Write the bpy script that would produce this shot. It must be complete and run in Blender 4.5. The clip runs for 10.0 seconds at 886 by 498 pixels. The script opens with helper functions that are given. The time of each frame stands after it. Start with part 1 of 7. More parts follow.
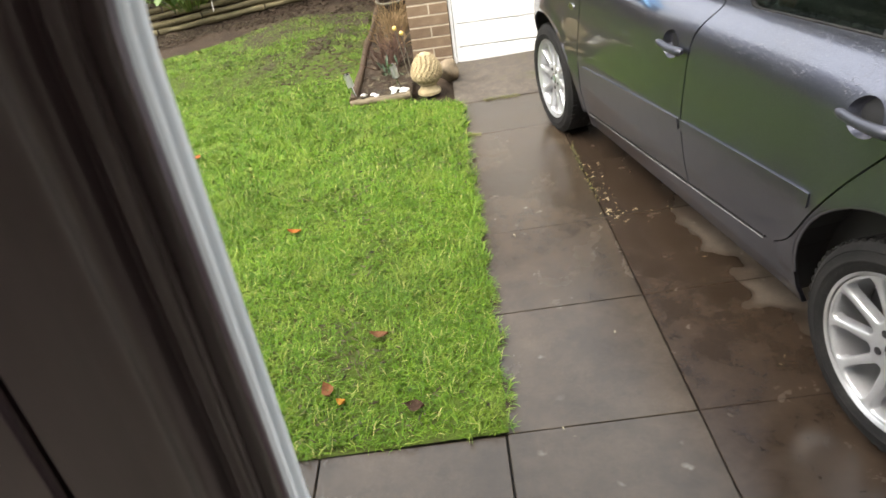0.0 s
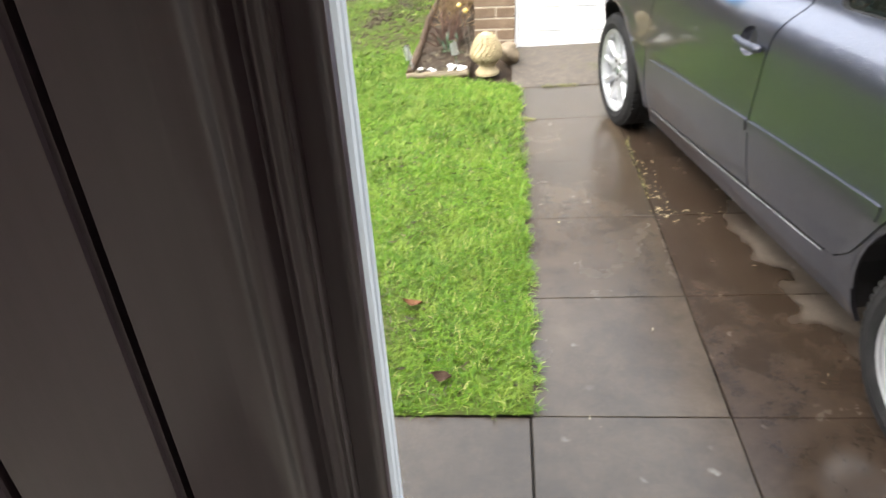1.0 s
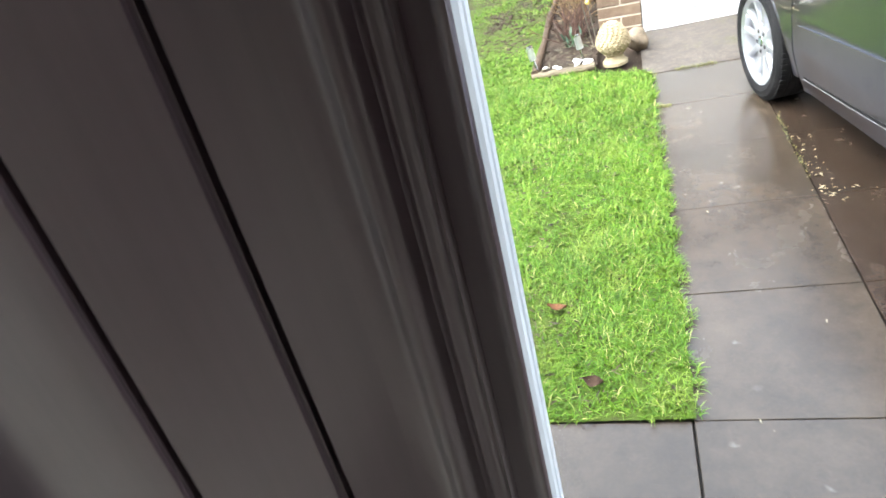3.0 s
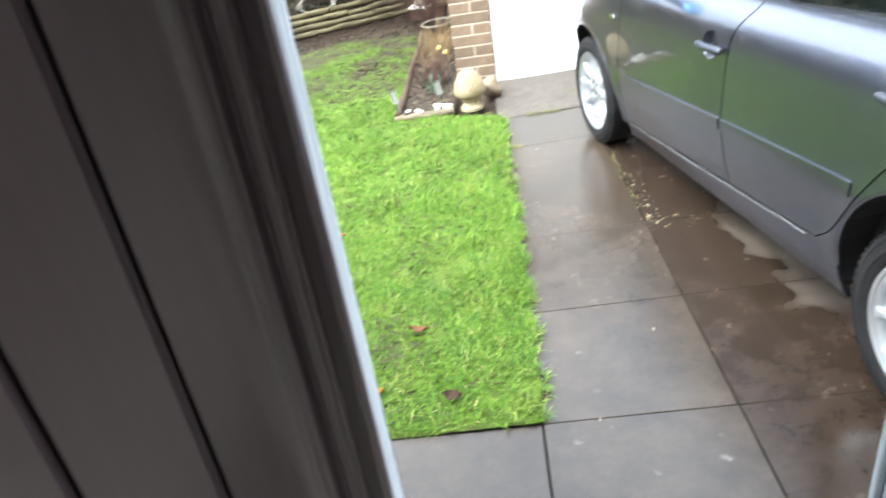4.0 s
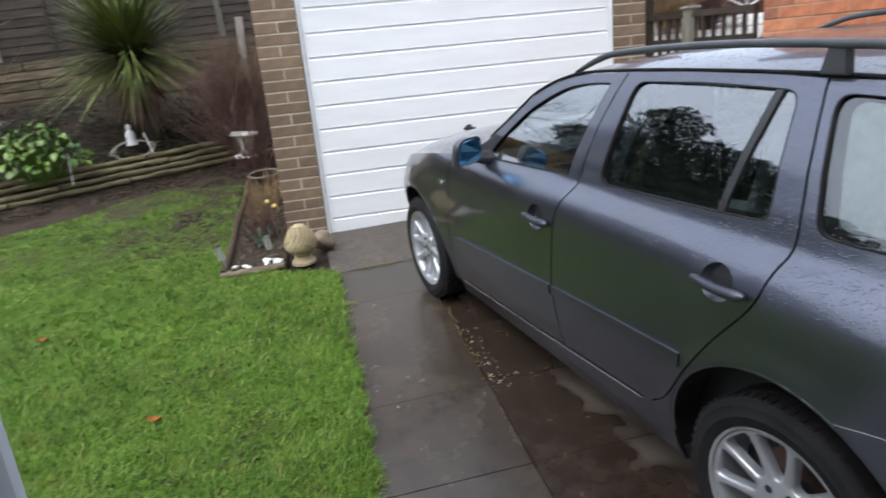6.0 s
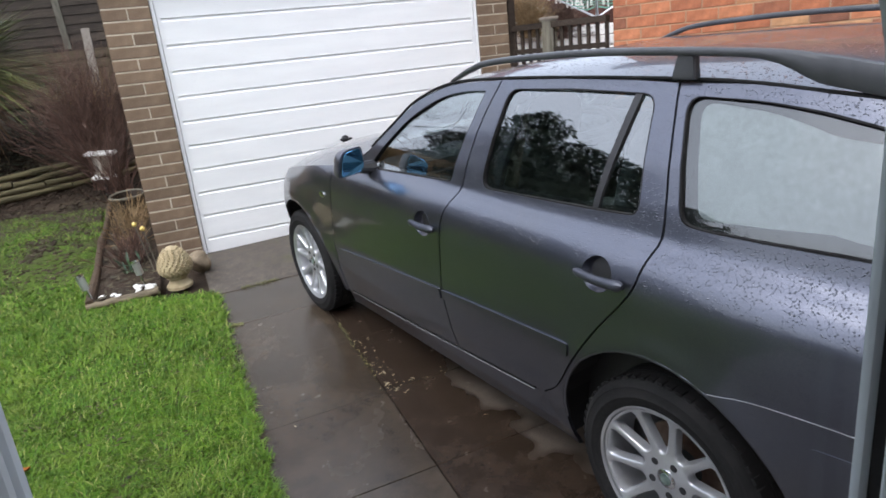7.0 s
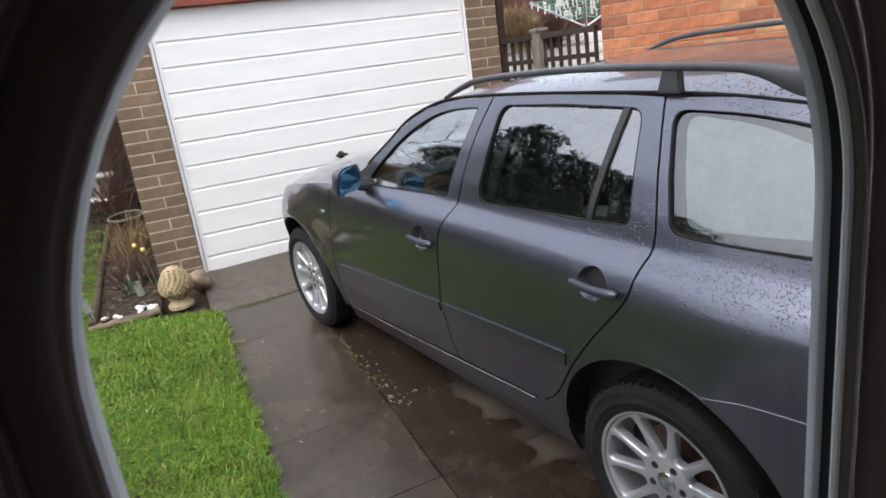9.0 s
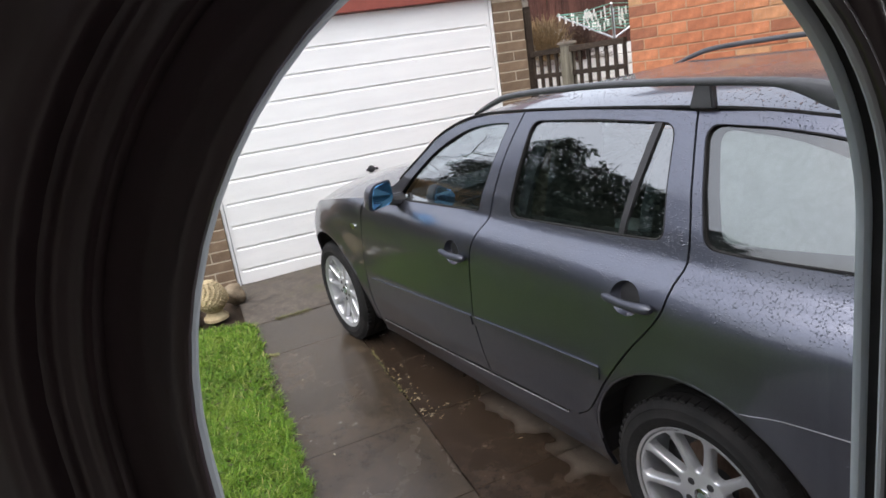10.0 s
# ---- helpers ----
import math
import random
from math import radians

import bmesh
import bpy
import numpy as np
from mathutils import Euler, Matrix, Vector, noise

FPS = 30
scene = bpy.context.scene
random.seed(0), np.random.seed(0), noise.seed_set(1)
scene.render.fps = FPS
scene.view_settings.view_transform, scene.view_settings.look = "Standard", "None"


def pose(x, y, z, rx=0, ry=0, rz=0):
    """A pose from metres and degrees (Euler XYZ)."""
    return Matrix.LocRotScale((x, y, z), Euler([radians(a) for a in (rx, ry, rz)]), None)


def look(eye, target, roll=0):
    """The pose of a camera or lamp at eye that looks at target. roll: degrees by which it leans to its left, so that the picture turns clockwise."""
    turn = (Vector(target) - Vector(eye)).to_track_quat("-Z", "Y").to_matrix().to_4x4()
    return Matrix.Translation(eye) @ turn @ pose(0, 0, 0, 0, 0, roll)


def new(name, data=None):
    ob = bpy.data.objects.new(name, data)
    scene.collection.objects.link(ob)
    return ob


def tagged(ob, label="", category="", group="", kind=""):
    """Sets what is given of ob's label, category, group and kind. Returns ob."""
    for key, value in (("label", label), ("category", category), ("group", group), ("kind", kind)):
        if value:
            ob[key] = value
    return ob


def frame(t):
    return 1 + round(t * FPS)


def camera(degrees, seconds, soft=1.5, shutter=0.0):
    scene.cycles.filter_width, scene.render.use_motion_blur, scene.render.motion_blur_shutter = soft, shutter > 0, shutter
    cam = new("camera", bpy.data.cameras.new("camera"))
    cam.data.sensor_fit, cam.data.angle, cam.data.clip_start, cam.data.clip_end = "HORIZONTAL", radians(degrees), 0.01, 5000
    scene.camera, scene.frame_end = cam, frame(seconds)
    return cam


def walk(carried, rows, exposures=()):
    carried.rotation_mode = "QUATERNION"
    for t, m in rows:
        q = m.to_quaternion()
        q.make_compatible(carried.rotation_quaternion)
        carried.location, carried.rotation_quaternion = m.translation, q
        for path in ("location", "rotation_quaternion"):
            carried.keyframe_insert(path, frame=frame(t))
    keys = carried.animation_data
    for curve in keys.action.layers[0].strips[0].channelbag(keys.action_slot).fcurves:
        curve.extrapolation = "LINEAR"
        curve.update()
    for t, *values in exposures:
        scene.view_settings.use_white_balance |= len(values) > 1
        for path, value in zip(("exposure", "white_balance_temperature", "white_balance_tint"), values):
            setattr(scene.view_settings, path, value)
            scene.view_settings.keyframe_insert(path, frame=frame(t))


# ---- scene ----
# ---------------------------------------------------------------- camera and walk
cam = camera(68.60, 10.0, soft=1.6, shutter=0.4)
PATH = [
    (0.0, (-0.6494, -2.7176, 1.5032), (-0.737, -0.987, 0.5044), -8.27),
    (0.5, (-0.6855, -2.7759, 1.4896), (-0.7030, -1.0227, 0.5272), -5.43),
    (1.0, (-0.6953, -2.7253, 1.4444), (-0.8821, -1.0159, 0.4233), -3.04),
    (1.5, (-0.704, -2.6245, 1.4333), (-1.1289, -0.9785, 0.3796), -7.75),
    (2.0, (-0.724, -2.6016, 1.4449), (-1.3359, -0.9964, 0.4207), -11.80),
    (2.5, (-0.7075, -2.631, 1.443), (-1.3682, -1.0151, 0.4672), -12.21),
    (2.7, (-0.703, -2.6561, 1.4589), (-1.3462, -1.0274, 0.4927), -13.23),
    (3.8, (-0.668, -2.845, 1.4507), (-1.0158, -1.1066, 0.525), -11.42),
    (4.0, (-0.6530, -2.827, 1.4152), (-0.8567, -1.0543, 0.5135), -9.15),
    (4.5, (-0.6459, -2.8097, 1.4683), (-0.6676, -0.9857, 0.648), -7.23),
    (5.0, (-0.6472, -2.7235, 1.4883), (-0.5953, -0.8646, 0.7524), -6.56),
    (5.5, (-0.635, -2.6721, 1.4989), (-0.55, -0.8019, 0.7955), -6.17),
    (6.0, (-0.661, -2.6551, 1.5152), (-0.3058, -0.7764, 0.9283), -5.43),
    (6.2, (-0.678, -2.655, 1.5167), (-0.2151, -0.8024, 0.9223), -5.05),
    (7.5, (-0.7016, -2.6716, 1.5271), (0.0585, -0.9172, 0.9403), -6.61),
    (8.0, (-0.7002, -2.6827, 1.5311), (0.0765, -0.9329, 0.9524), -6.27),
    (8.5, (-0.704, -2.6917, 1.5332), (0.0536, -0.9362, 0.9465), -6.67),
    (9.0, (-0.7165, -2.703, 1.5523), (0.0048, -0.9261, 0.9843), -7.69),
    (9.5, (-0.7355, -2.7109, 1.5657), (-0.0536, -0.9016, 1.0413), -8.74),
    (10.0, (-0.7359, -2.7151, 1.5714), (-0.0848, -0.8977, 1.049), -8.62),
]
EXPOSURES = [(0.0, 2.18, 7200, 9), (0.5, 2.46, 6900, 8), (1.0, 2.6, 6780, 9), (2.0, 2.8, 6480, 7), (2.6, 3.04, 6280, 7), (4.0, 3.02, 6070, 5),
             (4.5, 2.68, 6030, 2), (5.0, 2.29, 6150, 1), (5.5, 1.82, 6050, 3), (6.0, 1.20, 6050, 10), (6.4, 1.21, 6060, 10), (7.5, 1.25, 6250, 12), (10.0, 1.28, 6500, 12)]
walk(cam, [(t, look(e, g, r)) for t, e, g, r in PATH], EXPOSURES)

# ---------------------------------------------------------------- world and sun (overcast, wet day)
world = bpy.data.worlds.new("overcast_sky")
scene.world = world
world.use_nodes = True
wn, wl = world.node_tree.nodes, world.node_tree.links
sky = wn.new("ShaderNodeTexSky")
sky.sky_type, sky.sun_disc = "NISHITA", False
sky.sun_elevation, sky.sun_rotation = radians(58), radians(236)
sky.air_density, sky.dust_density = 1.0, 6.0
grey = wn.new("ShaderNodeHueSaturation")
grey.inputs["Saturation"].default_value = 0.45
wl.new(sky.outputs["Color"], grey.inputs["Color"])
cloud = wn.new("ShaderNodeMix")
cloud.data_type = "RGBA"
cloud.inputs["Factor"].default_value = 0.55
cloud.inputs["B"].default_value = (5.2, 5.6, 6.3, 1)
wl.new(grey.outputs["Color"], cloud.inputs["A"])
wl.new(cloud.outputs["Result"], wn["Background"].inputs["Color"])
wn["Background"].inputs["Strength"].default_value = 0.15
sun = new("sun", bpy.data.lights.new("sun", "SUN"))
sun.data.energy, sun.data.angle, sun.data.color = 0.7, radians(60), (1.0, 0.98, 0.95)
sun.matrix_world = look((0, 0, 10), (0.439, 0.296, 9.152))

# power of the two fill lamps added in the unseen hall
HALL_FILL = (5.6, 15.0)
# the drive, the lawn and all that stands on them rise gently to the garage
LEAN = Matrix([[0.99949, -0.00066, -0.03181], [-0.00066, 0.99914, -0.04146], [0.03181, 0.04146, 0.99863]]).to_4x4()

# ---------------------------------------------------------------- small tools
def part(name, bm, material, parent=None, label="", smooth=False, angle=0.6):
    """One mesh object from a bmesh, under a thing or a part."""
    me = bpy.data.meshes.new(name)
    bmesh.ops.recalc_face_normals(bm, faces=bm.faces)
    bm.to_mesh(me)
    bm.free()
    me.materials.append(material)
    if smooth:
        me.polygons.foreach_set("use_smooth", [True] * len(me.polygons))
        me.set_sharp_from_angle(angle=angle)
    o = new(name, me)
    if parent:
        o.parent = parent
    if label:
        o["label"] = label
    return o


def thing(name, m, label, category, group="", kind=""):
    """An Empty at the base of a thing, which parents its parts."""
    o = new(name)
    o.empty_display_size = 0.1
    o.matrix_world = m
    return tagged(o, label, category, group, kind)


def box(bm, x0, x1, y0, y1, z0, z1, bevel=0.0):
    vs = [bm.verts.new(c) for c in ((x0, y0, z0), (x1, y0, z0), (x1, y1, z0), (x0, y1, z0),
                                    (x0, y0, z1), (x1, y0, z1), (x1, y1, z1), (x0, y1, z1))]
    fs = [bm.faces.new([vs[i] for i in f]) for f in
          ((3, 2, 1, 0), (4, 5, 6, 7), (0, 1, 5, 4), (1, 2, 6, 5), (2, 3, 7, 6), (3, 0, 4, 7))]
    if bevel:
        es = list({e for f in fs for e in f.edges})
        bmesh.ops.bevel(bm, geom=es, offset=bevel, segments=2, affect="EDGES", clamp_overlap=True)
    return bm


def boxed(*a, **k):
    return box(bmesh.new(), *a, **k)


def tube(bm, pts, radii, sides=10, caps=True):
    """A round rod along points, with a radius at each."""
    pts = [Vector(p) for p in pts]
    if not hasattr(radii, "__len__"):
        radii = [radii] * len(pts)
    rings, side = [], None
    for i, p in enumerate(pts):
        d = (pts[min(i + 1, len(pts) - 1)] - pts[max(i - 1, 0)]).normalized()
        if side is None:
            side = d.cross(Vector((0, 0, 1)) if abs(d.z) < 0.9 else Vector((1, 0, 0)))
        a = (side - d * side.dot(d)).normalized()
        side = a
        b = d.cross(a)
        rings.append([bm.verts.new(p + radii[i] * (math.cos(6.28319 * k / sides) * a + math.sin(6.28319 * k / sides) * b))
                      for k in range(sides)])
    for r, s in zip(rings, rings[1:]):
        for k in range(sides):
            bm.faces.new((r[k], r[(k + 1) % sides], s[(k + 1) % sides], s[k]))
    if caps:
        bm.faces.new(rings[0][::-1])
        bm.faces.new(rings[-1])
    return bm


def lathe(bm, profile, sides=24, axis="z", centre=(0, 0, 0), caps=True):
    """A turned form from (radius, height) pairs."""
    cx, cy, cz = centre
    rings = []
    for r, h in profile:
        ring = []
        for k in range(sides):
            a = 6.283185 * k / sides
            u, v = r * math.cos(a), r * math.sin(a)
            c = {"z": (cx + u, cy + v, cz + h), "x": (cx + h, cy + u, cz + v), "y": (cx + u, cy + h, cz + v)}[axis]
            ring.append(bm.verts.new(c))
        rings.append(ring)
    for r, s in zip(rings, rings[1:]):
        for k in range(sides):
            bm.faces.new((r[k], r[(k + 1) % sides], s[(k + 1) % sides], s[k]))
    if caps and profile[0][0] > 1e-4:
        bm.faces.new(rings[0][::-1])
    if caps and profile[-1][0] > 1e-4:
        bm.faces.new(rings[-1])
    return bm


def raw(name, verts, faces, material, parent=None, smooth=False):
    """One mesh object from arrays of vertices and equal-sided faces."""
    me = bpy.data.meshes.new(name)
    verts, faces = np.asarray(verts, np.float32), np.asarray(faces, np.int32)
    n = faces.shape[1]
    me.vertices.add(len(verts))
    me.vertices.foreach_set("co", verts.ravel())
    me.loops.add(faces.size)
    me.loops.foreach_set("vertex_index", faces.ravel())
    me.polygons.add(len(faces))
    me.polygons.foreach_set("loop_start", np.arange(len(faces), dtype=np.int32) * n)
    if smooth:
        me.polygons.foreach_set("use_smooth", np.ones(len(faces), bool))
    me.update(calc_edges=True)
    me.validate()
    me.materials.append(material)
    o = new(name, me)
    if parent:
        o.parent = parent
    return o


# ---------------------------------------------------------------- materials
class Nodes:
    """A short hand for node trees."""
    def __init__(self, name):
        self.m = bpy.data.materials.new(name)
        self.m.use_nodes = True
        self.t = self.m.node_tree
        self.b = self.t.nodes["Principled BSDF"]
        self.out = self.t.nodes["Material Output"]
        self.co = self.t.nodes.new("ShaderNodeTexCoord").outputs["Object"]

    def link(self, a, b):
        self.t.links.new(a, b)

    def put(self, **k):
        for key, v in k.items():
            self.b.inputs[key.replace("_", " ")].default_value = v if not (isinstance(v, tuple) and len(v) == 3) else (*v, 1)
        return self

    def noise(self, scale, detail=4.0, rough=0.55, vec=None, stretch=None, kind="ShaderNodeTexNoise"):
        n = self.t.nodes.new(kind)
        n.inputs["Scale"].default_value = scale
        if kind == "ShaderNodeTexNoise":
            n.inputs["Detail"].default_value, n.inputs["Roughness"].default_value = detail, rough
        v = vec or self.co
        if stretch:
            mp = self.t.nodes.new("ShaderNodeMapping")
            mp.inputs["Scale"].default_value = stretch
            self.link(v, mp.inputs["Vector"])
            v = mp.outputs["Vector"]
        self.link(v, n.inputs["Vector"])
        return n.outputs["Fac"] if kind == "ShaderNodeTexNoise" else n.outputs["Distance"]

    def warped(self, vec, scale=26.0, amount=0.05):
        """The same coordinates, pushed about a little."""
        t = self.t.nodes.new("ShaderNodeTexNoise")
        t.inputs["Scale"].default_value = scale
        self.link(vec, t.inputs["Vector"])
        a, m = self.t.nodes.new("ShaderNodeVectorMath"), self.t.nodes.new("ShaderNodeVectorMath")
        m.operation, a.operation = "SCALE", "ADD"
        m.inputs["Scale"].default_value = amount
        self.link(t.outputs["Color"], m.inputs[0])
        self.link(m.outputs[0], a.inputs[0])
        self.link(vec, a.inputs[1])
        return a.outputs[0]

    def ramp(self, fac, *stops):
        r = self.t.nodes.new("ShaderNodeValToRGB")
        e = r.color_ramp.elements
        while len(e) < len(stops):
            e.new(0.5)
        for el, (p, c) in zip(e, stops):
            el.position = p
            el.color = (*c, 1) if isinstance(c, tuple) else (c, c, c, 1)
        self.link(fac, r.inputs["Fac"])
        return r.outputs["Color"]

    def mix(self, fac, a, b, how="MIX"):
        n = self.t.nodes.new("ShaderNodeMix")
        n.data_type, n.blend_type = "RGBA", how
        for sock, v in ((n.inputs["Factor"], fac), (n.inputs["A"], a), (n.inputs["B"], b)):
            if isinstance(v, (int, float)):
                sock.default_value = v if sock.name == "Factor" else (v, v, v, 1)
            elif isinstance(v, tuple):
                sock.default_value = (*v, 1)
            else:
                self.link(v, sock)
        return n.outputs["Result"]

    def maths(self, op, a, b=0.0):
        n = self.t.nodes.new("ShaderNodeMath")
        n.operation = op
        for sock, v in zip(n.inputs, (a, b)):
            if isinstance(v, (int, float)):
                sock.default_value = v
            else:
                self.link(v, sock)
        return n.outputs[0]

    def random(self, island=False):
        if island:
            return self.t.nodes.new("ShaderNodeNewGeometry").outputs["Random Per Island"]
        return self.t.nodes.new("ShaderNodeObjectInfo").outputs["Random"]

    def colour(self, c):
        self.link(c, self.b.inputs["Base Color"])
        return self

    def rough(self, c):
        self.link(c, self.b.inputs["Roughness"])
        return self

    def bump(self, height, strength=0.3, distance=0.01, coat=False):
        n = self.t.nodes.new("ShaderNodeBump")
        n.inputs["Strength"].default_value, n.inputs["Distance"].default_value = strength, distance
        self.link(height, n.inputs["Height"])
        self.link(n.outputs["Normal"], self.b.inputs["Coat Normal" if coat else "Normal"])
        if coat:
            self.link(n.outputs["Normal"], self.b.inputs["Normal"])
        return self


def mat_mottled(name, dark, light, scale=6.0, fine=60.0, roughness=0.6, bump=0.3, depth=0.004, stretch=None, spread=0.25, **k):
    """A surface with broad blotches, fine grain and relief, and a tone of its own for each object."""
    n = Nodes(name).put(Roughness=roughness, **k)
    big, small = n.noise(scale, 5, 0.6, stretch=stretch), n.noise(fine, 6, 0.65, stretch=stretch)
    c = n.ramp(big, (0.3, dark), (0.72, light))
    c = n.mix(0.45, c, n.ramp(small, (0.3, 0.55), (0.7, 1.35)), "MULTIPLY")
    if spread:
        c = n.mix(1.0, c, n.ramp(n.random(), (0.0, 1 - spread), (1.0, 1 + spread)), "MULTIPLY")
    n.colour(c)
    n.bump(n.mix(0.5, big, small), bump, depth)
    return n.m


def mat_paint(name="car_paint", scale=150.0, relief=0.6, depth=0.003, reach=0.0):
    """Dark blue-grey metallic car paint under a wet clear coat with rain drops."""
    n = Nodes(name).put(Metallic=0.95, Coat_Weight=1.0, Coat_Roughness=0.06, Coat_IOR=1.45)
    flake = n.noise(900, 2)
    dust = n.noise(3.0, 5)
    c = n.mix(n.ramp(flake, (0.4, 0.0), (0.6, 1.0)), (0.085, 0.089, 0.116), (0.172, 0.180, 0.224))
    c = n.mix(n.ramp(dust, (0.45, 0.0), (0.75, 0.3)), c, (0.12, 0.118, 0.122))
    n.colour(c)
    n.rough(n.ramp(n.noise(5.0, 5, 0.65), (0.3, 0.31), (0.7, 0.38)))
    # drops cling where the body turns upwards: along the shoulder and over the roof
    sep = n.t.nodes.new("ShaderNodeSeparateXYZ")
    n.link(n.co, sep.inputs[0])
    drops = n.noise(scale, vec=n.co, kind="ShaderNodeTexVoronoi")
    size = n.maths("MULTIPLY", n.noise(60, 2), 0.6)
    height = n.maths("MULTIPLY", n.maths("SUBTRACT", sep.outputs["Z"], 0.955 - reach), 4.0)
    gate = n.maths("ADD", n.noise(14, 4, 0.7), n.maths("MAXIMUM", n.maths("MINIMUM", height, 0.10), -0.30))
    ball = n.maths("MAXIMUM", n.maths("SUBTRACT", size, drops), 0.0)
    h = n.mix(n.ramp(gate, (0.40, 0.0), (0.52, 1.0)), 0.0, n.maths("POWER", n.maths("MULTIPLY", ball, 4.0), 0.6))
    n.bump(h, relief, depth, coat=True)
    return n.m


def mat_pane(name, tint, gloss=0.0, drops=True, rough=0.0, wet=0.5, mist=0.0):
    """Thin glass: clear with a mirror sheen by Fresnel, and rain drops as relief."""
    n = Nodes(name)
    tr, gl, mx, lw = (n.t.nodes.new(k) for k in ("ShaderNodeBsdfTransparent", "ShaderNodeBsdfGlossy", "ShaderNodeMixShader", "ShaderNodeLayerWeight"))
    tr.inputs["Color"].default_value = (*tint, 1)
    gl.inputs["Roughness"].default_value = rough
    lw.inputs["Blend"].default_value = 0.5
    if drops:
        d = n.noise(150, vec=n.co, kind="ShaderNodeTexVoronoi")
        gate = n.mix(0.5, n.noise(7, 5, 0.7), n.noise(60, 2, 0.5, stretch=(1, 1, 0.25)))
        h = n.mix(n.ramp(gate, (wet, 0.0), (wet + 0.08, 1.0)), 0.0, n.ramp(d, (0.0, 1.0), (0.34, 0.0)))
        b = n.t.nodes.new("ShaderNodeBump")
        b.inputs["Strength"].default_value, b.inputs["Distance"].default_value = 0.16, 0.002
        n.link(h, b.inputs["Height"])
        n.link(b.outputs["Normal"], gl.inputs["Normal"])
        n.link(b.outputs["Normal"], lw.inputs["Normal"])
    grazing = n.maths("POWER", lw.outputs["Facing"], 4.0)
    n.link(n.maths("ADD", n.maths("MULTIPLY", grazing, 0.9 if gloss > 0 else 0.25), 0.05 + gloss), mx.inputs["Fac"])
    n.link(tr.outputs[0], mx.inputs[1])
    n.link(gl.outputs[0], mx.inputs[2])
    last = mx.outputs[0]
    if mist:
        df, m2 = n.t.nodes.new("ShaderNodeBsdfDiffuse"), n.t.nodes.new("ShaderNodeMixShader")
        df.inputs["Color"].default_value = (0.62, 0.65, 0.66, 1)
        n.link(n.ramp(n.noise(2.5, 5, 0.6), (0.3, mist * 0.6), (0.7, mist)), m2.inputs["Fac"])
        n.link(last, m2.inputs[1])
        n.link(df.outputs[0], m2.inputs[2])
        last = m2.outputs[0]
    n.link(last, n.out.inputs["Surface"])
    return n.m


def mat_slab():
    """Wet concrete paving: mottled brown-grey, dark where the water stands."""
    n = Nodes("wet_paving")
    geo = n.t.nodes.new("ShaderNodeNewGeometry").outputs["Position"]
    big, mid, fine = n.noise(1.1, 4, vec=geo), n.noise(7, 5, 0.65, vec=geo), n.noise(140, 4, 0.7, vec=geo)
    c = n.ramp(mid, (0.2, (0.033, 0.024, 0.0165)), (0.8, (0.064, 0.048, 0.033)))
    c = n.mix(0.5, c, n.ramp(fine, (0.3, 0.6), (0.7, 1.3)), "MULTIPLY")
    c = n.mix(1.0, c, n.ramp(n.random(), (0.0, 0.86), (1.0, 1.14)), "MULTIPLY")
    warp = n.warped(geo)
    spots = n.noise(9.5, vec=warp, kind="ShaderNodeTexVoronoi")
    sg = n.noise(2.3, 2, vec=geo)
    spot = n.mix(n.ramp(sg, (0.50, 0.0), (0.60, 1.0)), 0.0, n.ramp(spots, (0.05, 1.0), (0.15, 0.0)))
    c = n.mix(n.maths("MULTIPLY", spot, 0.30), c, (0.30, 0.29, 0.26))
    stain = n.ramp(n.noise(2.6, 6, 0.7, vec=warp), (0.40, 0.66), (0.62, 1.12))
    c = n.mix(0.85, c, stain, "MULTIPLY")
    n.colour(c)
    n.rough(n.ramp(n.mix(0.25, big, mid), (0.2, 0.12), (0.8, 0.36)))
    n.put(Specular_IOR_Level=0.5)
    n.bump(n.mix(0.35, mid, fine), 0.25, 0.004)
    return n.m


def mat_wood(name, dark, light, roughness=0.6, stretch=(2, 30, 30), bump=0.4):
    n = Nodes(name).put(Roughness=roughness, Specular_IOR_Level=0.2)
    g, f = n.noise(1.6, 5, 0.6, stretch=stretch), n.noise(5, 4, 0.6)
    c = n.mix(0.4, n.ramp(g, (0.3, dark), (0.7, light)), n.ramp(f, (0.3, 0.5), (0.7, 1.4)), "MULTIPLY")
    c = n.mix(1.0, c, n.ramp(n.random(), (0, 0.75), (1, 1.25)), "MULTIPLY")
    n.colour(c)
    n.bump(g, bump, 0.006)
    return n.m


def mat_leaf(name, dark, light, island=True, roughness=0.45):
    n = Nodes(name).put(Roughness=roughness)
    c = n.ramp(n.random(island), (0.0, dark), (1.0, light))
    v = n.noise(3.0, 3)
    c = n.mix(0.5, c, n.ramp(v, (0.3, 0.6), (0.7, 1.35)), "MULTIPLY")
    n.colour(c)
    return n.m


PAINT = mat_paint()
ROOF_PAINT = mat_paint("wet_roof_paint", 90.0, 0.9, 0.006, 0.4)
CAR_GLASS = mat_pane("car_glass", (0.41, 0.50, 0.49), 0.30, wet=0.47)
REAR_GLASS = mat_pane("misted_car_glass", (0.42, 0.46, 0.46), 0.13, wet=0.45)
MIST = mat_mottled("misted_glass", (0.54, 0.585, 0.585), (0.72, 0.76, 0.76), 3, 60, 0.9, 0.05, 0.001, spread=0)
BLACK_RUBBER = mat_mottled("black_rubber", (0.010, 0.010, 0.011), (0.024, 0.023, 0.023), 9, 120, 0.75, 0.25, 0.001, spread=0, Specular_IOR_Level=0.16)
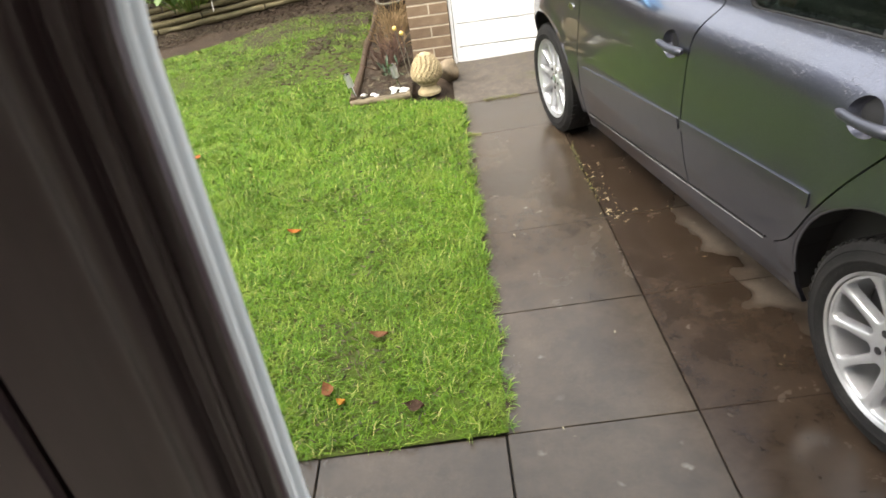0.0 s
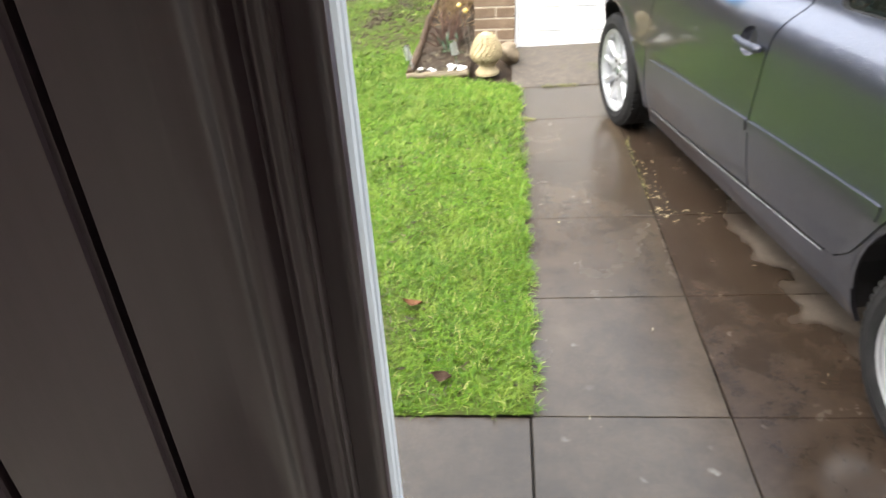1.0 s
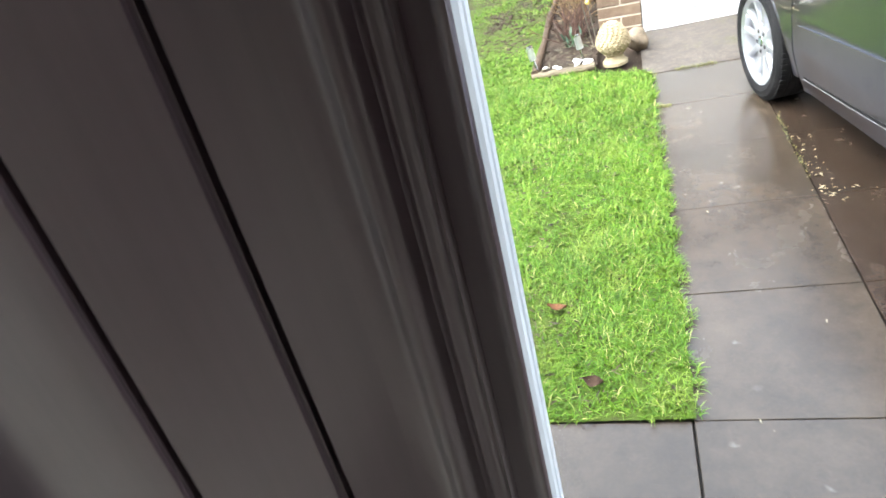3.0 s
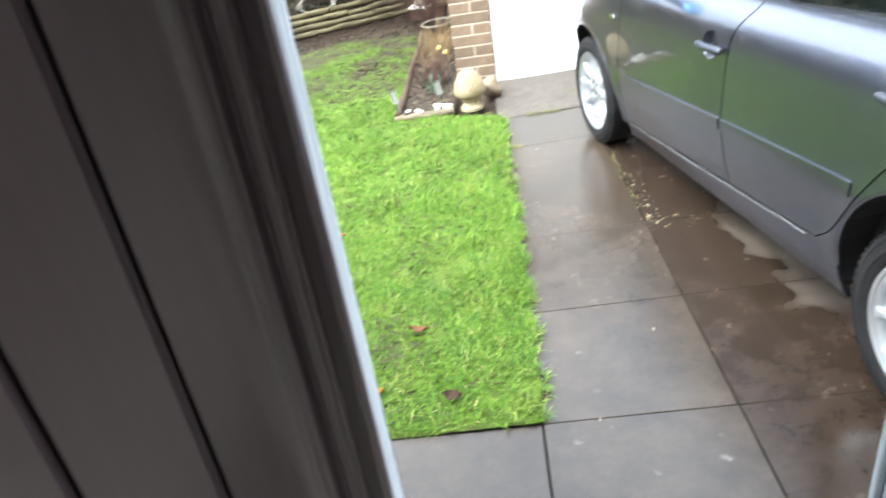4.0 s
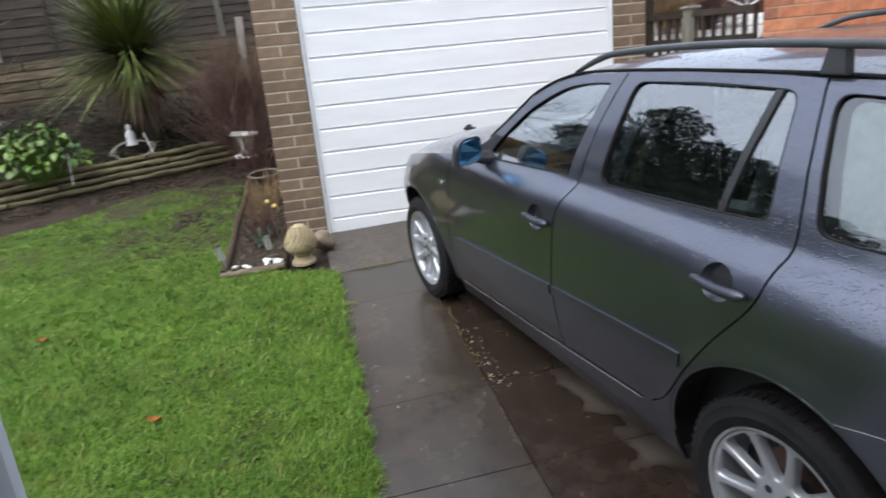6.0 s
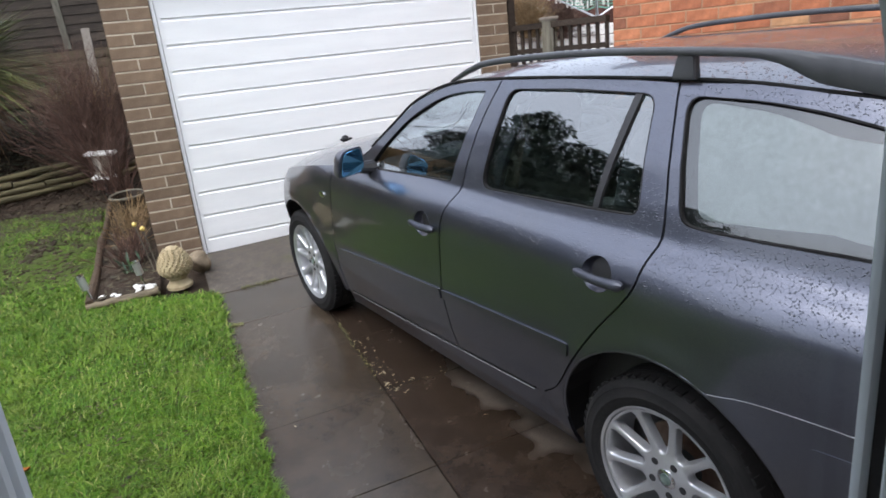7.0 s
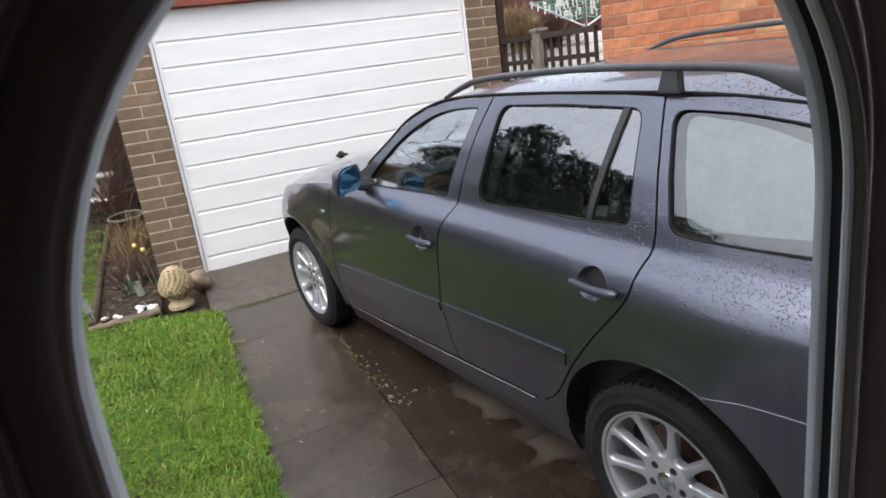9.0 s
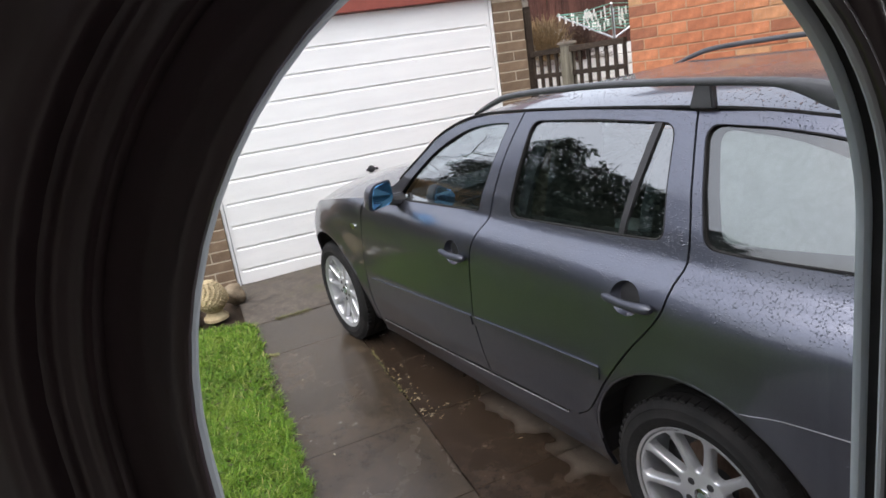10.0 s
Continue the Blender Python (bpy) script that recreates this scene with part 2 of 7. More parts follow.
BLACK_PLASTIC = mat_mottled("black_trim", (0.015, 0.015, 0.017), (0.028, 0.028, 0.031), 5, 200, 0.45, 0.15, 0.0006, spread=0)
GREY_STRIP = mat_mottled("grey_strip", (0.040, 0.041, 0.050), (0.062, 0.063, 0.075), 5, 200, 0.52, 0.15, 0.0006, spread=0)
ALLOY = mat_mottled("silver_alloy", (0.55, 0.56, 0.59), (0.60, 0.61, 0.63), 12, 400, 0.33, 0.02, 0.0001, spread=0, Metallic=0.65)
HANDLE = mat_mottled("grey_handle_paint", (0.055, 0.058, 0.074), (0.085, 0.089, 0.110), 9, 300, 0.36, 0.1, 0.0004, spread=0, Metallic=0.6)
RAIL = mat_mottled("grey_rail_coating", (0.045, 0.046, 0.052), (0.080, 0.082, 0.090), 9, 260, 0.38, 0.35, 0.0012, spread=0)
STEEL = mat_mottled("brake_steel", (0.11, 0.065, 0.045), (0.21, 0.145, 0.11), 15, 80, 0.45, 0.3, 0.001, spread=0, Metallic=0.8)
CHROME = mat_mottled("bright_metal", (0.6, 0.6, 0.62), (0.75, 0.75, 0.77), 20, 90, 0.15, 0.05, 0.0003, spread=0, Metallic=1.0)
SEAT = mat_mottled("grey_seat_cloth", (0.27, 0.30, 0.30), (0.38, 0.41, 0.41), 8, 260, 0.9, 0.4, 0.002, spread=0)
SLAB = mat_slab()
APRON = mat_mottled("old_concrete", (0.030, 0.026, 0.022), (0.105, 0.095, 0.085), 5.5, 90, 0.5, 0.8, 0.010, spread=0.1)
JOINT = mat_mottled("joint_soil", (0.008, 0.007, 0.006), (0.022, 0.019, 0.015), 12, 90, 0.8, 0.5, 0.004, spread=0)
SOIL = mat_mottled("wet_soil", (0.024, 0.016, 0.0105), (0.062, 0.043, 0.029), 2.5, 45, 0.85, 0.9, 0.03, spread=0, Specular_IOR_Level=0.2)
BROWN_BRICK = mat_mottled("brown_brick", (0.142, 0.093, 0.058), (0.225, 0.156, 0.100), 7, 160, 0.85, 0.5, 0.003, spread=0.16)
# pale colour for the unseen house front, so it reflects fill onto the car
BOUNCE_WALL = mat_mottled("pale_bounce_wall", (0.52, 0.49, 0.43), (0.62, 0.59, 0.53), 2, 140, 0.9, 0.4, 0.004, spread=0)
MORTAR = mat_mottled("pale_mortar", (0.42, 0.35, 0.26), (0.55, 0.47, 0.37), 14, 180, 0.95, 0.5, 0.003, spread=0)
RED_MORTAR = mat_mottled("red_wall_mortar", (0.34, 0.20, 0.12), (0.46, 0.29, 0.18), 14, 180, 0.95, 0.5, 0.003, spread=0)
ROOFING = mat_mottled("roof_felt", (0.06, 0.06, 0.06), (0.11, 0.11, 0.11), 4, 150, 0.9, 0.4, 0.003, spread=0)
FASCIA = mat_mottled("red_brown_fascia", (0.20, 0.040, 0.026), (0.27, 0.060, 0.038), 3, 60, 0.45, 0.15, 0.001, spread=0)
STONE = mat_mottled("cast_stone", (0.29, 0.225, 0.125), (0.48, 0.39, 0.235), 9, 120, 0.85, 0.6, 0.004, spread=0)
PALE_STONE = mat_mottled("pale_stone", (0.24, 0.205, 0.17), (0.42, 0.37, 0.31), 8, 100, 0.8, 0.5, 0.004, spread=0.1)
WHITE_STONE = mat_mottled("white_pebble", (0.66, 0.64, 0.60), (0.84, 0.82, 0.79), 14, 120, 0.6, 0.3, 0.003, spread=0.15)
LOG_WOOD = mat_wood("mossy_log_timber", (0.048, 0.041, 0.019), (0.215, 0.178, 0.098), bump=0.8)
OLD_BROWN = mat_wood("brown_edging_timber", (0.040, 0.026, 0.017), (0.13, 0.088, 0.058))
SLEEPER = mat_wood("dark_sleeper_timber", (0.050, 0.038, 0.024), (0.20, 0.158, 0.100))
OLD_TIMBER = mat_wood("weathered_timber", (0.078, 0.060, 0.038), (0.29, 0.235, 0.155))
DARK_TIMBER = mat_wood("dark_stained_timber", (0.020, 0.014, 0.010), (0.055, 0.040, 0.030))
GREY_POST = mat_wood("grey_post_timber", (0.11, 0.10, 0.075), (0.23, 0.21, 0.165), stretch=(30, 30, 2))
FENCE_WOOD = mat_wood("old_fence_timber", (0.024, 0.018, 0.014), (0.075, 0.057, 0.042))
LEAF_GREEN = mat_leaf("hosta_leaf", (0.030, 0.075, 0.008), (0.140, 0.215, 0.028), roughness=0.42)
LEAF_PALM = mat_leaf("spiky_palm_leaf", (0.020, 0.050, 0.013), (0.21, 0.22, 0.055))
SHRUB_DRY = mat_leaf("dry_shrub_leaf", (0.17, 0.095, 0.04), (0.42, 0.26, 0.115), roughness=0.7)
LEAF_DEAD = mat_leaf("dead_leaf", (0.10, 0.058, 0.028), (0.32, 0.21, 0.11), roughness=0.7)
TWIG_RED = mat_leaf("red_brown_twig", (0.040, 0.020, 0.016), (0.17, 0.095, 0.068), roughness=0.7)
TWIG_TAN = mat_leaf("tan_twig", (0.12, 0.078, 0.036), (0.36, 0.245, 0.125), roughness=0.75)
CONIFER = mat_leaf("conifer_leaf", (0.006, 0.014, 0.006), (0.03, 0.05, 0.02), roughness=0.7)
BARK = mat_wood("bark", (0.03, 0.024, 0.018), (0.09, 0.07, 0.05), stretch=(20, 20, 2))


def mat_white_door():
    n = Nodes("white_garage_paint").put(Roughness=0.30)
    g, f = n.noise(2.2, 4, stretch=(1, 1, 6)), n.noise(45, 5)
    c = n.ramp(g, (0.3, (0.77, 0.77, 0.765)), (0.7, (0.84, 0.84, 0.83)))
    dirt = n.ramp(f, (0.66, 0.0), (0.78, 0.35))
    n.colour(n.mix(dirt, c, (0.45, 0.43, 0.38)))
    n.bump(g, 0.05, 0.002)
    return n.m


def mat_red_brick():
    n = Nodes("red_orange_brick").put(Roughness=0.85)
    r = n.random()
    c = n.ramp(r, (0.0, (0.20, 0.085, 0.052)), (0.15, (0.38, 0.130, 0.060)), (0.75, (0.47, 0.180, 0.085)), (1.0, (0.46, 0.26, 0.13)))
    v = n.noise(11, 6, 0.7)
    n.colour(n.mix(0.75, c, n.ramp(v, (0.3, 0.5), (0.7, 1.35)), "MULTIPLY"))
    n.bump(n.noise(140, 4), 0.4, 0.003)
    return n.m


def mat_brown_door():
    n = Nodes("brown_door_skin").put(Roughness=0.32, Coat_Weight=0.65, Coat_Roughness=0.17)
    g, f = n.noise(2.0, 4, 0.6, stretch=(40, 40, 1.2)), n.noise(240, 3)
    c = n.ramp(g, (0.3, (0.029, 0.0190, 0.0228)), (0.7, (0.037, 0.0247, 0.0292)))
    n.colour(c)
    n.bump(n.mix(0.5, g, f), 0.12, 0.0008)
    return n.m


def mat_liner():
    n = Nodes("pale_grey_seal").put(Roughness=0.4)
    g = n.noise(30, 5, stretch=(1, 1, 0.2))
    n.colour(n.ramp(g, (0.35, (0.40, 0.45, 0.49)), (0.65, (0.52, 0.57, 0.61))))
    n.bump(n.noise(90, 3), 0.2, 0.001)
    return n.m


WHITE_DOOR, RED_BRICK, BROWN_DOOR, SEAL = mat_white_door(), mat_red_brick(), mat_brown_door(), mat_liner()
WINDOW_GLASS = mat_pane("door_glass", (0.97, 0.98, 0.98), -0.045, drops=False)
WALL_PAINT = mat_mottled("cream_wall_paint", (0.26, 0.23, 0.20), (0.32, 0.29, 0.25), 2, 90, 0.8, 0.1, 0.001, spread=0)
CARPET = mat_wood("laminate", (0.060, 0.050, 0.045), (0.105, 0.090, 0.080), roughness=0.5, bump=0.05)
CEILING_PAINT = mat_mottled("white_ceiling_paint", (0.72, 0.72, 0.70), (0.80, 0.80, 0.78), 2, 120, 0.9, 0.1, 0.001, spread=0)

# ---------------------------------------------------------------- ground
def smooth_step(a, b, v):
    t = np.clip((v - a) / (b - a), 0, 1)
    return t * t * (3 - 2 * t)


LOG_A, LOG_D = np.array([-4.37, 6.05]), np.array([2.65, 1.10]) / math.hypot(2.65, 1.10)


def behind_logs(x, y):
    """How far a place of the garden lies behind the log edging."""
    return -(x - LOG_A[0]) * LOG_D[1] + (y - LOG_A[1]) * LOG_D[0]


def garden_height(x, y):
    """Height of the ground over the plane of the drive: level lawn, then a planted bank behind the logs."""
    d = np.clip(behind_logs(x, y), 0, 3.6)
    d = d * smooth_step(-0.2, -1.6, x)
    return np.where(d > 0, 0.16 * smooth_step(0, 0.12, d) + 0.26 * d, 0.0)


def ground_point(x, y, h=0.0):
    return LEAN @ Vector((x, y, float(garden_height(np.float64(x), np.float64(y))) + h))


def make_ground():
    xs = np.concatenate([[-400, -150, -60, -30, -18], np.arange(-12, 8.01, 0.2), [12, 20, 40, 120, 400]])
    ys = np.concatenate([[-400, -120, -40, -20], np.arange(-10, 14.01, 0.2), [20, 30, 50, 150, 500]])
    X, Y = np.meshgrid(xs, ys)
    bumps = np.array([[noise.noise((x * 1.7, y * 1.7, 3.1)) for x in xs] for y in ys])
    bed = smooth_step(0.1, 0.6, behind_logs(X, Y)) * smooth_step(-0.3, -1.2, X)
    H = garden_height(X, Y) - 0.055 + bumps * (0.006 + 0.05 * bed)
    H = np.where((X > -5.8) & (X < -0.58) & (Y > -1.2) & (Y < 6.2), H + 0.02, H)
    near = smooth_step(30, 14, np.hypot(X, Y))
    m = np.array(LEAN.to_3x3())
    P = np.stack([X, Y, H], -1) @ m.T
    P[..., 2] = P[..., 2] * near + (0.0 + 0.6 * smooth_step(0, 15, Y)) * (1 - near)
    ny, nx = X.shape
    i = np.arange(nx * ny).reshape(ny, nx)
    f = np.stack([i[:-1, :-1], i[:-1, 1:], i[1:, 1:], i[1:, :-1]], -1).reshape(-1, 4)
    return tagged(raw("ground", P.reshape(-1, 3), f, SOIL, smooth=True), "dark wet garden soil rising as a bank behind logs", "ground", kind="structure")


make_ground()

# ---------------------------------------------------------------- the house: a door with an arched pane, and the hall behind it
DOOR_Y, PANE_X, PANE_R, SPRING, PANE_BOTTOM = -2.4525, -0.583, 0.171, 1.457, 0.62


def arch_path(n=36):
    """The pane's outline: (x, z) and the outward way, all round."""
    p = [((PANE_X - PANE_R, PANE_BOTTOM + 0.8 * k / 8), (-1, 0)) for k in range(1, 9)]
    for k in range(n + 1):
        a = math.pi * (1 - k / n)
        p.append(((PANE_X + PANE_R * math.cos(a), SPRING + PANE_R * math.sin(a)), (math.cos(a), math.sin(a))))
    p += [((PANE_X + PANE_R, PANE_BOTTOM + 0.8 * k / 8), (1, 0)) for k in range(8, 0, -1)]
    p += [((PANE_X + PANE_R, PANE_BOTTOM), (1, -1)), ((PANE_X, PANE_BOTTOM), (0, -1)), ((PANE_X - PANE_R, PANE_BOTTOM), (-1, -1))]
    return p


def sweep_arch(profile):
    """A moulding round the pane from (outward, y) pairs."""
    bm = bmesh.new()
    rings = [[bm.verts.new((x + u * ax, y, z + u * az)) for u, y in profile] for (x, z), (ax, az) in arch_path()]
    for r, s in zip(rings, rings[1:] + rings[:1]):
        for k in range(len(profile) - 1):
            bm.faces.new((r[k], r[k + 1], s[k + 1], s[k]))
    return bm


def arch_pane(u, y):
    """The pane itself."""
    bm = bmesh.new()
    bm.faces.new([bm.verts.new((x + u * ax, y, z + u * az)) for (x, z), (ax, az) in arch_path()])
    return bm


def make_front_door():
    door = tagged(new("door_1"), "dark brown grooved front door with an arched glass pane", "door", kind="structure")
    y0, y1 = DOOR_Y, -2.4195
    for x0, x1, name in ((-1.25, -1.0405, "stile"), (-1.0315, -0.9095, "plank"), (-0.252, -0.13, "stile")):
        part(name, boxed(x0, x1, y0, y1, 0.02, 2.06, bevel=0.004), BROWN_DOOR, door, smooth=True)
    # the middle panel, with the hole for the pane through it
    bm = bmesh.new()
    hole = [bm.verts.new((x + 0.09 * ax, y0, z + 0.09 * az)) for (x, z), (ax, az) in arch_path()]
    rim = [bm.verts.new((x, y0, z)) for x, z in ((-0.901, 0.02), (-0.256, 0.02), (-0.256, 2.06), (-0.901, 2.06))]
    es = [bm.edges.new((v[k], v[(k + 1) % len(v)])) for v in (hole, rim) for k in range(len(v))]
    bmesh.ops.triangle_fill(bm, edges=es, use_beauty=True)
    ex = bmesh.ops.extrude_face_region(bm, geom=list(bm.faces))
    bmesh.ops.translate(bm, vec=(0, y1 - y0, 0), verts=[v for v in ex["geom"] if isinstance(v, bmesh.types.BMVert)])
    part("centre_panel", bm, BROWN_DOOR, door)
    back = boxed(-1.05, -0.89, y0 + 0.026, y1, 0.02, 2.06)
    box(back, -0.262, -0.246, y0 + 0.026, y1, 0.02, 2.06)
    part("groove_backing", back, BLACK_RUBBER, door)
    cassette = [(0.0050, -2.4760), (0.0060, -2.4860), (0.0060, -2.4905), (0.0012, -2.4945), (0.0004, -2.4985), (0.0014, -2.5010), (0.0035, -2.5005), (0.009, -2.4940), (0.018, -2.4800), (0.026, -2.4680),
                (0.0290, -2.4645), (0.0305, -2.4660), (0.0325, -2.4665), (0.0345, -2.4640), (0.0365, -2.4600), (0.0420, -2.4580), (0.0440, -2.4590), (0.0465, -2.4585),
                (0.0480, -2.4560), (0.0515, -2.4555), (0.0545, -2.4595), (0.0585, -2.4630), (0.0630, -2.4635), (0.0680, -2.4610), (0.0730, -2.4570), (0.0790, -2.4545),
                (0.0880, -2.4534), (0.0960, -2.4530), (0.0965, -2.4500)]
    frame_part = part("glazing_frame", sweep_arch(cassette), BROWN_DOOR, door, "moulded dark brown glazing frame", smooth=True, angle=0.9)
    part("seal", sweep_arch([(0.006, -2.4745), (0.0, -2.4748), (-0.0006, -2.4775), (0.0002, -2.4795), (0.0022, -2.4806), (0.0050, -2.4810)]), SEAL, frame_part, "pale grey weather seal", smooth=True)
    part("seal_lip", sweep_arch([(0.0050, -2.4900), (0.0008, -2.4903), (-0.0014, -2.4910), (-0.0019, -2.4924), (-0.0010, -2.4940), (0.0014, -2.4950)]), SEAL, frame_part, "pale grey seal lip", smooth=True)
    part("seal_groove", sweep_arch([(0.0046, -2.4806), (0.0046, -2.4905)]), BLACK_RUBBER, frame_part)
    g = part("pane", arch_pane(0.010, -2.4735), WINDOW_GLASS, door, "clear arched glass pane")
    g.visible_shadow = False
    part("outer_frame", sweep_arch([(0.010, -2.4712), (0.060, -2.4400), (0.098, -2.4165), (0.112, -2.4140), (0.118, -2.4195)]), BROWN_DOOR, door, smooth=True)
    return door


make_front_door()


def make_house():
    for name, b, m, label in (
            ("wall_north", ((-6.0, -1.30, -2.62, -2.395, -0.4, 2.9), (-0.08, 3.4, -2.62, -2.395, -0.4, 2.9), (-1.30, -0.08, -2.62, -2.395, 2.11, 2.9)), BOUNCE_WALL, "unseen house front, made pale to throw light on the car"),
            ("wall_east", ((0.9, 1.05, -6.2, -3.3, 0.0, 2.4), (0.9, 1.05, -2.7, -2.62, 0.0, 2.4), (0.9, 1.05, -3.3, -2.7, 0.0, 0.06), (0.9, 1.05, -3.3, -2.7, 1.9, 2.4)), WALL_PAINT, "beige painted hall wall with an added tall glazed panel"),
            ("wall_south", ((-1.75, 1.05, -6.35, -6.2, 0.0, 2.4),), WALL_PAINT, "beige painted hall wall"),
            ("wall_west", ((-1.75, -1.6, -6.2, -2.62, 0.0, 2.4),), WALL_PAINT, "beige painted hall wall"),
            ("floor", ((-1.75, 1.05, -6.35, -2.40, -0.12, 0.0),), CARPET, "dark brown laminate hall floor"),
            ("ceiling", ((-1.75, 1.05, -6.35, -4.6, 2.4, 2.5), (-1.75, 1.05, -3.8, -2.62, 2.4, 2.5), (-1.75, -0.7, -4.6, -3.8, 2.4, 2.5), (0.1, 1.05, -4.6, -3.8, 2.4, 2.5)), CEILING_PAINT, "white painted hall ceiling")):
        bm = bmesh.new()
        for a in b:
            box(bm, *a)
        tagged(part(name, bm, m), label, name.split("_")[0], kind="structure")
    bm = boxed(-1.296, -1.256, -2.50, -2.40, 0.0, 2.106, bevel=0.004)
    box(bm, -0.124, -0.084, -2.50, -2.40, 0.0, 2.106, bevel=0.004)
    box(bm, -1.256, -0.124, -2.50, -2.40, 2.066, 2.106, bevel=0.004)
    tagged(part("trim", bm, BROWN_DOOR), "dark brown door frame", "door frame", kind="structure")
    # an unseen glazed panel and roof light, added to house the hall's fill lamps
    win = tagged(new("added_window_1"), "unseen tall glazed panel added in the hall wall", "window", kind="structure")
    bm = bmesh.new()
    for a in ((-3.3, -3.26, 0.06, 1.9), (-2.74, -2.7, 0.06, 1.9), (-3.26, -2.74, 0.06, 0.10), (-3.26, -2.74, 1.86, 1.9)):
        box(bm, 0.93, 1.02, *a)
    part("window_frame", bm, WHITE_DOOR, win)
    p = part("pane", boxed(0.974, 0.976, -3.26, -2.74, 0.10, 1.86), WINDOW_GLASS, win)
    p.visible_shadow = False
    top = tagged(new("added_window_2"), "unseen square roof light added in the hall ceiling", "window", kind="structure")
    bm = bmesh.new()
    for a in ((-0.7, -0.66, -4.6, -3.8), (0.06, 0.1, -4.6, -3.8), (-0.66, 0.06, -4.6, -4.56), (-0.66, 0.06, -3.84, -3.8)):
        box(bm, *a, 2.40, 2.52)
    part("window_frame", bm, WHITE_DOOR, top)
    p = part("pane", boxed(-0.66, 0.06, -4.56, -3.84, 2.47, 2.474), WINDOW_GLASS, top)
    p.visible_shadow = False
    # area lamps added in both openings to light the door's inner face
    for wide, high, power, m, spread in ((0.5, 1.75, HALL_FILL[0], look((0.92, -3.0, 0.98), (0.0, -3.0, 0.98)), 180), (0.7, 0.7, HALL_FILL[1], look((-0.3, -4.2, 2.45), (-0.3, -4.19, 0.0)), 96)):
        lamp = new("hall_fill_lamp", bpy.data.lights.new("hall_fill_lamp", "AREA"))
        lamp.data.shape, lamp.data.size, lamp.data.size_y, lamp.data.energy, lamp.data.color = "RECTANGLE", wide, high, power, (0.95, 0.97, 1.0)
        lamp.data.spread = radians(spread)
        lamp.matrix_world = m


make_house()

# ---------------------------------------------------------------- the garage
GY, G0, G1, G2, G3 = 2.763, -0.940, -0.612, 2.030, 2.325
RIBS = [0.228 + 0.187 * k for k in range(11)]


def make_garage():
    g = thing("garage", Matrix.Identity(4), "brown brick garage with a white up-and-over door", "garage")
    bm = boxed(G0 + 0.003, G1 - 0.003, GY + 0.0035, GY + 0.215, -0.15, 2.12)
    left = part("pillar", bm, MORTAR, g)
    right = part("pillar", boxed(G2 + 0.003, G3 - 0.003, GY + 0.0035, GY + 0.215, -0.15, 2.12), MORTAR, g)
    part("side_wall", boxed(G0 + 0.006, G0 + 0.112, GY + 0.215, 8.2, -0.3, 2.12), BROWN_BRICK, g)
    part("side_wall", boxed(G3 - 0.112, G3 - 0.006, GY + 0.215, 8.2, -0.3, 2.12), BROWN_BRICK, g)
    part("back_wall", boxed(G0 + 0.112, G3 - 0.112, 8.09, 8.2, -0.3, 2.12), BROWN_BRICK, g)
    part("roof", boxed(G0 - 0.14, G3 + 0.14, GY - 0.06, 8.35, 2.375, 2.43, bevel=0.01), ROOFING, g)
    part("fascia", boxed(G0 - 0.13, G3 + 0.13, GY - 0.045, GY + 0.04, 2.138, 2.375, bevel=0.004), FASCIA, g, "red-brown painted fascia board")
    part("floor_slab", boxed(G0 + 0.1, G3 - 0.1, GY + 0.05, 8.1, -0.1, 0.095), APRON, g)
    pipe = tube(bmesh.new(), [(G3 + 0.035, GY + 0.05, 2.14), (G3 + 0.035, GY + 0.05, 2.02), (G3 + 0.045, GY + 0.09, 1.93), (G3 + 0.045, GY + 0.10, 0.2)], 0.030, 12)
    part("downpipe", pipe, BLACK_PLASTIC, g, "black plastic downpipe", smooth=True)
    part("hopper", boxed(G3 + 0.002, G3 + 0.075, GY + 0.012, GY + 0.09, 1.96, 2.08, bevel=0.01), PALE_STONE, g)
    # the door: a pressed sheet with level ribs, stiles at the sides, a frame and a handle
    d = part("garage_door", boxed(G1 + 0.034, G2 - 0.034, GY + 0.050, GY + 0.070, 0.104, 2.135), WHITE_DOOR, g, "white ribbed metal garage door")
    prof = [(0.106, 0.0)]
    for z in RIBS[:-1]:
        prof += [(z - 0.021, 0.0), (z - 0.007, 0.011), (z + 0.005, 0.013), (z + 0.008, -0.0015), (z + 0.013, 0.0)]
    prof += [(2.133, 0.0)]
    bm = bmesh.new()
    x0, x1 = G1 + 0.062, G2 - 0.062
    a = [bm.verts.new((x0, GY + 0.030 + y, z)) for z, y in prof]
    b = [bm.verts.new((x1, GY + 0.030 + y, z)) for z, y in prof]
    for k in range(len(prof) - 1):
        bm.faces.new((a[k], b[k], b[k + 1], a[k + 1]))
    part("ribbed_panel", bm, WHITE_DOOR, d)
    for u0, u1 in ((G1 + 0.034, x0), (x1, G2 - 0.034)):
        part("stile", boxed(u0, u1, GY + 0.0285, GY + 0.05, 0.106, 2.133, bevel=0.003), WHITE_DOOR, d)
    for u0, u1 in ((G1 + 0.004, G1 + 0.030), (G2 - 0.030, G2 - 0.004)):
        part("frame", boxed(u0, u1, GY + 0.018, GY + 0.08, 0.100, 2.136, bevel=0.003), WHITE_DOOR, d)
    h = lathe(bmesh.new(), [(0.030, 0.0), (0.032, 0.006), (0.026, 0.012), (0.012, 0.014), (0.011, 0.040), (0.0, 0.041)], 18, "y", (0, 0, 0))
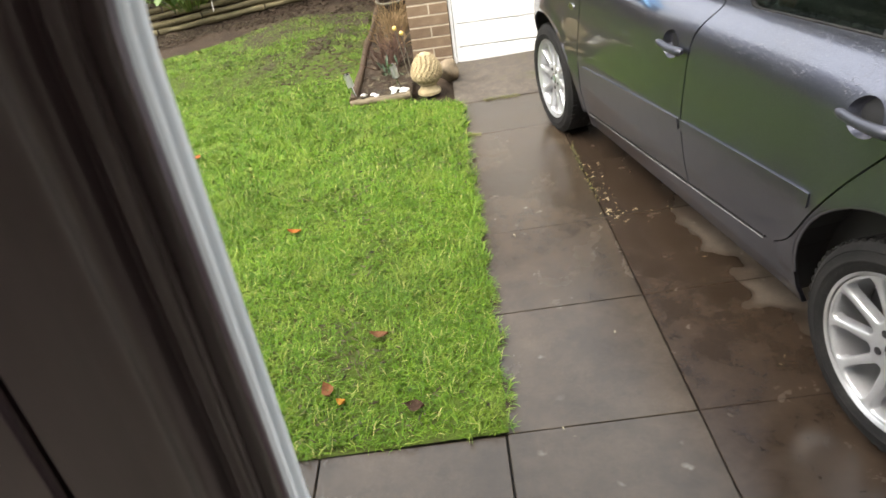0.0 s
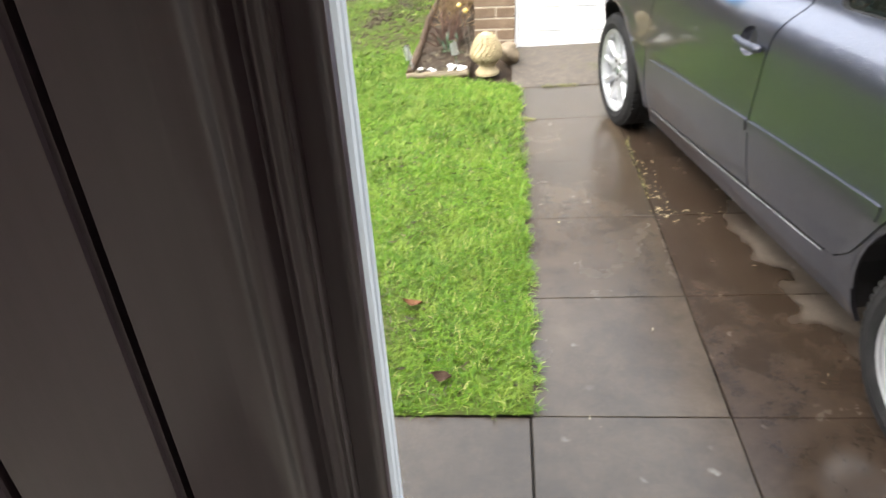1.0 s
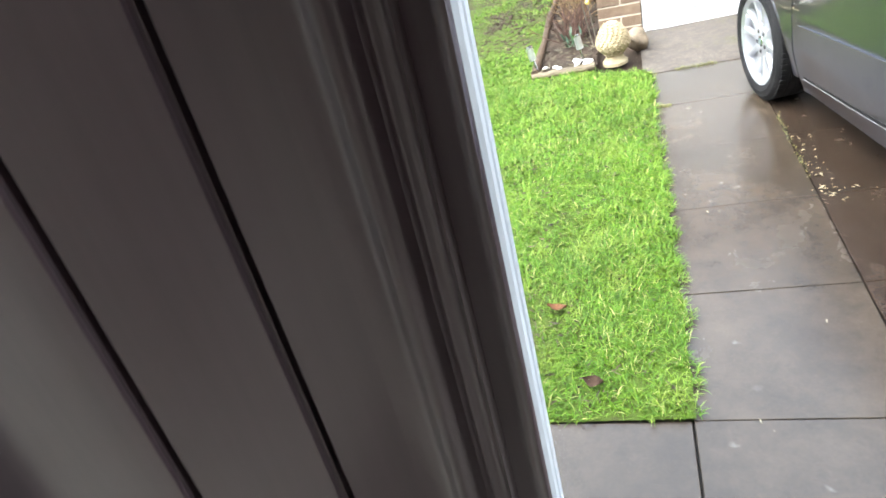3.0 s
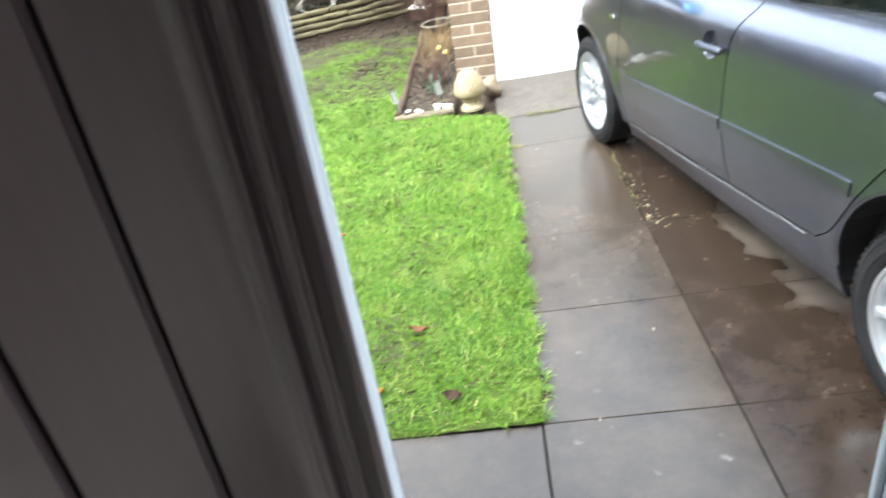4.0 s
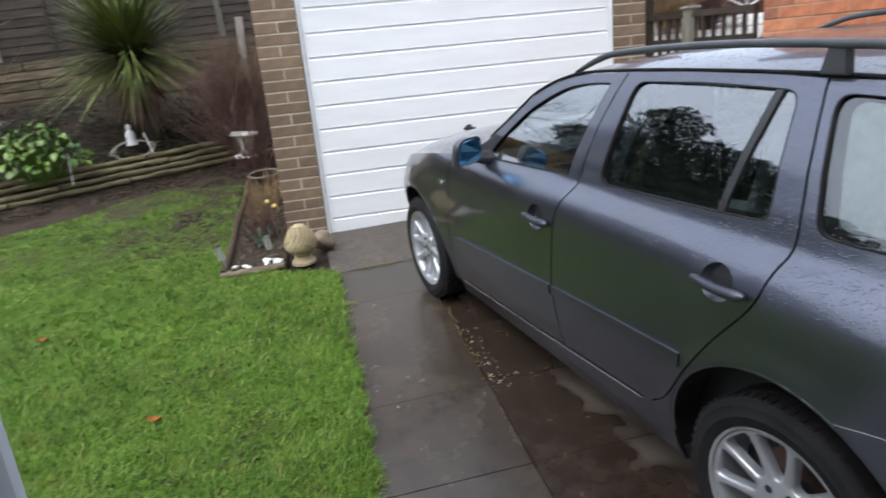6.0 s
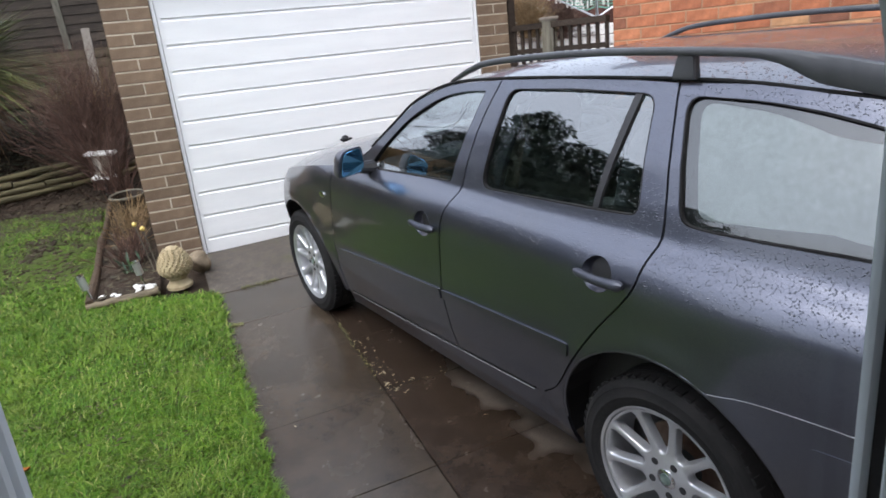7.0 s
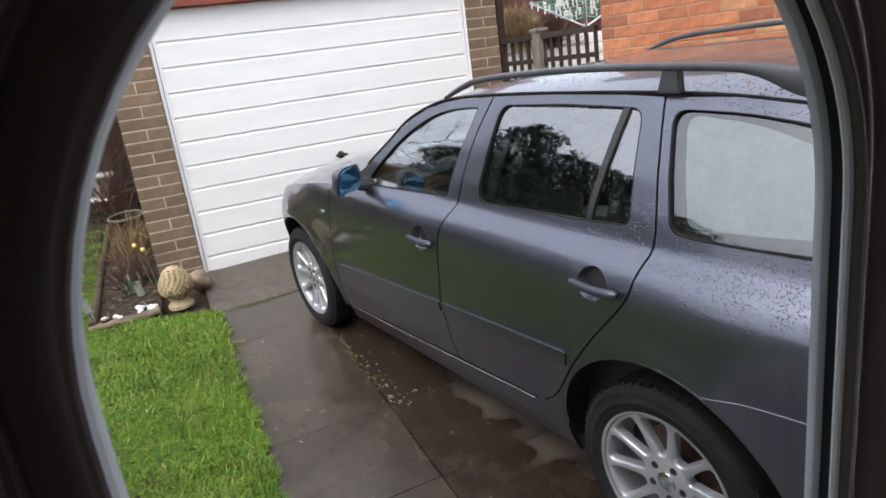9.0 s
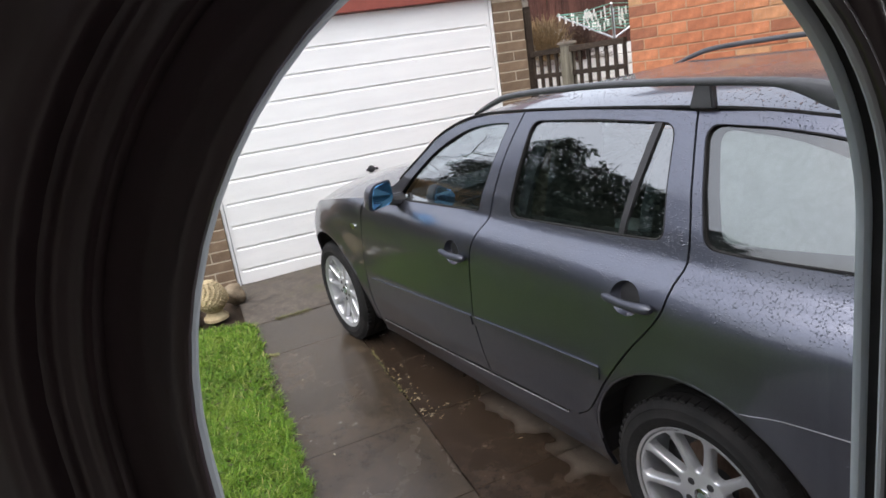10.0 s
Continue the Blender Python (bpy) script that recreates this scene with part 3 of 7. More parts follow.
    bmesh.ops.transform(h, matrix=Matrix.Translation((0.691, GY + 0.030, 0.851)) @ Matrix.Diagonal((1, -1, 1, 1)), verts=h.verts)
    box(h, 0.691 - 0.055, 0.691 + 0.055, GY - 0.014, GY - 0.002, 0.851 - 0.010, 0.851 + 0.010, bevel=0.005)
    part("handle", h, BLACK_PLASTIC, d, "black T-shaped door handle", smooth=True)
    return left, right


PILLAR_LEFT, PILLAR_RIGHT = make_garage()

# ---------------------------------------------------------------- the car (x to its right, y ahead from the rear axle, z up)
ZK = [0.0, 0.18, 0.25, 0.42, 0.60, 0.78, 0.84, 0.89, 0.925, 0.950, 0.970, 0.986, 0.999, 1.012, 1.03, 1.1, 1.2, 1.3, 1.38, 1.42, 1.5]
XK = [0.75, 0.785, 0.812, 0.854, 0.880, 0.885, 0.8835, 0.8785, 0.871, 0.861, 0.848, 0.832, 0.812, 0.793, 0.785, 0.766, 0.720, 0.662, 0.612, 0.58, 0.5]


def half_width(y, z):
    taper = np.interp(y, [-1.12, -0.9, -0.6, -0.2, 2.2, 2.6, 2.8, 3.0, 3.15, 3.3, 3.45], [-0.12, -0.06, -0.025, 0, 0, -0.008, -0.030, -0.088, -0.165, -0.30, -0.5])
    # smooth the knots a little so that the sides reflect softly
    w = sum(np.interp(z + d, ZK, XK) for d in (-0.012, -0.006, 0, 0.006, 0.012)) / 5
    # the wings roll in towards the bonnet
    top = np.interp(y, [2.2, 2.45, 2.75, 2.95, 3.06, 3.2], [0.962, 0.923, 0.868, 0.810, 0.755, 0.66])
    u = min(1.0, max(0.0, (z - top + 0.15) / 0.15)) * min(1.0, max(0.0, (y - 2.15) / 0.4))
    # the skin swells a little round the wheel arches
    d = min(math.hypot(y, z - 0.33), math.hypot(y - 2.578, z - 0.325))
    swell = 0.010 * math.exp(-((d - 0.405) / 0.045) ** 2)
    return float(w + taper - 0.055 * u * u + swell)


def spline(pts, n=6):
    """Points along a smooth curve through the given ones (open)."""
    P = [np.array(p, float) for p in pts]
    P = [2 * P[0] - P[1]] + P + [2 * P[-1] - P[-2]]
    out = []
    for a, b, c, d in zip(P, P[1:], P[2:], P[3:]):
        for k in range(n):
            t = k / n
            out.append(0.5 * ((2 * b) + (-a + c) * t + (2 * a - 5 * b + 4 * c - d) * t * t + (-a + 3 * b - 3 * c + d) * t ** 3))
    out.append(P[-2])
    return [tuple(o) for o in out]


def rounded(pts, r=0.03, n=5):
    """A closed outline with its corners rounded."""
    out = []
    m = len(pts)
    for i in range(m):
        a, b, c = (np.array(pts[(i + k) % m], float) for k in (-1, 0, 1))
        u, v = a - b, c - b
        lu, lv = np.linalg.norm(u), np.linalg.norm(v)
        k = min(r, 0.45 * lu, 0.45 * lv)
        p, q = b + u / lu * k, b + v / lv * k
        for j in range(n + 1):
            t = j / n
            out.append(tuple((1 - t) ** 2 * p + 2 * t * (1 - t) * b + t * t * q))
    return out


def side_panel(outline, holes=(), depth=0.016, out=0.0, step=0.05):
    """A body panel: an outline in (y, z), with holes, laid on the car's left side and turned in at its edges."""
    bm = bmesh.new()
    es = []
    for loop in (outline, *holes):
        v = [bm.verts.new((0, y, z)) for y, z in loop]
        es += [bm.edges.new((v[k], v[(k + 1) % len(v)])) for k in range(len(v))]
    bmesh.ops.triangle_fill(bm, edges=es, use_beauty=True)
    ys, zs = [v.co.y for v in bm.verts], [v.co.z for v in bm.verts]
    for axis, lo, hi, st in (((0, 1, 0), min(ys), max(ys), step * 2), ((0, 0, 1), min(zs), max(zs), step * 0.32)):
        k = math.ceil(lo / st) * st
        while k < hi:
            bmesh.ops.bisect_plane(bm, geom=bm.verts[:] + bm.edges[:] + bm.faces[:], plane_co=[k * a for a in axis], plane_no=axis)
            k += st
    for v in bm.verts:
        v.co.x = -half_width(v.co.y, v.co.z) - out
    rim = [e for e in bm.edges if e.is_boundary]
    if depth:
        ex = bmesh.ops.extrude_edge_only(bm, edges=rim)
        for v in ex["geom"]:
            if isinstance(v, bmesh.types.BMVert):
                v.co.x += depth
    return bm


def mirrored(bm):
    m = bm.copy()
    for v in m.verts:
        v.co.x = -v.co.x
    bmesh.ops.reverse_faces(m, faces=m.faces)
    return m


CAR = LEAN @ pose(1.2464, -1.2559, 0, 0, 0, 10.063)
car = thing("car", CAR, "dark blue-grey estate car, wet with rain, parked on the drive", "car")


def both(name, bm, material, label="", parent=None, smooth=True, angle=0.5):
    """The same part on the car's left and right."""
    m = mirrored(bm)
    a = part(name, bm, material, parent[0] if parent else car, label, smooth, angle)
    b = part(name, m, material, parent[1] if parent else car, label, smooth, angle)
    return a, b


def arc(cy, cz, r, a0, a1, n=14):
    return [(cy + r * math.cos(radians(a0 + (a1 - a0) * k / n)), cz + r * math.sin(radians(a0 + (a1 - a0) * k / n))) for k in range(n + 1)]


WB, WR = 2.578, 0.316
# outlines in (y, z)
F_GAP = spline([(1.985, 0.985), (2.002, 0.90), (2.012, 0.82), (2.085, 0.573), (2.130, 0.40), (2.140, 0.262)], 4)
B_GAP = spline([(0.902, 1.388), (0.935, 1.253), (0.962, 1.02), (1.0, 0.915), (1.020, 0.768), (1.048, 0.589), (1.046, 0.338)], 5)
R_GAP = spline([(0.150, 1.395), (0.091, 1.20), (0.060, 1.068), (0.069, 0.953), (0.100, 0.874), (0.216, 0.733), (0.310, 0.601), (0.412, 0.452), (0.505, 0.376)], 6)
ROOF_F = spline([(0.902, 1.388), (1.20, 1.363), (1.42, 1.292), (1.55, 1.195), (1.72, 1.075), (1.86, 1.005), (1.985, 0.985)], 6)
F_WIN = rounded(spline([(0.969, 1.352), (1.10, 1.345), (1.246, 1.318), (1.397, 1.252), (1.528, 1.158), (1.690, 1.022)], 5) + [(1.60, 1.006), (1.30, 1.018), (1.038, 1.030)], 0.02, 3)
R_WIN = rounded([(0.842, 1.362), (0.52, 1.372), (0.208, 1.368), (0.141, 1.066), (0.314, 1.055), (0.849, 1.036)], 0.045, 5)
Q_WIN = rounded([(0.112, 1.368), (-0.094, 1.364), (-0.235, 1.351), (-0.40, 1.320), (-0.66, 1.235), (-0.74, 1.085), (-0.413, 1.076), (-0.057, 1.066), (0.015, 1.070)], 0.05, 5)


def shrink(loop, d):
    """An outline drawn in by about d towards its middle."""
    c = np.mean(np.array(loop), 0)
    out = []
    for p in loop:
        v = np.array(p) - c
        l = np.linalg.norm(v)
        out.append(tuple(c + v * (l - d) / l))
    return out


def offset_y(loop, d):
    return [(y + d, z) for y, z in loop]


def cup_loop(cy, cz, r=1.0, n=24):
    """The rim of a handle's cup."""
    return [(cy + 0.056 * r * math.cos(6.283185 * k / n), cz - 0.002 + 0.050 * r * math.sin(6.283185 * k / n)) for k in range(n)]


def make_body():
    g = 0.0036
    fd = offset_y(F_GAP, -g) + [(1.60, 0.298), (1.052, 0.338)] + offset_y(B_GAP, g)[::-1][1:] + ROOF_F[1:-1]
    front_doors = both("front_door", side_panel(fd, [F_WIN, cup_loop(1.135, 0.872)]), PAINT)
    rd = offset_y(B_GAP, -g) + [(0.80, 0.356), (0.56, 0.372)] + offset_y(R_GAP, g)[::-1] + [(0.30, 1.399), (0.60, 1.397)]
    rear_doors = both("rear_door", side_panel(rd, [R_WIN, cup_loop(0.212, 0.912)]), PAINT)
    fender = offset_y(F_GAP, g) + [(2.155, 0.24)] + arc(WB, 0.325, 0.385, 193, 20) + [(2.96, 0.60), (3.10, 0.64), (3.11, 0.70), (3.06, 0.755), (2.95, 0.810), (2.75, 0.868), (2.45, 0.923), (2.2, 0.962)]
    both("front_wing", side_panel(fender), PAINT)
    quarter = [(y - g, z) for y, z in R_GAP] + [(0.50, 0.36), (0.475, 0.27), (0.43, 0.205)] + arc(0, 0.33, 0.402, -18, 113) + [(-0.26, 0.7255), (-0.458, 0.7425), (-0.80, 0.757), (-0.99, 0.760), (-1.03, 0.90), (-1.0, 1.02), (-0.92, 1.20), (-0.84, 1.31), (-0.70, 1.345), (-0.45, 1.372), (-0.10, 1.398)]
    both("rear_quarter", side_panel(quarter, [Q_WIN]), PAINT)
    bumper = [(-0.160, 0.7035), (-0.26, 0.7225), (-0.458, 0.7395), (-0.80, 0.754), (-1.02, 0.756), (-1.07, 0.60), (-1.05, 0.36), (-0.95, 0.27), (-0.41, 0.27)] + arc(0, 0.33, 0.402, 188, 115)
    both("rear_bumper_side", side_panel(bumper, out=0.003), PAINT)
    seam = spline([(-0.162, 0.7045), (-0.26, 0.7238), (-0.458, 0.7408), (-0.80, 0.7545), (-1.0, 0.7565)], 5)
    # a silver thread on the seam draws the bright glint of the bumper's edge
    both("bumper_edge", tube(bmesh.new(), [(-half_width(y, z) - 0.003, y, z) for y, z in seam], 0.0006, 8), ALLOY, angle=1.2)
    fb = [(2.965, 0.592), (3.10, 0.63), (3.20, 0.63), (3.22, 0.52), (3.20, 0.30), (3.15, 0.22), (2.965, 0.22)] + arc(WB, 0.325, 0.385, -8, 40)
    both("front_bumper_side", side_panel(fb), PAINT)
    sill = [(2.15, 0.256), (1.60, 0.284), (1.05, 0.324), (0.56, 0.361), (0.512, 0.3700), (0.49, 0.33), (0.43, 0.19), (2.17, 0.16)]
    both("sill", side_panel(sill, out=-0.006), PAINT)
    line = spline([(2.10, 0.262), (1.60, 0.292), (1.05, 0.332), (0.56, 0.369)], 6)
    # a thin silver tube draws the highlight on the sill's top edge
    both("sill_edge", tube(bmesh.new(), [(-half_width(y, z) + 0.001, y, z - 0.012) for y, z in line], 0.0012, 8), ALLOY, angle=1.2)
    # a black tube stands for the shade in the gap under the doors
    both("sill_gap", tube(bmesh.new(), [(-half_width(y, z) + 0.006, y, z - 0.004) for y, z in line], 0.006, 8), BLACK_RUBBER, angle=1.2)
    # dark inner skin, seen only in the gaps and behind the panes
    skin = [(2.15, 0.20), (0.45, 0.20), (0.40, 0.45)] + arc(0, 0.33, 0.44, 20, 150) + [(-0.55, 0.40), (-1.0, 0.42), (-0.98, 0.9), (-0.80, 1.29), (-0.45, 1.36), (0.2, 1.385), (0.9, 1.378), (1.2, 1.352), (1.42, 1.28), (1.72, 1.06), (1.95, 0.97), (2.08, 0.6)]
    both("door_lining", side_panel(skin, [F_WIN, R_WIN, Q_WIN], out=-0.030, depth=0.03), BLACK_PLASTIC, smooth=False)
    # panes with black rubber round them
    for loops, doors, glass in (((F_WIN,), front_doors, CAR_GLASS), ((Q_WIN,), None, REAR_GLASS)):
        for w in loops:
            both("pane", side_panel(w, depth=0.0, out=-0.012), glass, parent=doors)
            if glass is REAR_GLASS:
                both("frit_band", side_panel(w, [shrink(w, 0.043)], depth=0.0, out=-0.0165), BLACK_PLASTIC, parent=doors)
                both("mist", side_panel(shrink(w, 0.040), depth=0.0, out=-0.018), MIST, "pale condensation inside the pane", parent=doors)
            both("window_seal", side_panel(w, [shrink(w, 0.0055)], depth=0.012, out=-0.002), BLACK_RUBBER, parent=doors)
    both("pane", side_panel(R_WIN, depth=0.0, out=-0.012), CAR_GLASS, parent=rear_doors)
    both("window_seal", side_panel(R_WIN, [shrink(R_WIN, 0.0055)], depth=0.012, out=-0.002), BLACK_RUBBER, parent=rear_doors)
    both("window_bar", side_panel([(0.285, 1.367), (0.260, 1.367), (0.294, 1.062), (0.316, 1.060)], depth=0.012, out=-0.003), BLACK_PLASTIC, parent=rear_doors)
    # rub strips on the doors
    def strip(pts, w):
        lo = [(y, z - w) for y, z in pts]
        return rounded(pts + lo[::-1], 0.012, 3)
    s1, s2 = [(2.02, 0.545), (1.60, 0.577), (1.062, 0.612)], [(1.040, 0.613), (0.70, 0.632), (0.332, 0.648)]
    for pts, doors in ((s1, front_doors), (s2, rear_doors)):
        edge = [(pts[0][0] + (pts[-1][0] - pts[0][0]) * k / 12, float(np.interp(pts[0][0] + (pts[-1][0] - pts[0][0]) * k / 12, [p[0] for p in pts[::-1]], [p[1] for p in pts[::-1]]))) for k in range(13)]
        both("strip_edge", tube(bmesh.new(), [(-half_width(y, z) - 0.006, y, z - 0.002) for y, z in edge], 0.0022, 8), PAINT, parent=doors, angle=1.2)
    both("rub_strip", side_panel(strip(s1, 0.050), depth=0.007, out=0.006), PAINT, "body-coloured rub strip", parent=front_doors)
    both("rub_strip", side_panel(strip(s2, 0.050), depth=0.007, out=0.006), PAINT, "body-coloured rub strip", parent=rear_doors)
    # handles: a cup in the door and a bar over it
    for cy, cz, doors in ((1.135, 0.872, front_doors), (0.212, 0.912, rear_doors)):
        bm = bmesh.new()
        rings = []
        for r, d in ((1.0, -0.001), (0.97, 0.004), (0.90, 0.020), (0.72, 0.034), (0.35, 0.038)):
            rings.append([bm.verts.new((-half_width(y, z) + d, y, z)) for y, z in cup_loop(cy, cz, r)])
        for p, q in zip(rings, rings[1:]):
            for k in range(len(p)):
                bm.faces.new((p[k], p[(k + 1) % len(p)], q[(k + 1) % len(p)], q[k]))
        bm.faces.new(rings[-1])
        both("handle_cup", bm, PAINT, parent=doors, angle=1.2)
        bm = bmesh.new()
        pts = [(cy + 0.070 - 0.180 * k / 12, cz - 0.003 - 0.004 * math.sin(math.pi * k / 12)) for k in range(13)]
        rad = [0.0075 if k in (0, 12) else 0.0125 + 0.004 * (k / 12) for k in range(13)]
        tube(bm, [(-half_width(y, z) - 0.014 - 0.008 * math.sin(math.pi * (0.12 + 0.76 * k / 12)), y, z) for k, (y, z) in enumerate(pts)], rad, 10)
        both("handle", bm, HANDLE, "body-coloured door handle", parent=doors, angle=1.0)
    # side repeater in the front wing
    n = 16
    rep = [(2.113 + 0.034 * math.cos(6.2832 * k / n), 0.826 + 0.015 * math.sin(6.2832 * k / n)) for k in range(n)]
    both("side_repeater", side_panel(rep, depth=0.004, out=0.005, step=0.03), CHROME)
    flap = rounded([(-0.40, 0.672), (-0.60, 0.690), (-0.60, 0.60), (-0.40, 0.585)], 0.015, 3)
    both("tow_cover", side_panel(flap, depth=0.004, out=0.005), PAINT)


def loft(rows, material, name, parent=None, label="", angle=0.5, closed=False):
    """A skin over rows of points of equal length."""
    bm = bmesh.new()
    vs = [[bm.verts.new(p) for p in r] for r in rows]
    for a, b in zip(vs, vs[1:]):
        for k in range(len(a) - 1):
            bm.faces.new((a[k], a[k + 1], b[k + 1], b[k]))
    return part(name, bm, material, parent or car, label, True, angle)


def roof_edge(y):
    return float(np.interp(y, [-0.84, -0.45, -0.1, 0.3, 0.9, 1.2, 1.42, 1.55, 1.72, 1.86, 1.985], [1.312, 1.372, 1.398, 1.400, 1.390, 1.365, 1.294, 1.197, 1.077, 1.007, 0.987]))


def across(y, z_edge, rise, n=14, inset=0.0):
    w = half_width(y, z_edge) - inset
    row = []
    for k in range(n + 1):
        u = -1 + 2 * k / n
        row.append((u * w, y, z_edge + rise * (1 - abs(u) ** 4)))
    return row


def make_top():
    ys = [-0.90, -0.84, -0.7, -0.45, -0.1, 0.3, 0.6, 0.9, 1.05, 1.2]
    loft([across(y, roof_edge(y) + 0.003, np.interp(y, [-0.9, -0.2, 0.5, 0.9, 1.2], [0.030, 0.056, 0.050, 0.040, 0.026])) for y in ys], ROOF_PAINT, "roof")
    # windscreen between the front pillars, then the bonnet
    sc = [across(y, roof_edge(y) - 0.006, r, inset=0.035) for y, r in ((1.215, 0.035), (1.42, 0.055), (1.55, 0.065), (1.72, 0.075), (1.90, 0.085))]
    loft(sc, CAR_GLASS, "windscreen")
    for sgn in (-1, 1):
        rows = []
        for y in (1.19, 1.3, 1.42, 1.55, 1.72, 1.86, 1.98):
            z = roof_edge(y) + 0.002
            w = half_width(y, z)
            rows.append([(sgn * (w + 0.001), y, z - 0.002), (sgn * (w - 0.014), y, z + 0.010), (sgn * (w - 0.045), y, z + 0.008), (sgn * (w - 0.06), y, z - 0.012)])
        loft(rows, PAINT, "front_pillar")
    loft([across(y, z, r, inset=0.012) for y, z, r in ((1.93, 0.985, 0.06), (2.2, 0.962, 0.075), (2.45, 0.923, 0.08), (2.75, 0.868, 0.085), (2.95, 0.810, 0.085), (3.08, 0.745, 0.08), (3.20, 0.66, 0.07))], ROOF_PAINT, "bonnet")
    # nose: bumper skin, grille, lamps
    def band(y_fn, zs, inset=0.0):
        rows = []
        for z in zs:
            row = []
            for k in range(15):
                u = -1 + 2 * k / 14
                row.append((u * (0.715 - inset), y_fn(u, z), z))
            rows.append(row)
        return rows
    nose = lambda u, z: 3.18 + 0.24 * (1 - abs(u) ** 2.2) - 0.35 * max(0, z - 0.60) - 0.25 * max(0, 0.30 - z)
    loft(band(nose, (0.20, 0.26, 0.33, 0.45, 0.55, 0.63)), PAINT, "front_bumper")
    loft(band(lambda u, z: nose(u, z) - 0.012, (0.63, 0.70, 0.76), 0.02), BLACK_PLASTIC, "grille")
    for sgn in (-1, 1):
        bm = bmesh.new()
        bmesh.ops.create_uvsphere(bm, u_segments=16, v_segments=10, radius=1.0)
        bmesh.ops.transform(bm, matrix=Matrix.Translation((sgn * 0.50, 3.13, 0.69)) @ Matrix.Diagonal((0.14, 0.09, 0.05, 1)), verts=bm.verts)
        part("headlamp", bm, CHROME, car, "", True)
    # tail: tailgate, screen, bumper, lamps
    rows = []
    for z, w in ((0.76, 0.76), (0.9, 0.75), (1.0, 0.74), (1.15, 0.68), (1.31, 0.60), (1.352, 0.56)):
        rows.append([((-1 + 2 * k / 14) * w, -1.05 + 0.07 * abs(-1 + 2 * k / 14) ** 3 + 0.5 * max(0, z - 1.0), z) for k in range(15)])
    loft(rows, PAINT, "tailgate")
    rows = []
    for z, w in ((1.03, 0.66), (1.15, 0.62), (1.29, 0.55)):
        rows.append([((-1 + 2 * k / 14) * w, -1.058 + 0.07 * abs(-1 + 2 * k / 14) ** 3 + 0.5 * max(0, z - 1.0), z) for k in range(15)])
    loft(rows, REAR_GLASS, "rear_screen")
    rows = []
    for z, dy in ((0.27, 0.05), (0.36, 0.0), (0.60, -0.02), (0.72, 0.0), (0.752, 0.03)):
        rows.append([((-1 + 2 * k / 14) * 0.80, -1.10 + dy + 0.06 * abs(-1 + 2 * k / 14) ** 3, z) for k in range(15)])
    loft(rows, PAINT, "rear_bumper")
    lamp_red = mat_mottled("red_lamp", (0.25, 0.01, 0.01), (0.35, 0.02, 0.02), 9, 90, 0.15, 0.05, 0.001, spread=0)
    both("tail_lamp", side_panel(rounded([(-0.80, 0.80), (-1.0, 0.79), (-1.0, 1.0), (-0.86, 1.02)], 0.03, 3), depth=0.02, out=0.004), lamp_red)
    # roof rails on their feet
    prof = spline([(1.215, 1.385), (1.08, 1.436), (0.95, 1.462), (0.60, 1.484), (0.26, 1.490), (-0.08, 1.482), (-0.25, 1.464), (-0.42, 1.432), (-0.52, 1.40)], 5)
    bm = bmesh.new()
    rings = []
    for k, (y, z) in enumerate(prof):
        u = k / (len(prof) - 1)
        h = 0.006 + 0.0055 * min(1, u / 0.12) + 0.022 * smooth_step(0.61, 0.74, u) - 0.024 * smooth_step(0.90, 1.0, u)
        rings.append([bm.verts.new((-0.604 + 0.015 * math.copysign(abs(math.cos(a)) ** 0.7, math.cos(a)), y, z - h + h * math.copysign(abs(math.sin(a)) ** 0.7, math.sin(a)))) for a in (6.283185 * j / 12 for j in range(12))])
    for p, q in zip(rings, rings[1:]):
        for j in range(12):
            bm.faces.new((p[j], p[(j + 1) % 12], q[(j + 1) % 12], q[j]))
    bm.faces.new(rings[0][::-1])
    bm.faces.new(rings[-1])
    rails = both("roof_rail", bm, RAIL, "grey roof rail", angle=0.8)
    foot = box(bmesh.new(), -0.614, -0.588, 0.100, 0.150, 1.405, 1.474)
    for v in foot.verts:
        if v.co.z < 1.44:
            v.co.y += 0.022 if v.co.y > 0.12 else -0.006
    bmesh.ops.bevel(foot, geom=foot.edges[:], offset=0.004, segments=2, affect="EDGES")
    both("rail_foot", foot, RAIL, parent=rails)
    # black drip line along the roof
    drip = [(-0.55, 1.368), (-0.33, 1.379), (-0.08, 1.399), (0.16, 1.405), (0.55, 1.402), (0.906, 1.393), (1.217, 1.370), (1.428, 1.301), (1.554, 1.203), (1.70, 1.095)]
    pts = spline(drip, 5)
    bm = tube(bmesh.new(), [(-half_width(y, z) + 0.002, y, z) for y, z in pts], 0.0055, 8)
    both("roof_seal", bm, BLACK_RUBBER, angle=1.2)


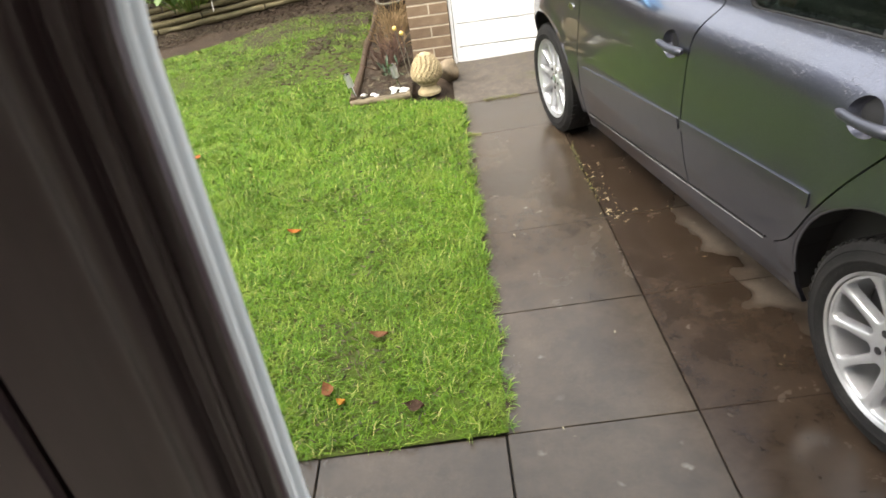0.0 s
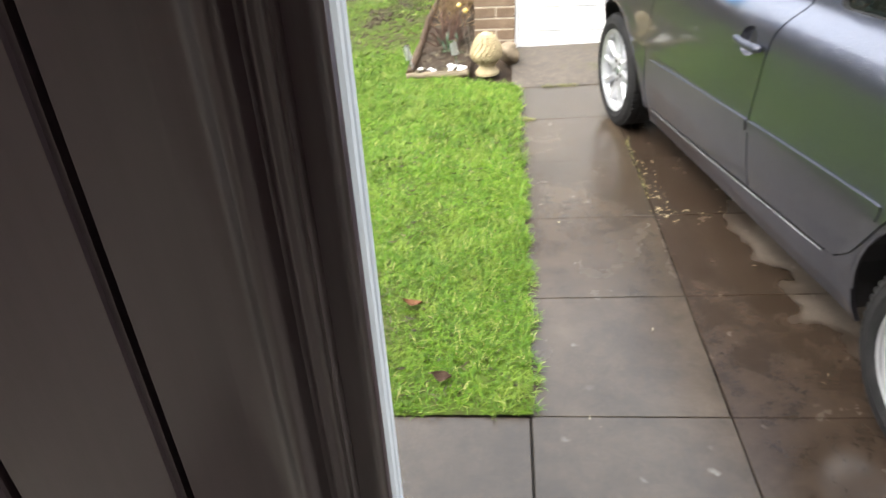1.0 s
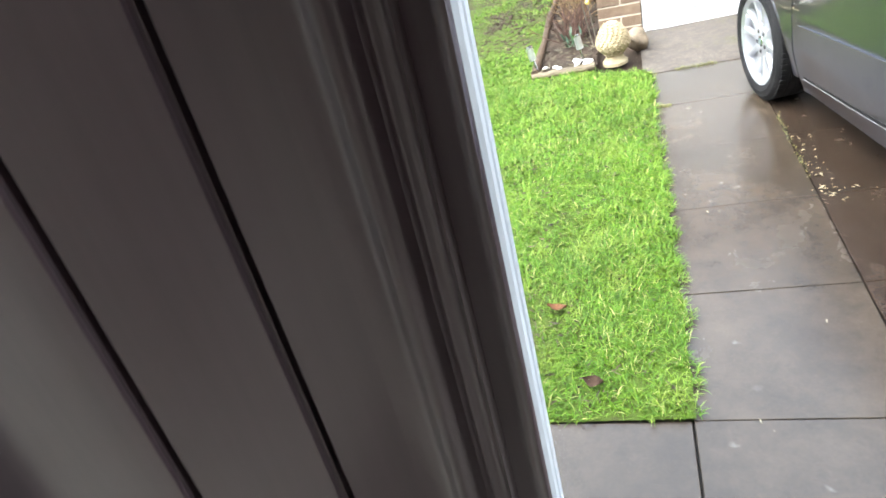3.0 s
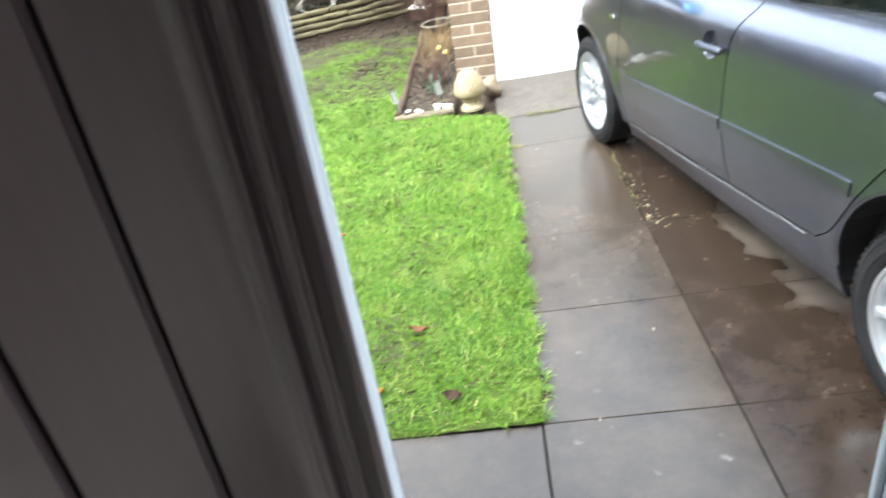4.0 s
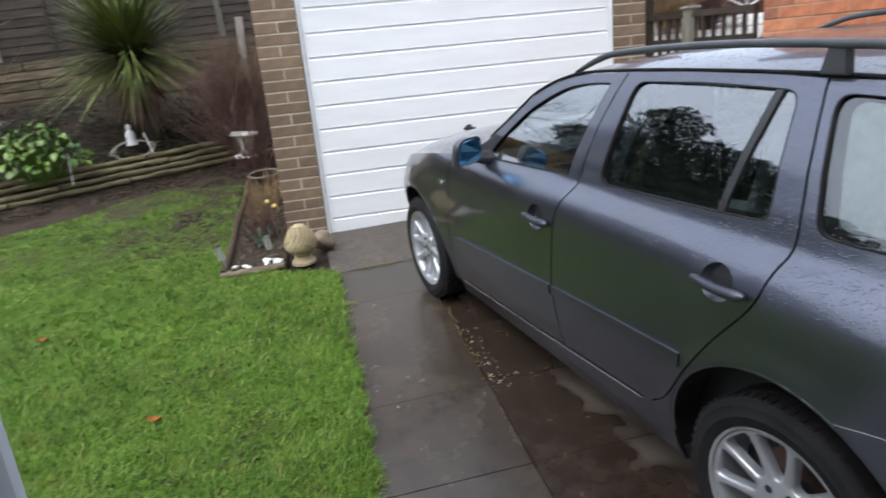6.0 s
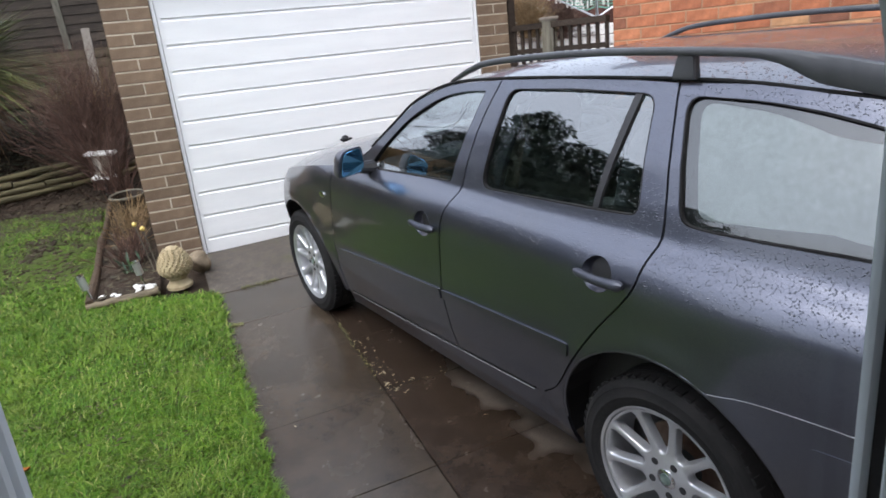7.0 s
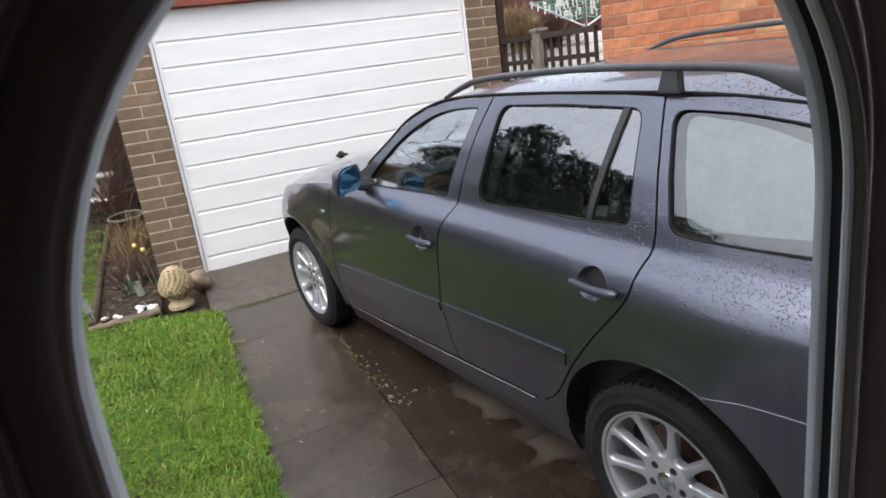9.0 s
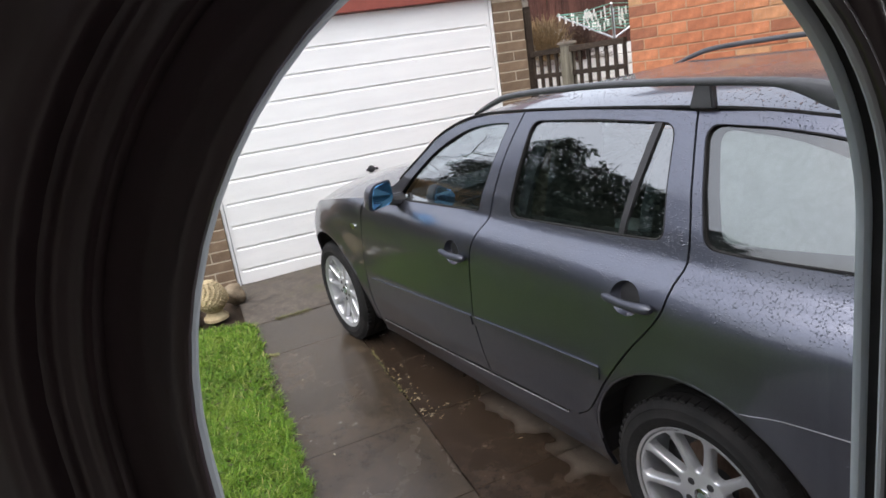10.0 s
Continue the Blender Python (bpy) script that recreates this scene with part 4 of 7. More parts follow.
def make_mirrors():
    bm = bmesh.new()
    bmesh.ops.create_uvsphere(bm, u_segments=24, v_segments=16, radius=1.0)
    for v in bm.verts:
        x, y, z = v.co
        y = max(y, -0.12)
        s = lambda t: math.copysign(abs(t) ** 0.55, t)
        v.co = Vector((-0.937 + 0.064 * s(x) * (1 - 0.14 * s(z)) + 0.006 * s(z), 1.590 + 0.09 * y, 1.074 + 0.058 * s(z) + 0.014 * x))
    housing = both("door_mirror", bm, PAINT, "dark blue-grey door mirror", angle=0.8)
    g = bmesh.new()
    pw = lambda v: math.copysign(abs(v) ** 0.5, v)
    ring = [g.verts.new((-0.937 + 0.056 * pw(math.cos(a)) * (1 - 0.14 * pw(math.sin(a))) + 0.006 * pw(math.sin(a)), 1.567 + 0.008 * math.cos(a) + 0.009 * math.sin(a), 1.074 + 0.049 * pw(math.sin(a)) + 0.014 * math.cos(a)))
            for a in (6.2832 * k / 28 for k in range(28))]
    f = g.faces.new(ring)
    ex = bmesh.ops.extrude_face_region(g, geom=[f])
    bmesh.ops.translate(g, vec=(0, 0.003, 0), verts=[v for v in ex["geom"] if isinstance(v, bmesh.types.BMVert)])
    blue = Nodes("blue_mirror_glass").put(Metallic=1.0, Roughness=0.02, Base_Color=(0.22, 0.55, 0.95)).m
    both("mirror_glass", g, blue, "blue-tinted mirror glass", parent=housing, smooth=False)
    st = tube(bmesh.new(), [(-0.80, 1.66, 1.01), (-0.86, 1.64, 1.025), (-0.91, 1.62, 1.045)], [0.035, 0.028, 0.024], 10)
    both("mirror_arm", st, BLACK_PLASTIC, parent=housing)


def make_wheel(side, y):
    """An alloy wheel: tyre, rim with paired spokes, hub cap, bolts and brake disc."""
    w = new("wheel")
    w.parent = car
    s = -1 if side < 0 else 1
    w.matrix_local = Matrix.Translation((s * 0.757, y, WR)) @ (Matrix.Rotation(radians(8 if y < 1 else 20), 4, "X"))
    o = s
    tyre = [(0.226, 0.098), (0.235, 0.105), (0.250, 0.110), (0.258, 0.1108), (0.260, 0.1125), (0.264, 0.1125), (0.266, 0.1108), (0.280, 0.109), (0.288, 0.107), (0.290, 0.1082), (0.293, 0.1065), (0.303, 0.098), (0.312, 0.085), (0.316, 0.06), (0.3162, 0.045), (0.308, 0.044), (0.308, 0.040), (0.3165, 0.039), (0.3165, 0.008),
            (0.308, 0.007), (0.308, 0.002), (0.3165, 0.001), (0.3165, -0.03), (0.308, -0.031), (0.308, -0.036), (0.316, -0.037), (0.314, -0.07), (0.300, -0.095), (0.245, -0.105), (0.226, -0.098)]
    t = part("tyre", lathe(bmesh.new(), [(a, b * o) for a, b in tyre], 64, "x", caps=False), BLACK_RUBBER, w, "worn black tyre", True, 0.7)
    # tread blocks round the shoulder
    bm = bmesh.new()
    for k in range(64):
        a = 6.2832 * k / 64
        q = box(bmesh.new(), 0.062, 0.090, -0.009, 0.009, 0.306, 0.3175)
        bmesh.ops.transform(q, matrix=Matrix.Rotation(a, 4, "X") @ Matrix.Diagonal((o, 1, 1, 1)), verts=q.verts)
        me = bpy.data.meshes.new("tmp")
        q.to_mesh(me)
        q.free()
        bm.from_mesh(me)
        bpy.data.meshes.remove(me)
    part("tread", bm, BLACK_RUBBER, t)
    rim = [(0.222, 0.099), (0.2305, 0.104), (0.2320, 0.099), (0.227, 0.092), (0.218, 0.084), (0.211, 0.060), (0.203, -0.01), (0.211, -0.09), (0.227, -0.098)]
    rm = part("rim", lathe(bmesh.new(), [(a, b * o) for a, b in rim], 64, "x", caps=False), ALLOY, w, "silver alloy rim", True, 0.8)
    # the cast face: ten spokes left between rounded openings, with soft edges and deep flanks
    def opening(k, grow):
        mid, wide = radians(36 * k), (0.4 if k % 2 else -0.4)
        lo, hi, pts = 0.082 - grow + (0.005 if k % 2 else 0.0), 0.2085 + grow, []
        half = lambda q: q * math.tan(radians(18 + wide)) - 0.0150 + 0.0030 * math.sin(math.pi * (q - 0.1) / 0.11) + grow - 0.010 * max(0.0, (q - 0.190) / 0.018) ** 2
        w = half(lo + 0.014)
        for j in range(9):
            t = math.pi * (1 + j / 8)
            pts.append((lo + 0.014 + 0.014 * math.sin(t), w * math.cos(t)))
        for j in range(1, 9):
            q = lo + 0.014 + (hi - 0.004 - lo - 0.014) * j / 8
            pts.append((q, half(q)))
        top = half(hi - 0.004)
        for j in range(1, 6):
            pts.append((math.sqrt(max(hi * hi - (top * (1 - j / 3)) ** 2, 0.0)), top * (1 - j / 3)))
        for j in range(8, 0, -1):
            q = lo + 0.014 + (hi - 0.004 - lo - 0.014) * j / 8
            pts.append((q, -half(q)))
        c, q = math.cos(mid), math.sin(mid)
        return [(u * c - v * q, u * q + v * c) for u, v in pts]
    dish = lambda u, v: 0.077 + 0.019 * (math.hypot(u, v) / 0.219) ** 2 - 0.006 * max(0.0, 1 - math.hypot(u, v) / 0.05)
    spk = bmesh.new()
    outer = [spk.verts.new((dish(0.2185, 0) * o, 0.2185 * math.cos(6.283185 * k / 80), 0.2185 * math.sin(6.283185 * k / 80))) for k in range(80)]
    es = [spk.edges.new((outer[k], outer[(k + 1) % 80])) for k in range(80)]
    flanks = []
    for k in range(10):
        loops = []
        for grow, drop in ((0.0045, 0.0), (0.0015, 0.0022), (0.0, 0.007), (-0.002, 0.030)):
            loops.append([spk.verts.new(((dish(u, v) - drop) * o, u, v)) for u, v in opening(k, grow)])
        es += [spk.edges.new((loops[0][j], loops[0][(j + 1) % len(loops[0])])) for j in range(len(loops[0]))]
        flanks.append(loops)
    bmesh.ops.triangle_fill(spk, edges=es, use_beauty=True)
    for loops in flanks:
        for p, q in zip(loops, loops[1:]):
            for j in range(len(p)):
                spk.faces.new((p[j], p[(j + 1) % len(p)], q[(j + 1) % len(p)], q[j]))
    part("spokes", spk, ALLOY, rm, "", True, 1.1)
    cap = lathe(bmesh.new(), [(0.031, 0.070 * o), (0.031, 0.0825 * o), (0.028, 0.0845 * o), (0.0, 0.0850 * o)], 24, "x")
    part("hub_cap", cap, CHROME, rm, "bright hub cap", True, 0.7)
    badge = lathe(bmesh.new(), [(0.019, 0.0840 * o), (0.018, 0.0862 * o), (0.0, 0.0866 * o)], 18, "x")
    part("badge", badge, mat_badge, rm)
    for k in range(5):
        a = radians(72 * k + 36)
        b = lathe(bmesh.new(), [(0.0115, 0.0715 * o), (0.0115, 0.0820 * o), (0.0095, 0.0826 * o), (0.0, 0.0822 * o)], 12, "x", (0, 0.056 * math.cos(a), 0.056 * math.sin(a)))
        part("bolt", b, BLACK_PLASTIC, rm)
    disc = lathe(bmesh.new(), [(0.06, 0.0 * o), (0.142, 0.0 * o), (0.142, -0.02 * o), (0.06, -0.02 * o)], 40, "x", caps=False)
    part("brake_disc", disc, STEEL, w, "dull steel brake disc")
    back = lathe(bmesh.new(), [(0.0, -0.05 * o), (0.20, -0.05 * o)], 32, "x")
    part("wheel_back", back, BLACK_PLASTIC, w)


mat_badge = mat_mottled("green_badge", (0.03, 0.07, 0.055), (0.22, 0.27, 0.25), 70, 200, 0.3, 0.1, 0.001, spread=0)


def make_inside():
    # floor pan, wheel housings and bulkheads shut out the light below
    bm = boxed(-0.78, 0.78, 0.46, 2.12, 0.19, 0.25)
    box(bm, -0.74, 0.74, -0.98, 0.46, 0.30, 0.72)
    box(bm, -0.70, 0.70, 2.12, 3.10, 0.25, 0.78)
    part("floor_pan", bm, BLACK_PLASTIC, car)
    for y in (0, WB):
        for s in (-1, 1):
            bm = bmesh.new()
            rows = []
            for a in range(-10, 191, 12):
                c, q = math.cos(radians(a)), math.sin(radians(a))
                rows.append([(s * min(0.855, half_width(y + 0.40 * c, 0.33 + 0.40 * q) - 0.012), y + 0.40 * c, 0.33 + 0.40 * q), (s * 0.55, y + 0.40 * c, 0.33 + 0.40 * q)])
            vs = [[bm.verts.new(p) for p in r] for r in rows]
            for p, q in zip(vs, vs[1:]):
                bm.faces.new((p[0], p[1], q[1], q[0]))
            part("wheel_housing", bm, BLACK_PLASTIC, car)
            lip = tube(bmesh.new(), [(s * (half_width(y + 0.395 * math.cos(radians(a)), 0.33 + 0.395 * math.sin(radians(a))) - 0.006), y + 0.398 * math.cos(radians(a)), 0.33 + 0.398 * math.sin(radians(a))) for a in range(0, 181, 9)], 0.007, 8)
            part("arch_lip", lip, PAINT, car, "", True, 1.2)
    bm = boxed(-0.72, 0.72, 1.55, 1.92, 0.60, 0.985, bevel=0.05)
    part("dashboard", bm, GREY_STRIP, car, "", True)
    def cushion(rows, n=20):
        """A padded form: (height, middle y, half width, half depth) ring by ring."""
        bm = bmesh.new()
        q = lambda v: math.copysign(abs(v) ** 0.62, v)
        rings = [[bm.verts.new((w * q(math.cos(6.283185 * k / n)), m + d * q(math.sin(6.283185 * k / n)), z)) for k in range(n)] for z, m, w, d in rows]
        for r0, r1 in zip(rings, rings[1:]):
            for k in range(n):
                bm.faces.new((r0[k], r0[(k + 1) % n], r1[(k + 1) % n], r1[k]))
        bm.faces.new(rings[0][::-1])
        bm.faces.new(rings[-1])
        return bm
    def seat(x, y, wide, name):
        s = new(name)
        s.parent = car
        s.matrix_local = Matrix.Translation((x, y, 0.25))
        part("seat_base", cushion([(0.08, 0.2, wide * 0.9, 0.26), (0.14, 0.2, wide, 0.29), (0.24, 0.2, wide, 0.29), (0.29, 0.2, wide * 0.93, 0.26), (0.30, 0.2, wide * 0.7, 0.18)]), SEAT, s, "", True)
        back = [(0.20, -0.10, 0.94, 0.07), (0.34, -0.13, 1.0, 0.085), (0.52, -0.17, 1.0, 0.08), (0.66, -0.20, 0.95, 0.07), (0.76, -0.225, 0.84, 0.062), (0.82, -0.24, 0.66, 0.052), (0.855, -0.248, 0.42, 0.04), (0.865, -0.25, 0.2, 0.02)]
        part("backrest", cushion([(z, m, w * wide, d) for z, m, w, d in back]), SEAT, s, "", True)
        for hx in ((0,) if wide < 0.4 else (-0.38, 0.38)):
            h = cushion([(0.86, -0.262, 0.10, 0.03), (0.88, -0.265, 0.125, 0.045), (0.95, -0.275, 0.135, 0.05), (1.01, -0.285, 0.125, 0.045), (1.045, -0.29, 0.095, 0.03), (1.055, -0.29, 0.05, 0.015)])
            bmesh.ops.translate(h, vec=(hx, 0, 0), verts=h.verts)
            tube(h, [(hx - 0.05, -0.255, 0.80), (hx - 0.05, -0.265, 0.88)], 0.006, 6)
            tube(h, [(hx + 0.05, -0.255, 0.80), (hx + 0.05, -0.265, 0.88)], 0.006, 6)
            part("headrest", h, SEAT, s, "", True)
    seat(-0.37, 1.18, 0.25, "front_seat")
    seat(0.37, 1.18, 0.25, "front_seat")
    seat(0.0, 0.14, 0.64, "rear_seat")
    bm = bmesh.new()
    tube(bm, [(0.37 + 0.185 * math.cos(radians(a)), 1.40 + 0.07 * math.sin(radians(a)), 0.92 + 0.165 * math.sin(radians(a))) for a in range(0, 361, 15)], 0.016, 8, caps=False)
    tube(bm, [(0.20, 1.40, 0.92), (0.54, 1.40, 0.92)], 0.02, 8)
    tube(bm, [(0.37, 1.40, 0.90), (0.37, 1.58, 0.82)], 0.03, 8)
    part("steering_wheel", bm, BLACK_PLASTIC, car, "", True)
    both("pillar_trim", side_panel([(0.905, 1.04), (0.80, 1.04), (0.775, 1.33), (0.86, 1.345)], depth=0.02, out=-0.045), GREY_STRIP)
    belt = bmesh.new()
    for p, q in (((-0.60, 0.80, 1.30), (-0.68, 0.84, 0.92)),):
        box(belt, -0.003, 0.003, -0.024, 0.024, 0.0, (Vector(p) - Vector(q)).length)
        bmesh.ops.transform(belt, matrix=Matrix.Translation(q) @ (Vector(p) - Vector(q)).to_track_quat("Z", "Y").to_matrix().to_4x4(), verts=belt.verts)
    both("seat_belt", belt, PALE_STONE, "pale grey seat belt", smooth=False)
    part("load_cover", boxed(-0.66, 0.66, -0.85, -0.25, 0.965, 0.985, bevel=0.005), BLACK_PLASTIC, car)


make_body()
make_top()
make_mirrors()
for side in (-1, 1):
    for wy in (0.0, WB):
        make_wheel(side, wy)
make_inside()
# the panes let the daylight into the car
for o in bpy.data.objects:
    if o.name.split(".")[0] in ("pane", "windscreen", "rear_screen") and o.parent and (o.parent == car or o.parent.parent == car):
        o.visible_shadow = False

# ---------------------------------------------------------------- lawn and grass
def lawn_back(x):
    return np.interp(x, [-7, -5.5, -4.55, -3.3, -2.5, -1.9, -1.45, -1.40, -0.98, -0.97, -0.56],
                     [3.6, 3.9, 4.27, 4.95, 5.75, 5.6, 5.3, 2.10, 2.06, 2.02, 1.84])


def lawn_cover(x, y):
    """How much grass grows at a place: 0 in the mud patches, 1 in the thick of the lawn."""
    n1 = np.array([noise.noise((a * 0.9, b * 0.9, 1.3)) for a, b in zip(x, y)])
    n2 = np.array([noise.noise((a * 4.1, b * 4.1, 7.7)) for a, b in zip(x, y)])
    mud = smooth_step(-1.15, -0.25, behind_logs(x, y)) * 0.85
    mud = mud + smooth_step(0.55, 0.1, np.abs(x + 1.72)) * smooth_step(2.3, 2.9, y) * smooth_step(4.6, 3.6, y) * 0.60 + smooth_step(0.8, 0.2, np.hypot(x + 2.0, y - 3.2)) * 0.30 + smooth_step(0.45, 0.1, np.hypot(x + 1.75, y - 2.4)) * 0.30
    mud = mud + smooth_step(0.35, 0.02, np.hypot(x + 1.10, y + 0.72)) * 0.30 + smooth_step(0.25, 0.05, np.hypot(x + 1.2, y + 0.35)) * 0.18
    return np.clip(0.98 - 0.16 * smooth_step(2.0, 3.2, y) - mud + (0.45 + 0.35 * smooth_step(2.2, 3.5, y)) * n1 + (0.34 + 0.36 * smooth_step(2.2, 3.5, y)) * n2, 0.0, 1.0)


def make_lawn():
    xs = np.arange(-6.6, -0.57, 0.10)
    rows = []
    for k in range(61):
        u = k / 60
        rows.append([(x, -1.2225 + u * (float(lawn_back(x)) + 1.2225), 0.0) for x in xs])
    V = np.array(rows).reshape(-1, 3)
    V[:, 2] = 0.006 + 0.012 * np.array([noise.noise((a * 1.3, b * 1.3, 0)) for a, b, _ in V])
    i = np.arange(len(V)).reshape(61, len(xs))
    f = np.stack([i[:-1, :-1], i[:-1, 1:], i[1:, 1:], i[1:, :-1]], -1).reshape(-1, 4)
    n = Nodes("lawn_turf").put(Roughness=0.95, Specular_IOR_Level=0.12)
    a, b = n.noise(0.9, 4), n.noise(22, 5, 0.7)
    c = n.mix(n.ramp(n.mix(0.5, a, b), (0.40, 0.0), (0.60, 1.0)), (0.050, 0.050, 0.020), (0.068, 0.120, 0.012))
    # the back of the lawn is worn to mud
    sep = n.t.nodes.new("ShaderNodeSeparateXYZ")
    n.link(n.co, sep.inputs[0])
    worn = n.maths("ADD", n.maths("MULTIPLY", sep.outputs["Y"], 0.1), n.maths("MULTIPLY", n.noise(2.6, 5, 0.7), 0.35))
    c = n.mix(n.ramp(worn, (0.50, 0.0), (0.64, 1.0)), c, n.ramp(b, (0.3, (0.030, 0.022, 0.016)), (0.7, (0.068, 0.052, 0.038))))
    n.colour(c)
    n.bump(b, 0.8, 0.02)
    o = tagged(raw("lawn", V, f, n.m, smooth=True), "wet green lawn with muddy patches", "lawn", kind="structure")
    o.matrix_world = LEAN
    # blades
    rng = np.random.default_rng(11)
    parts = []
    for (x0, x1, y0, y1, dens) in ((-2.9, -0.555, -1.235, 0.9, 17000), (-3.6, -0.555, 0.9, 2.4, 12500), (-5.2, -0.6, 2.4, 6.0, 7500), (-5.2, -2.9, -1.2, 2.4, 4500)):
        m = int((x1 - x0) * (y1 - y0) * dens)
        x, y = rng.uniform(x0, x1, m), rng.uniform(y0, y1, m)
        edge = -0.585 + 0.014 * np.sin(y * 23) + 0.010 * np.sin(y * 57 + 1)
        ok = (y < lawn_back(x)) & (x < edge) & (y > -1.214 + 0.012 * np.sin(x * 21))
        x, y = x[ok], y[ok]
        keep = rng.uniform(0, 1, len(x)) < lawn_cover(x, y) ** 1.2
        parts.append(np.stack([x[keep], y[keep], np.full(keep.sum(), dens)], 1))
    B = np.concatenate(parts)
    m = len(B)
    tuft = np.array([noise.noise((a * 8, b * 8, 4.4)) for a, b, _ in B])
    swirl = np.array([noise.noise((a * 5.0, b * 5.0, 9.4)) for a, b, _ in B]) + 0.6 * np.array([noise.noise((a * 14, b * 14, 2.4)) for a, b, _ in B])
    ang = 6.283 * swirl * 0.5 + rng.normal(0, 1.7, m)
    # each blade bends over as it grows, so that most of its length lies along the lawn
    ln = (0.028 + 0.036 * rng.random(m)) * (1.0 + 0.35 * tuft) * (1.0 - 0.40 * smooth_step(1.8, 3.2, B[:, 1]))
    lean, bend = rng.uniform(0.2, 0.9, m), rng.uniform(0.5, 1.35, m)
    wd = np.where(B[:, 2] > 15000, 0.0017, np.where(B[:, 2] > 8000, 0.0021, 0.0028)) * rng.uniform(0.7, 1.4, m)
    d = np.stack([np.cos(ang), np.sin(ang)], 1)
    s = np.stack([-np.sin(ang), np.cos(ang)], 1)
    P = np.zeros((m, 7, 3))
    reach, high = np.zeros(m), np.full(m, 0.004)
    for j, w in enumerate((1.0, 0.95, 0.7, 0.0)):
        if j:
            th = lean + bend * (j - 0.5) / 2.2
            reach, high = reach + ln / 3 * np.sin(th), np.maximum(high + ln / 3 * np.cos(th), 0.006)
        c = B[:, :2] + d * reach[:, None]
        if j < 3:
            P[:, 2 * j, :2], P[:, 2 * j + 1, :2] = c - s * (wd * w)[:, None], c + s * (wd * w)[:, None]
            P[:, 2 * j, 2] = P[:, 2 * j + 1, 2] = high
        else:
            P[:, 6, :2], P[:, 6, 2] = c, high
    # blades at the edge of the path are trodden back
    P[:, :, 0] = np.minimum(P[:, :, 0], -0.545 + 0.012 * np.sin(P[:, :, 1] * 41))
    k = np.arange(m)[:, None] * 7
    F = np.concatenate([k + np.array([[a, b, c]]) for a, b, c in ((0, 1, 3), (0, 3, 2), (2, 3, 5), (2, 5, 4), (4, 5, 6))])
    n = Nodes("grass_blade").put(Roughness=0.5, Specular_IOR_Level=0.2)
    r = n.random(True)
    c = n.ramp(r, (0.0, (0.038, 0.092, 0.004)), (0.55, (0.078, 0.166, 0.007)), (0.90, (0.136, 0.220, 0.020)), (1.0, (0.34, 0.32, 0.12)))
    v = n.noise(1.4, 4, 0.6)
    c = n.mix(0.8, c, n.ramp(v, (0.32, 0.74), (0.68, 1.20)), "MULTIPLY")
    w = n.noise(5.0, 5, 0.7)
    c = n.mix(n.ramp(w, (0.50, 0.0), (0.68, 0.6)), c, (0.168, 0.218, 0.030))
    n.colour(c)
    g = tagged(raw("grass", P.reshape(-1, 3), F, n.m), "short wet green grass blades on the lawn", "grass", kind="stuff")
    g.matrix_world = LEAN
    # flattened dead blades and bits where the grass is thin
    x, y = rng.uniform(-5.0, -0.6, 90000), rng.uniform(-1.18, 6.0, 90000)
    thin = (behind_logs(x, y) < -0.05) & ((x < -1.45) | (y < 2.1)) & (rng.random(90000) > lawn_cover(x, y) * 1.15) & (rng.random(90000) < np.where(y < 2.2, 1.0, 0.38))
    x, y = x[thin], y[thin]
    k = len(x)
    a, l, w = rng.uniform(0, 6.283, k), rng.uniform(0.008, 0.028, k), rng.uniform(0.001, 0.003, k)
    d, s = np.stack([np.cos(a), np.sin(a)], 1) * l[:, None], np.stack([-np.sin(a), np.cos(a)], 1) * w[:, None]
    P = np.zeros((k, 4, 3))
    c = np.stack([x, y], 1)
    P[:, 0, :2], P[:, 1, :2], P[:, 2, :2], P[:, 3, :2] = c - d, c + s, c + d, c - s
    P[:, :, 2] = 0.018 + 0.012 * rng.random((k, 4))
    i = np.arange(k)[:, None] * 4
    t = tagged(raw("thatch", P.reshape(-1, 3), i + np.array([[0, 1, 2, 3]]), mat_thatch), "flattened dead grass and bits on the mud", "litter", kind="stuff")
    t.matrix_world = LEAN


mat_thatch = mat_leaf("dead_thatch", (0.022, 0.017, 0.010), (0.105, 0.085, 0.045), roughness=0.8)
make_lawn()


def make_clods():
    """Lumps of trodden mud at the back of the lawn and over the bank."""
    rng = np.random.default_rng(19)
    base = bmesh.new()
    bmesh.ops.create_icosphere(base, subdivisions=1, radius=1.0)
    bv = np.array([tuple(v.co) for v in base.verts])
    bf = np.array([[v.index for v in f.verts] for f in base.faces])
    base.free()
    V, F = [], []
    for _ in range(3000):
        s, d = rng.uniform(-1.2, 3.6), rng.uniform(-1.3, 0.7)
        q = LOG_A + LOG_D * s + np.array([-LOG_D[1], LOG_D[0]]) * d
        if rng.random() < 0.2:
            q = np.array([rng.uniform(-2.5, -1.47), rng.uniform(2.5, 4.4)])
        if q[0] > -1.45 or (behind_logs(*q) < 0 and rng.random() < lawn_cover(q[:1], q[1:])[0] * 1.5):
            continue
        r = rng.uniform(0.006, 0.024)
        z = float(garden_height(q[0], q[1]))
        F.append(bf + len(V) * len(bv))
        V.append(bv * (rng.uniform(0.8, 1.3, (len(bv), 1)) * r * np.array([1.2, 1.0, 0.6])) + np.array([q[0], q[1], z + 0.002]))
    o = tagged(raw("mud_clods", np.concatenate(V), np.concatenate(F), SOIL, smooth=True), "dark wet lumps of mud on the worn lawn and bank", "soil", kind="stuff")
    o.matrix_world = LEAN


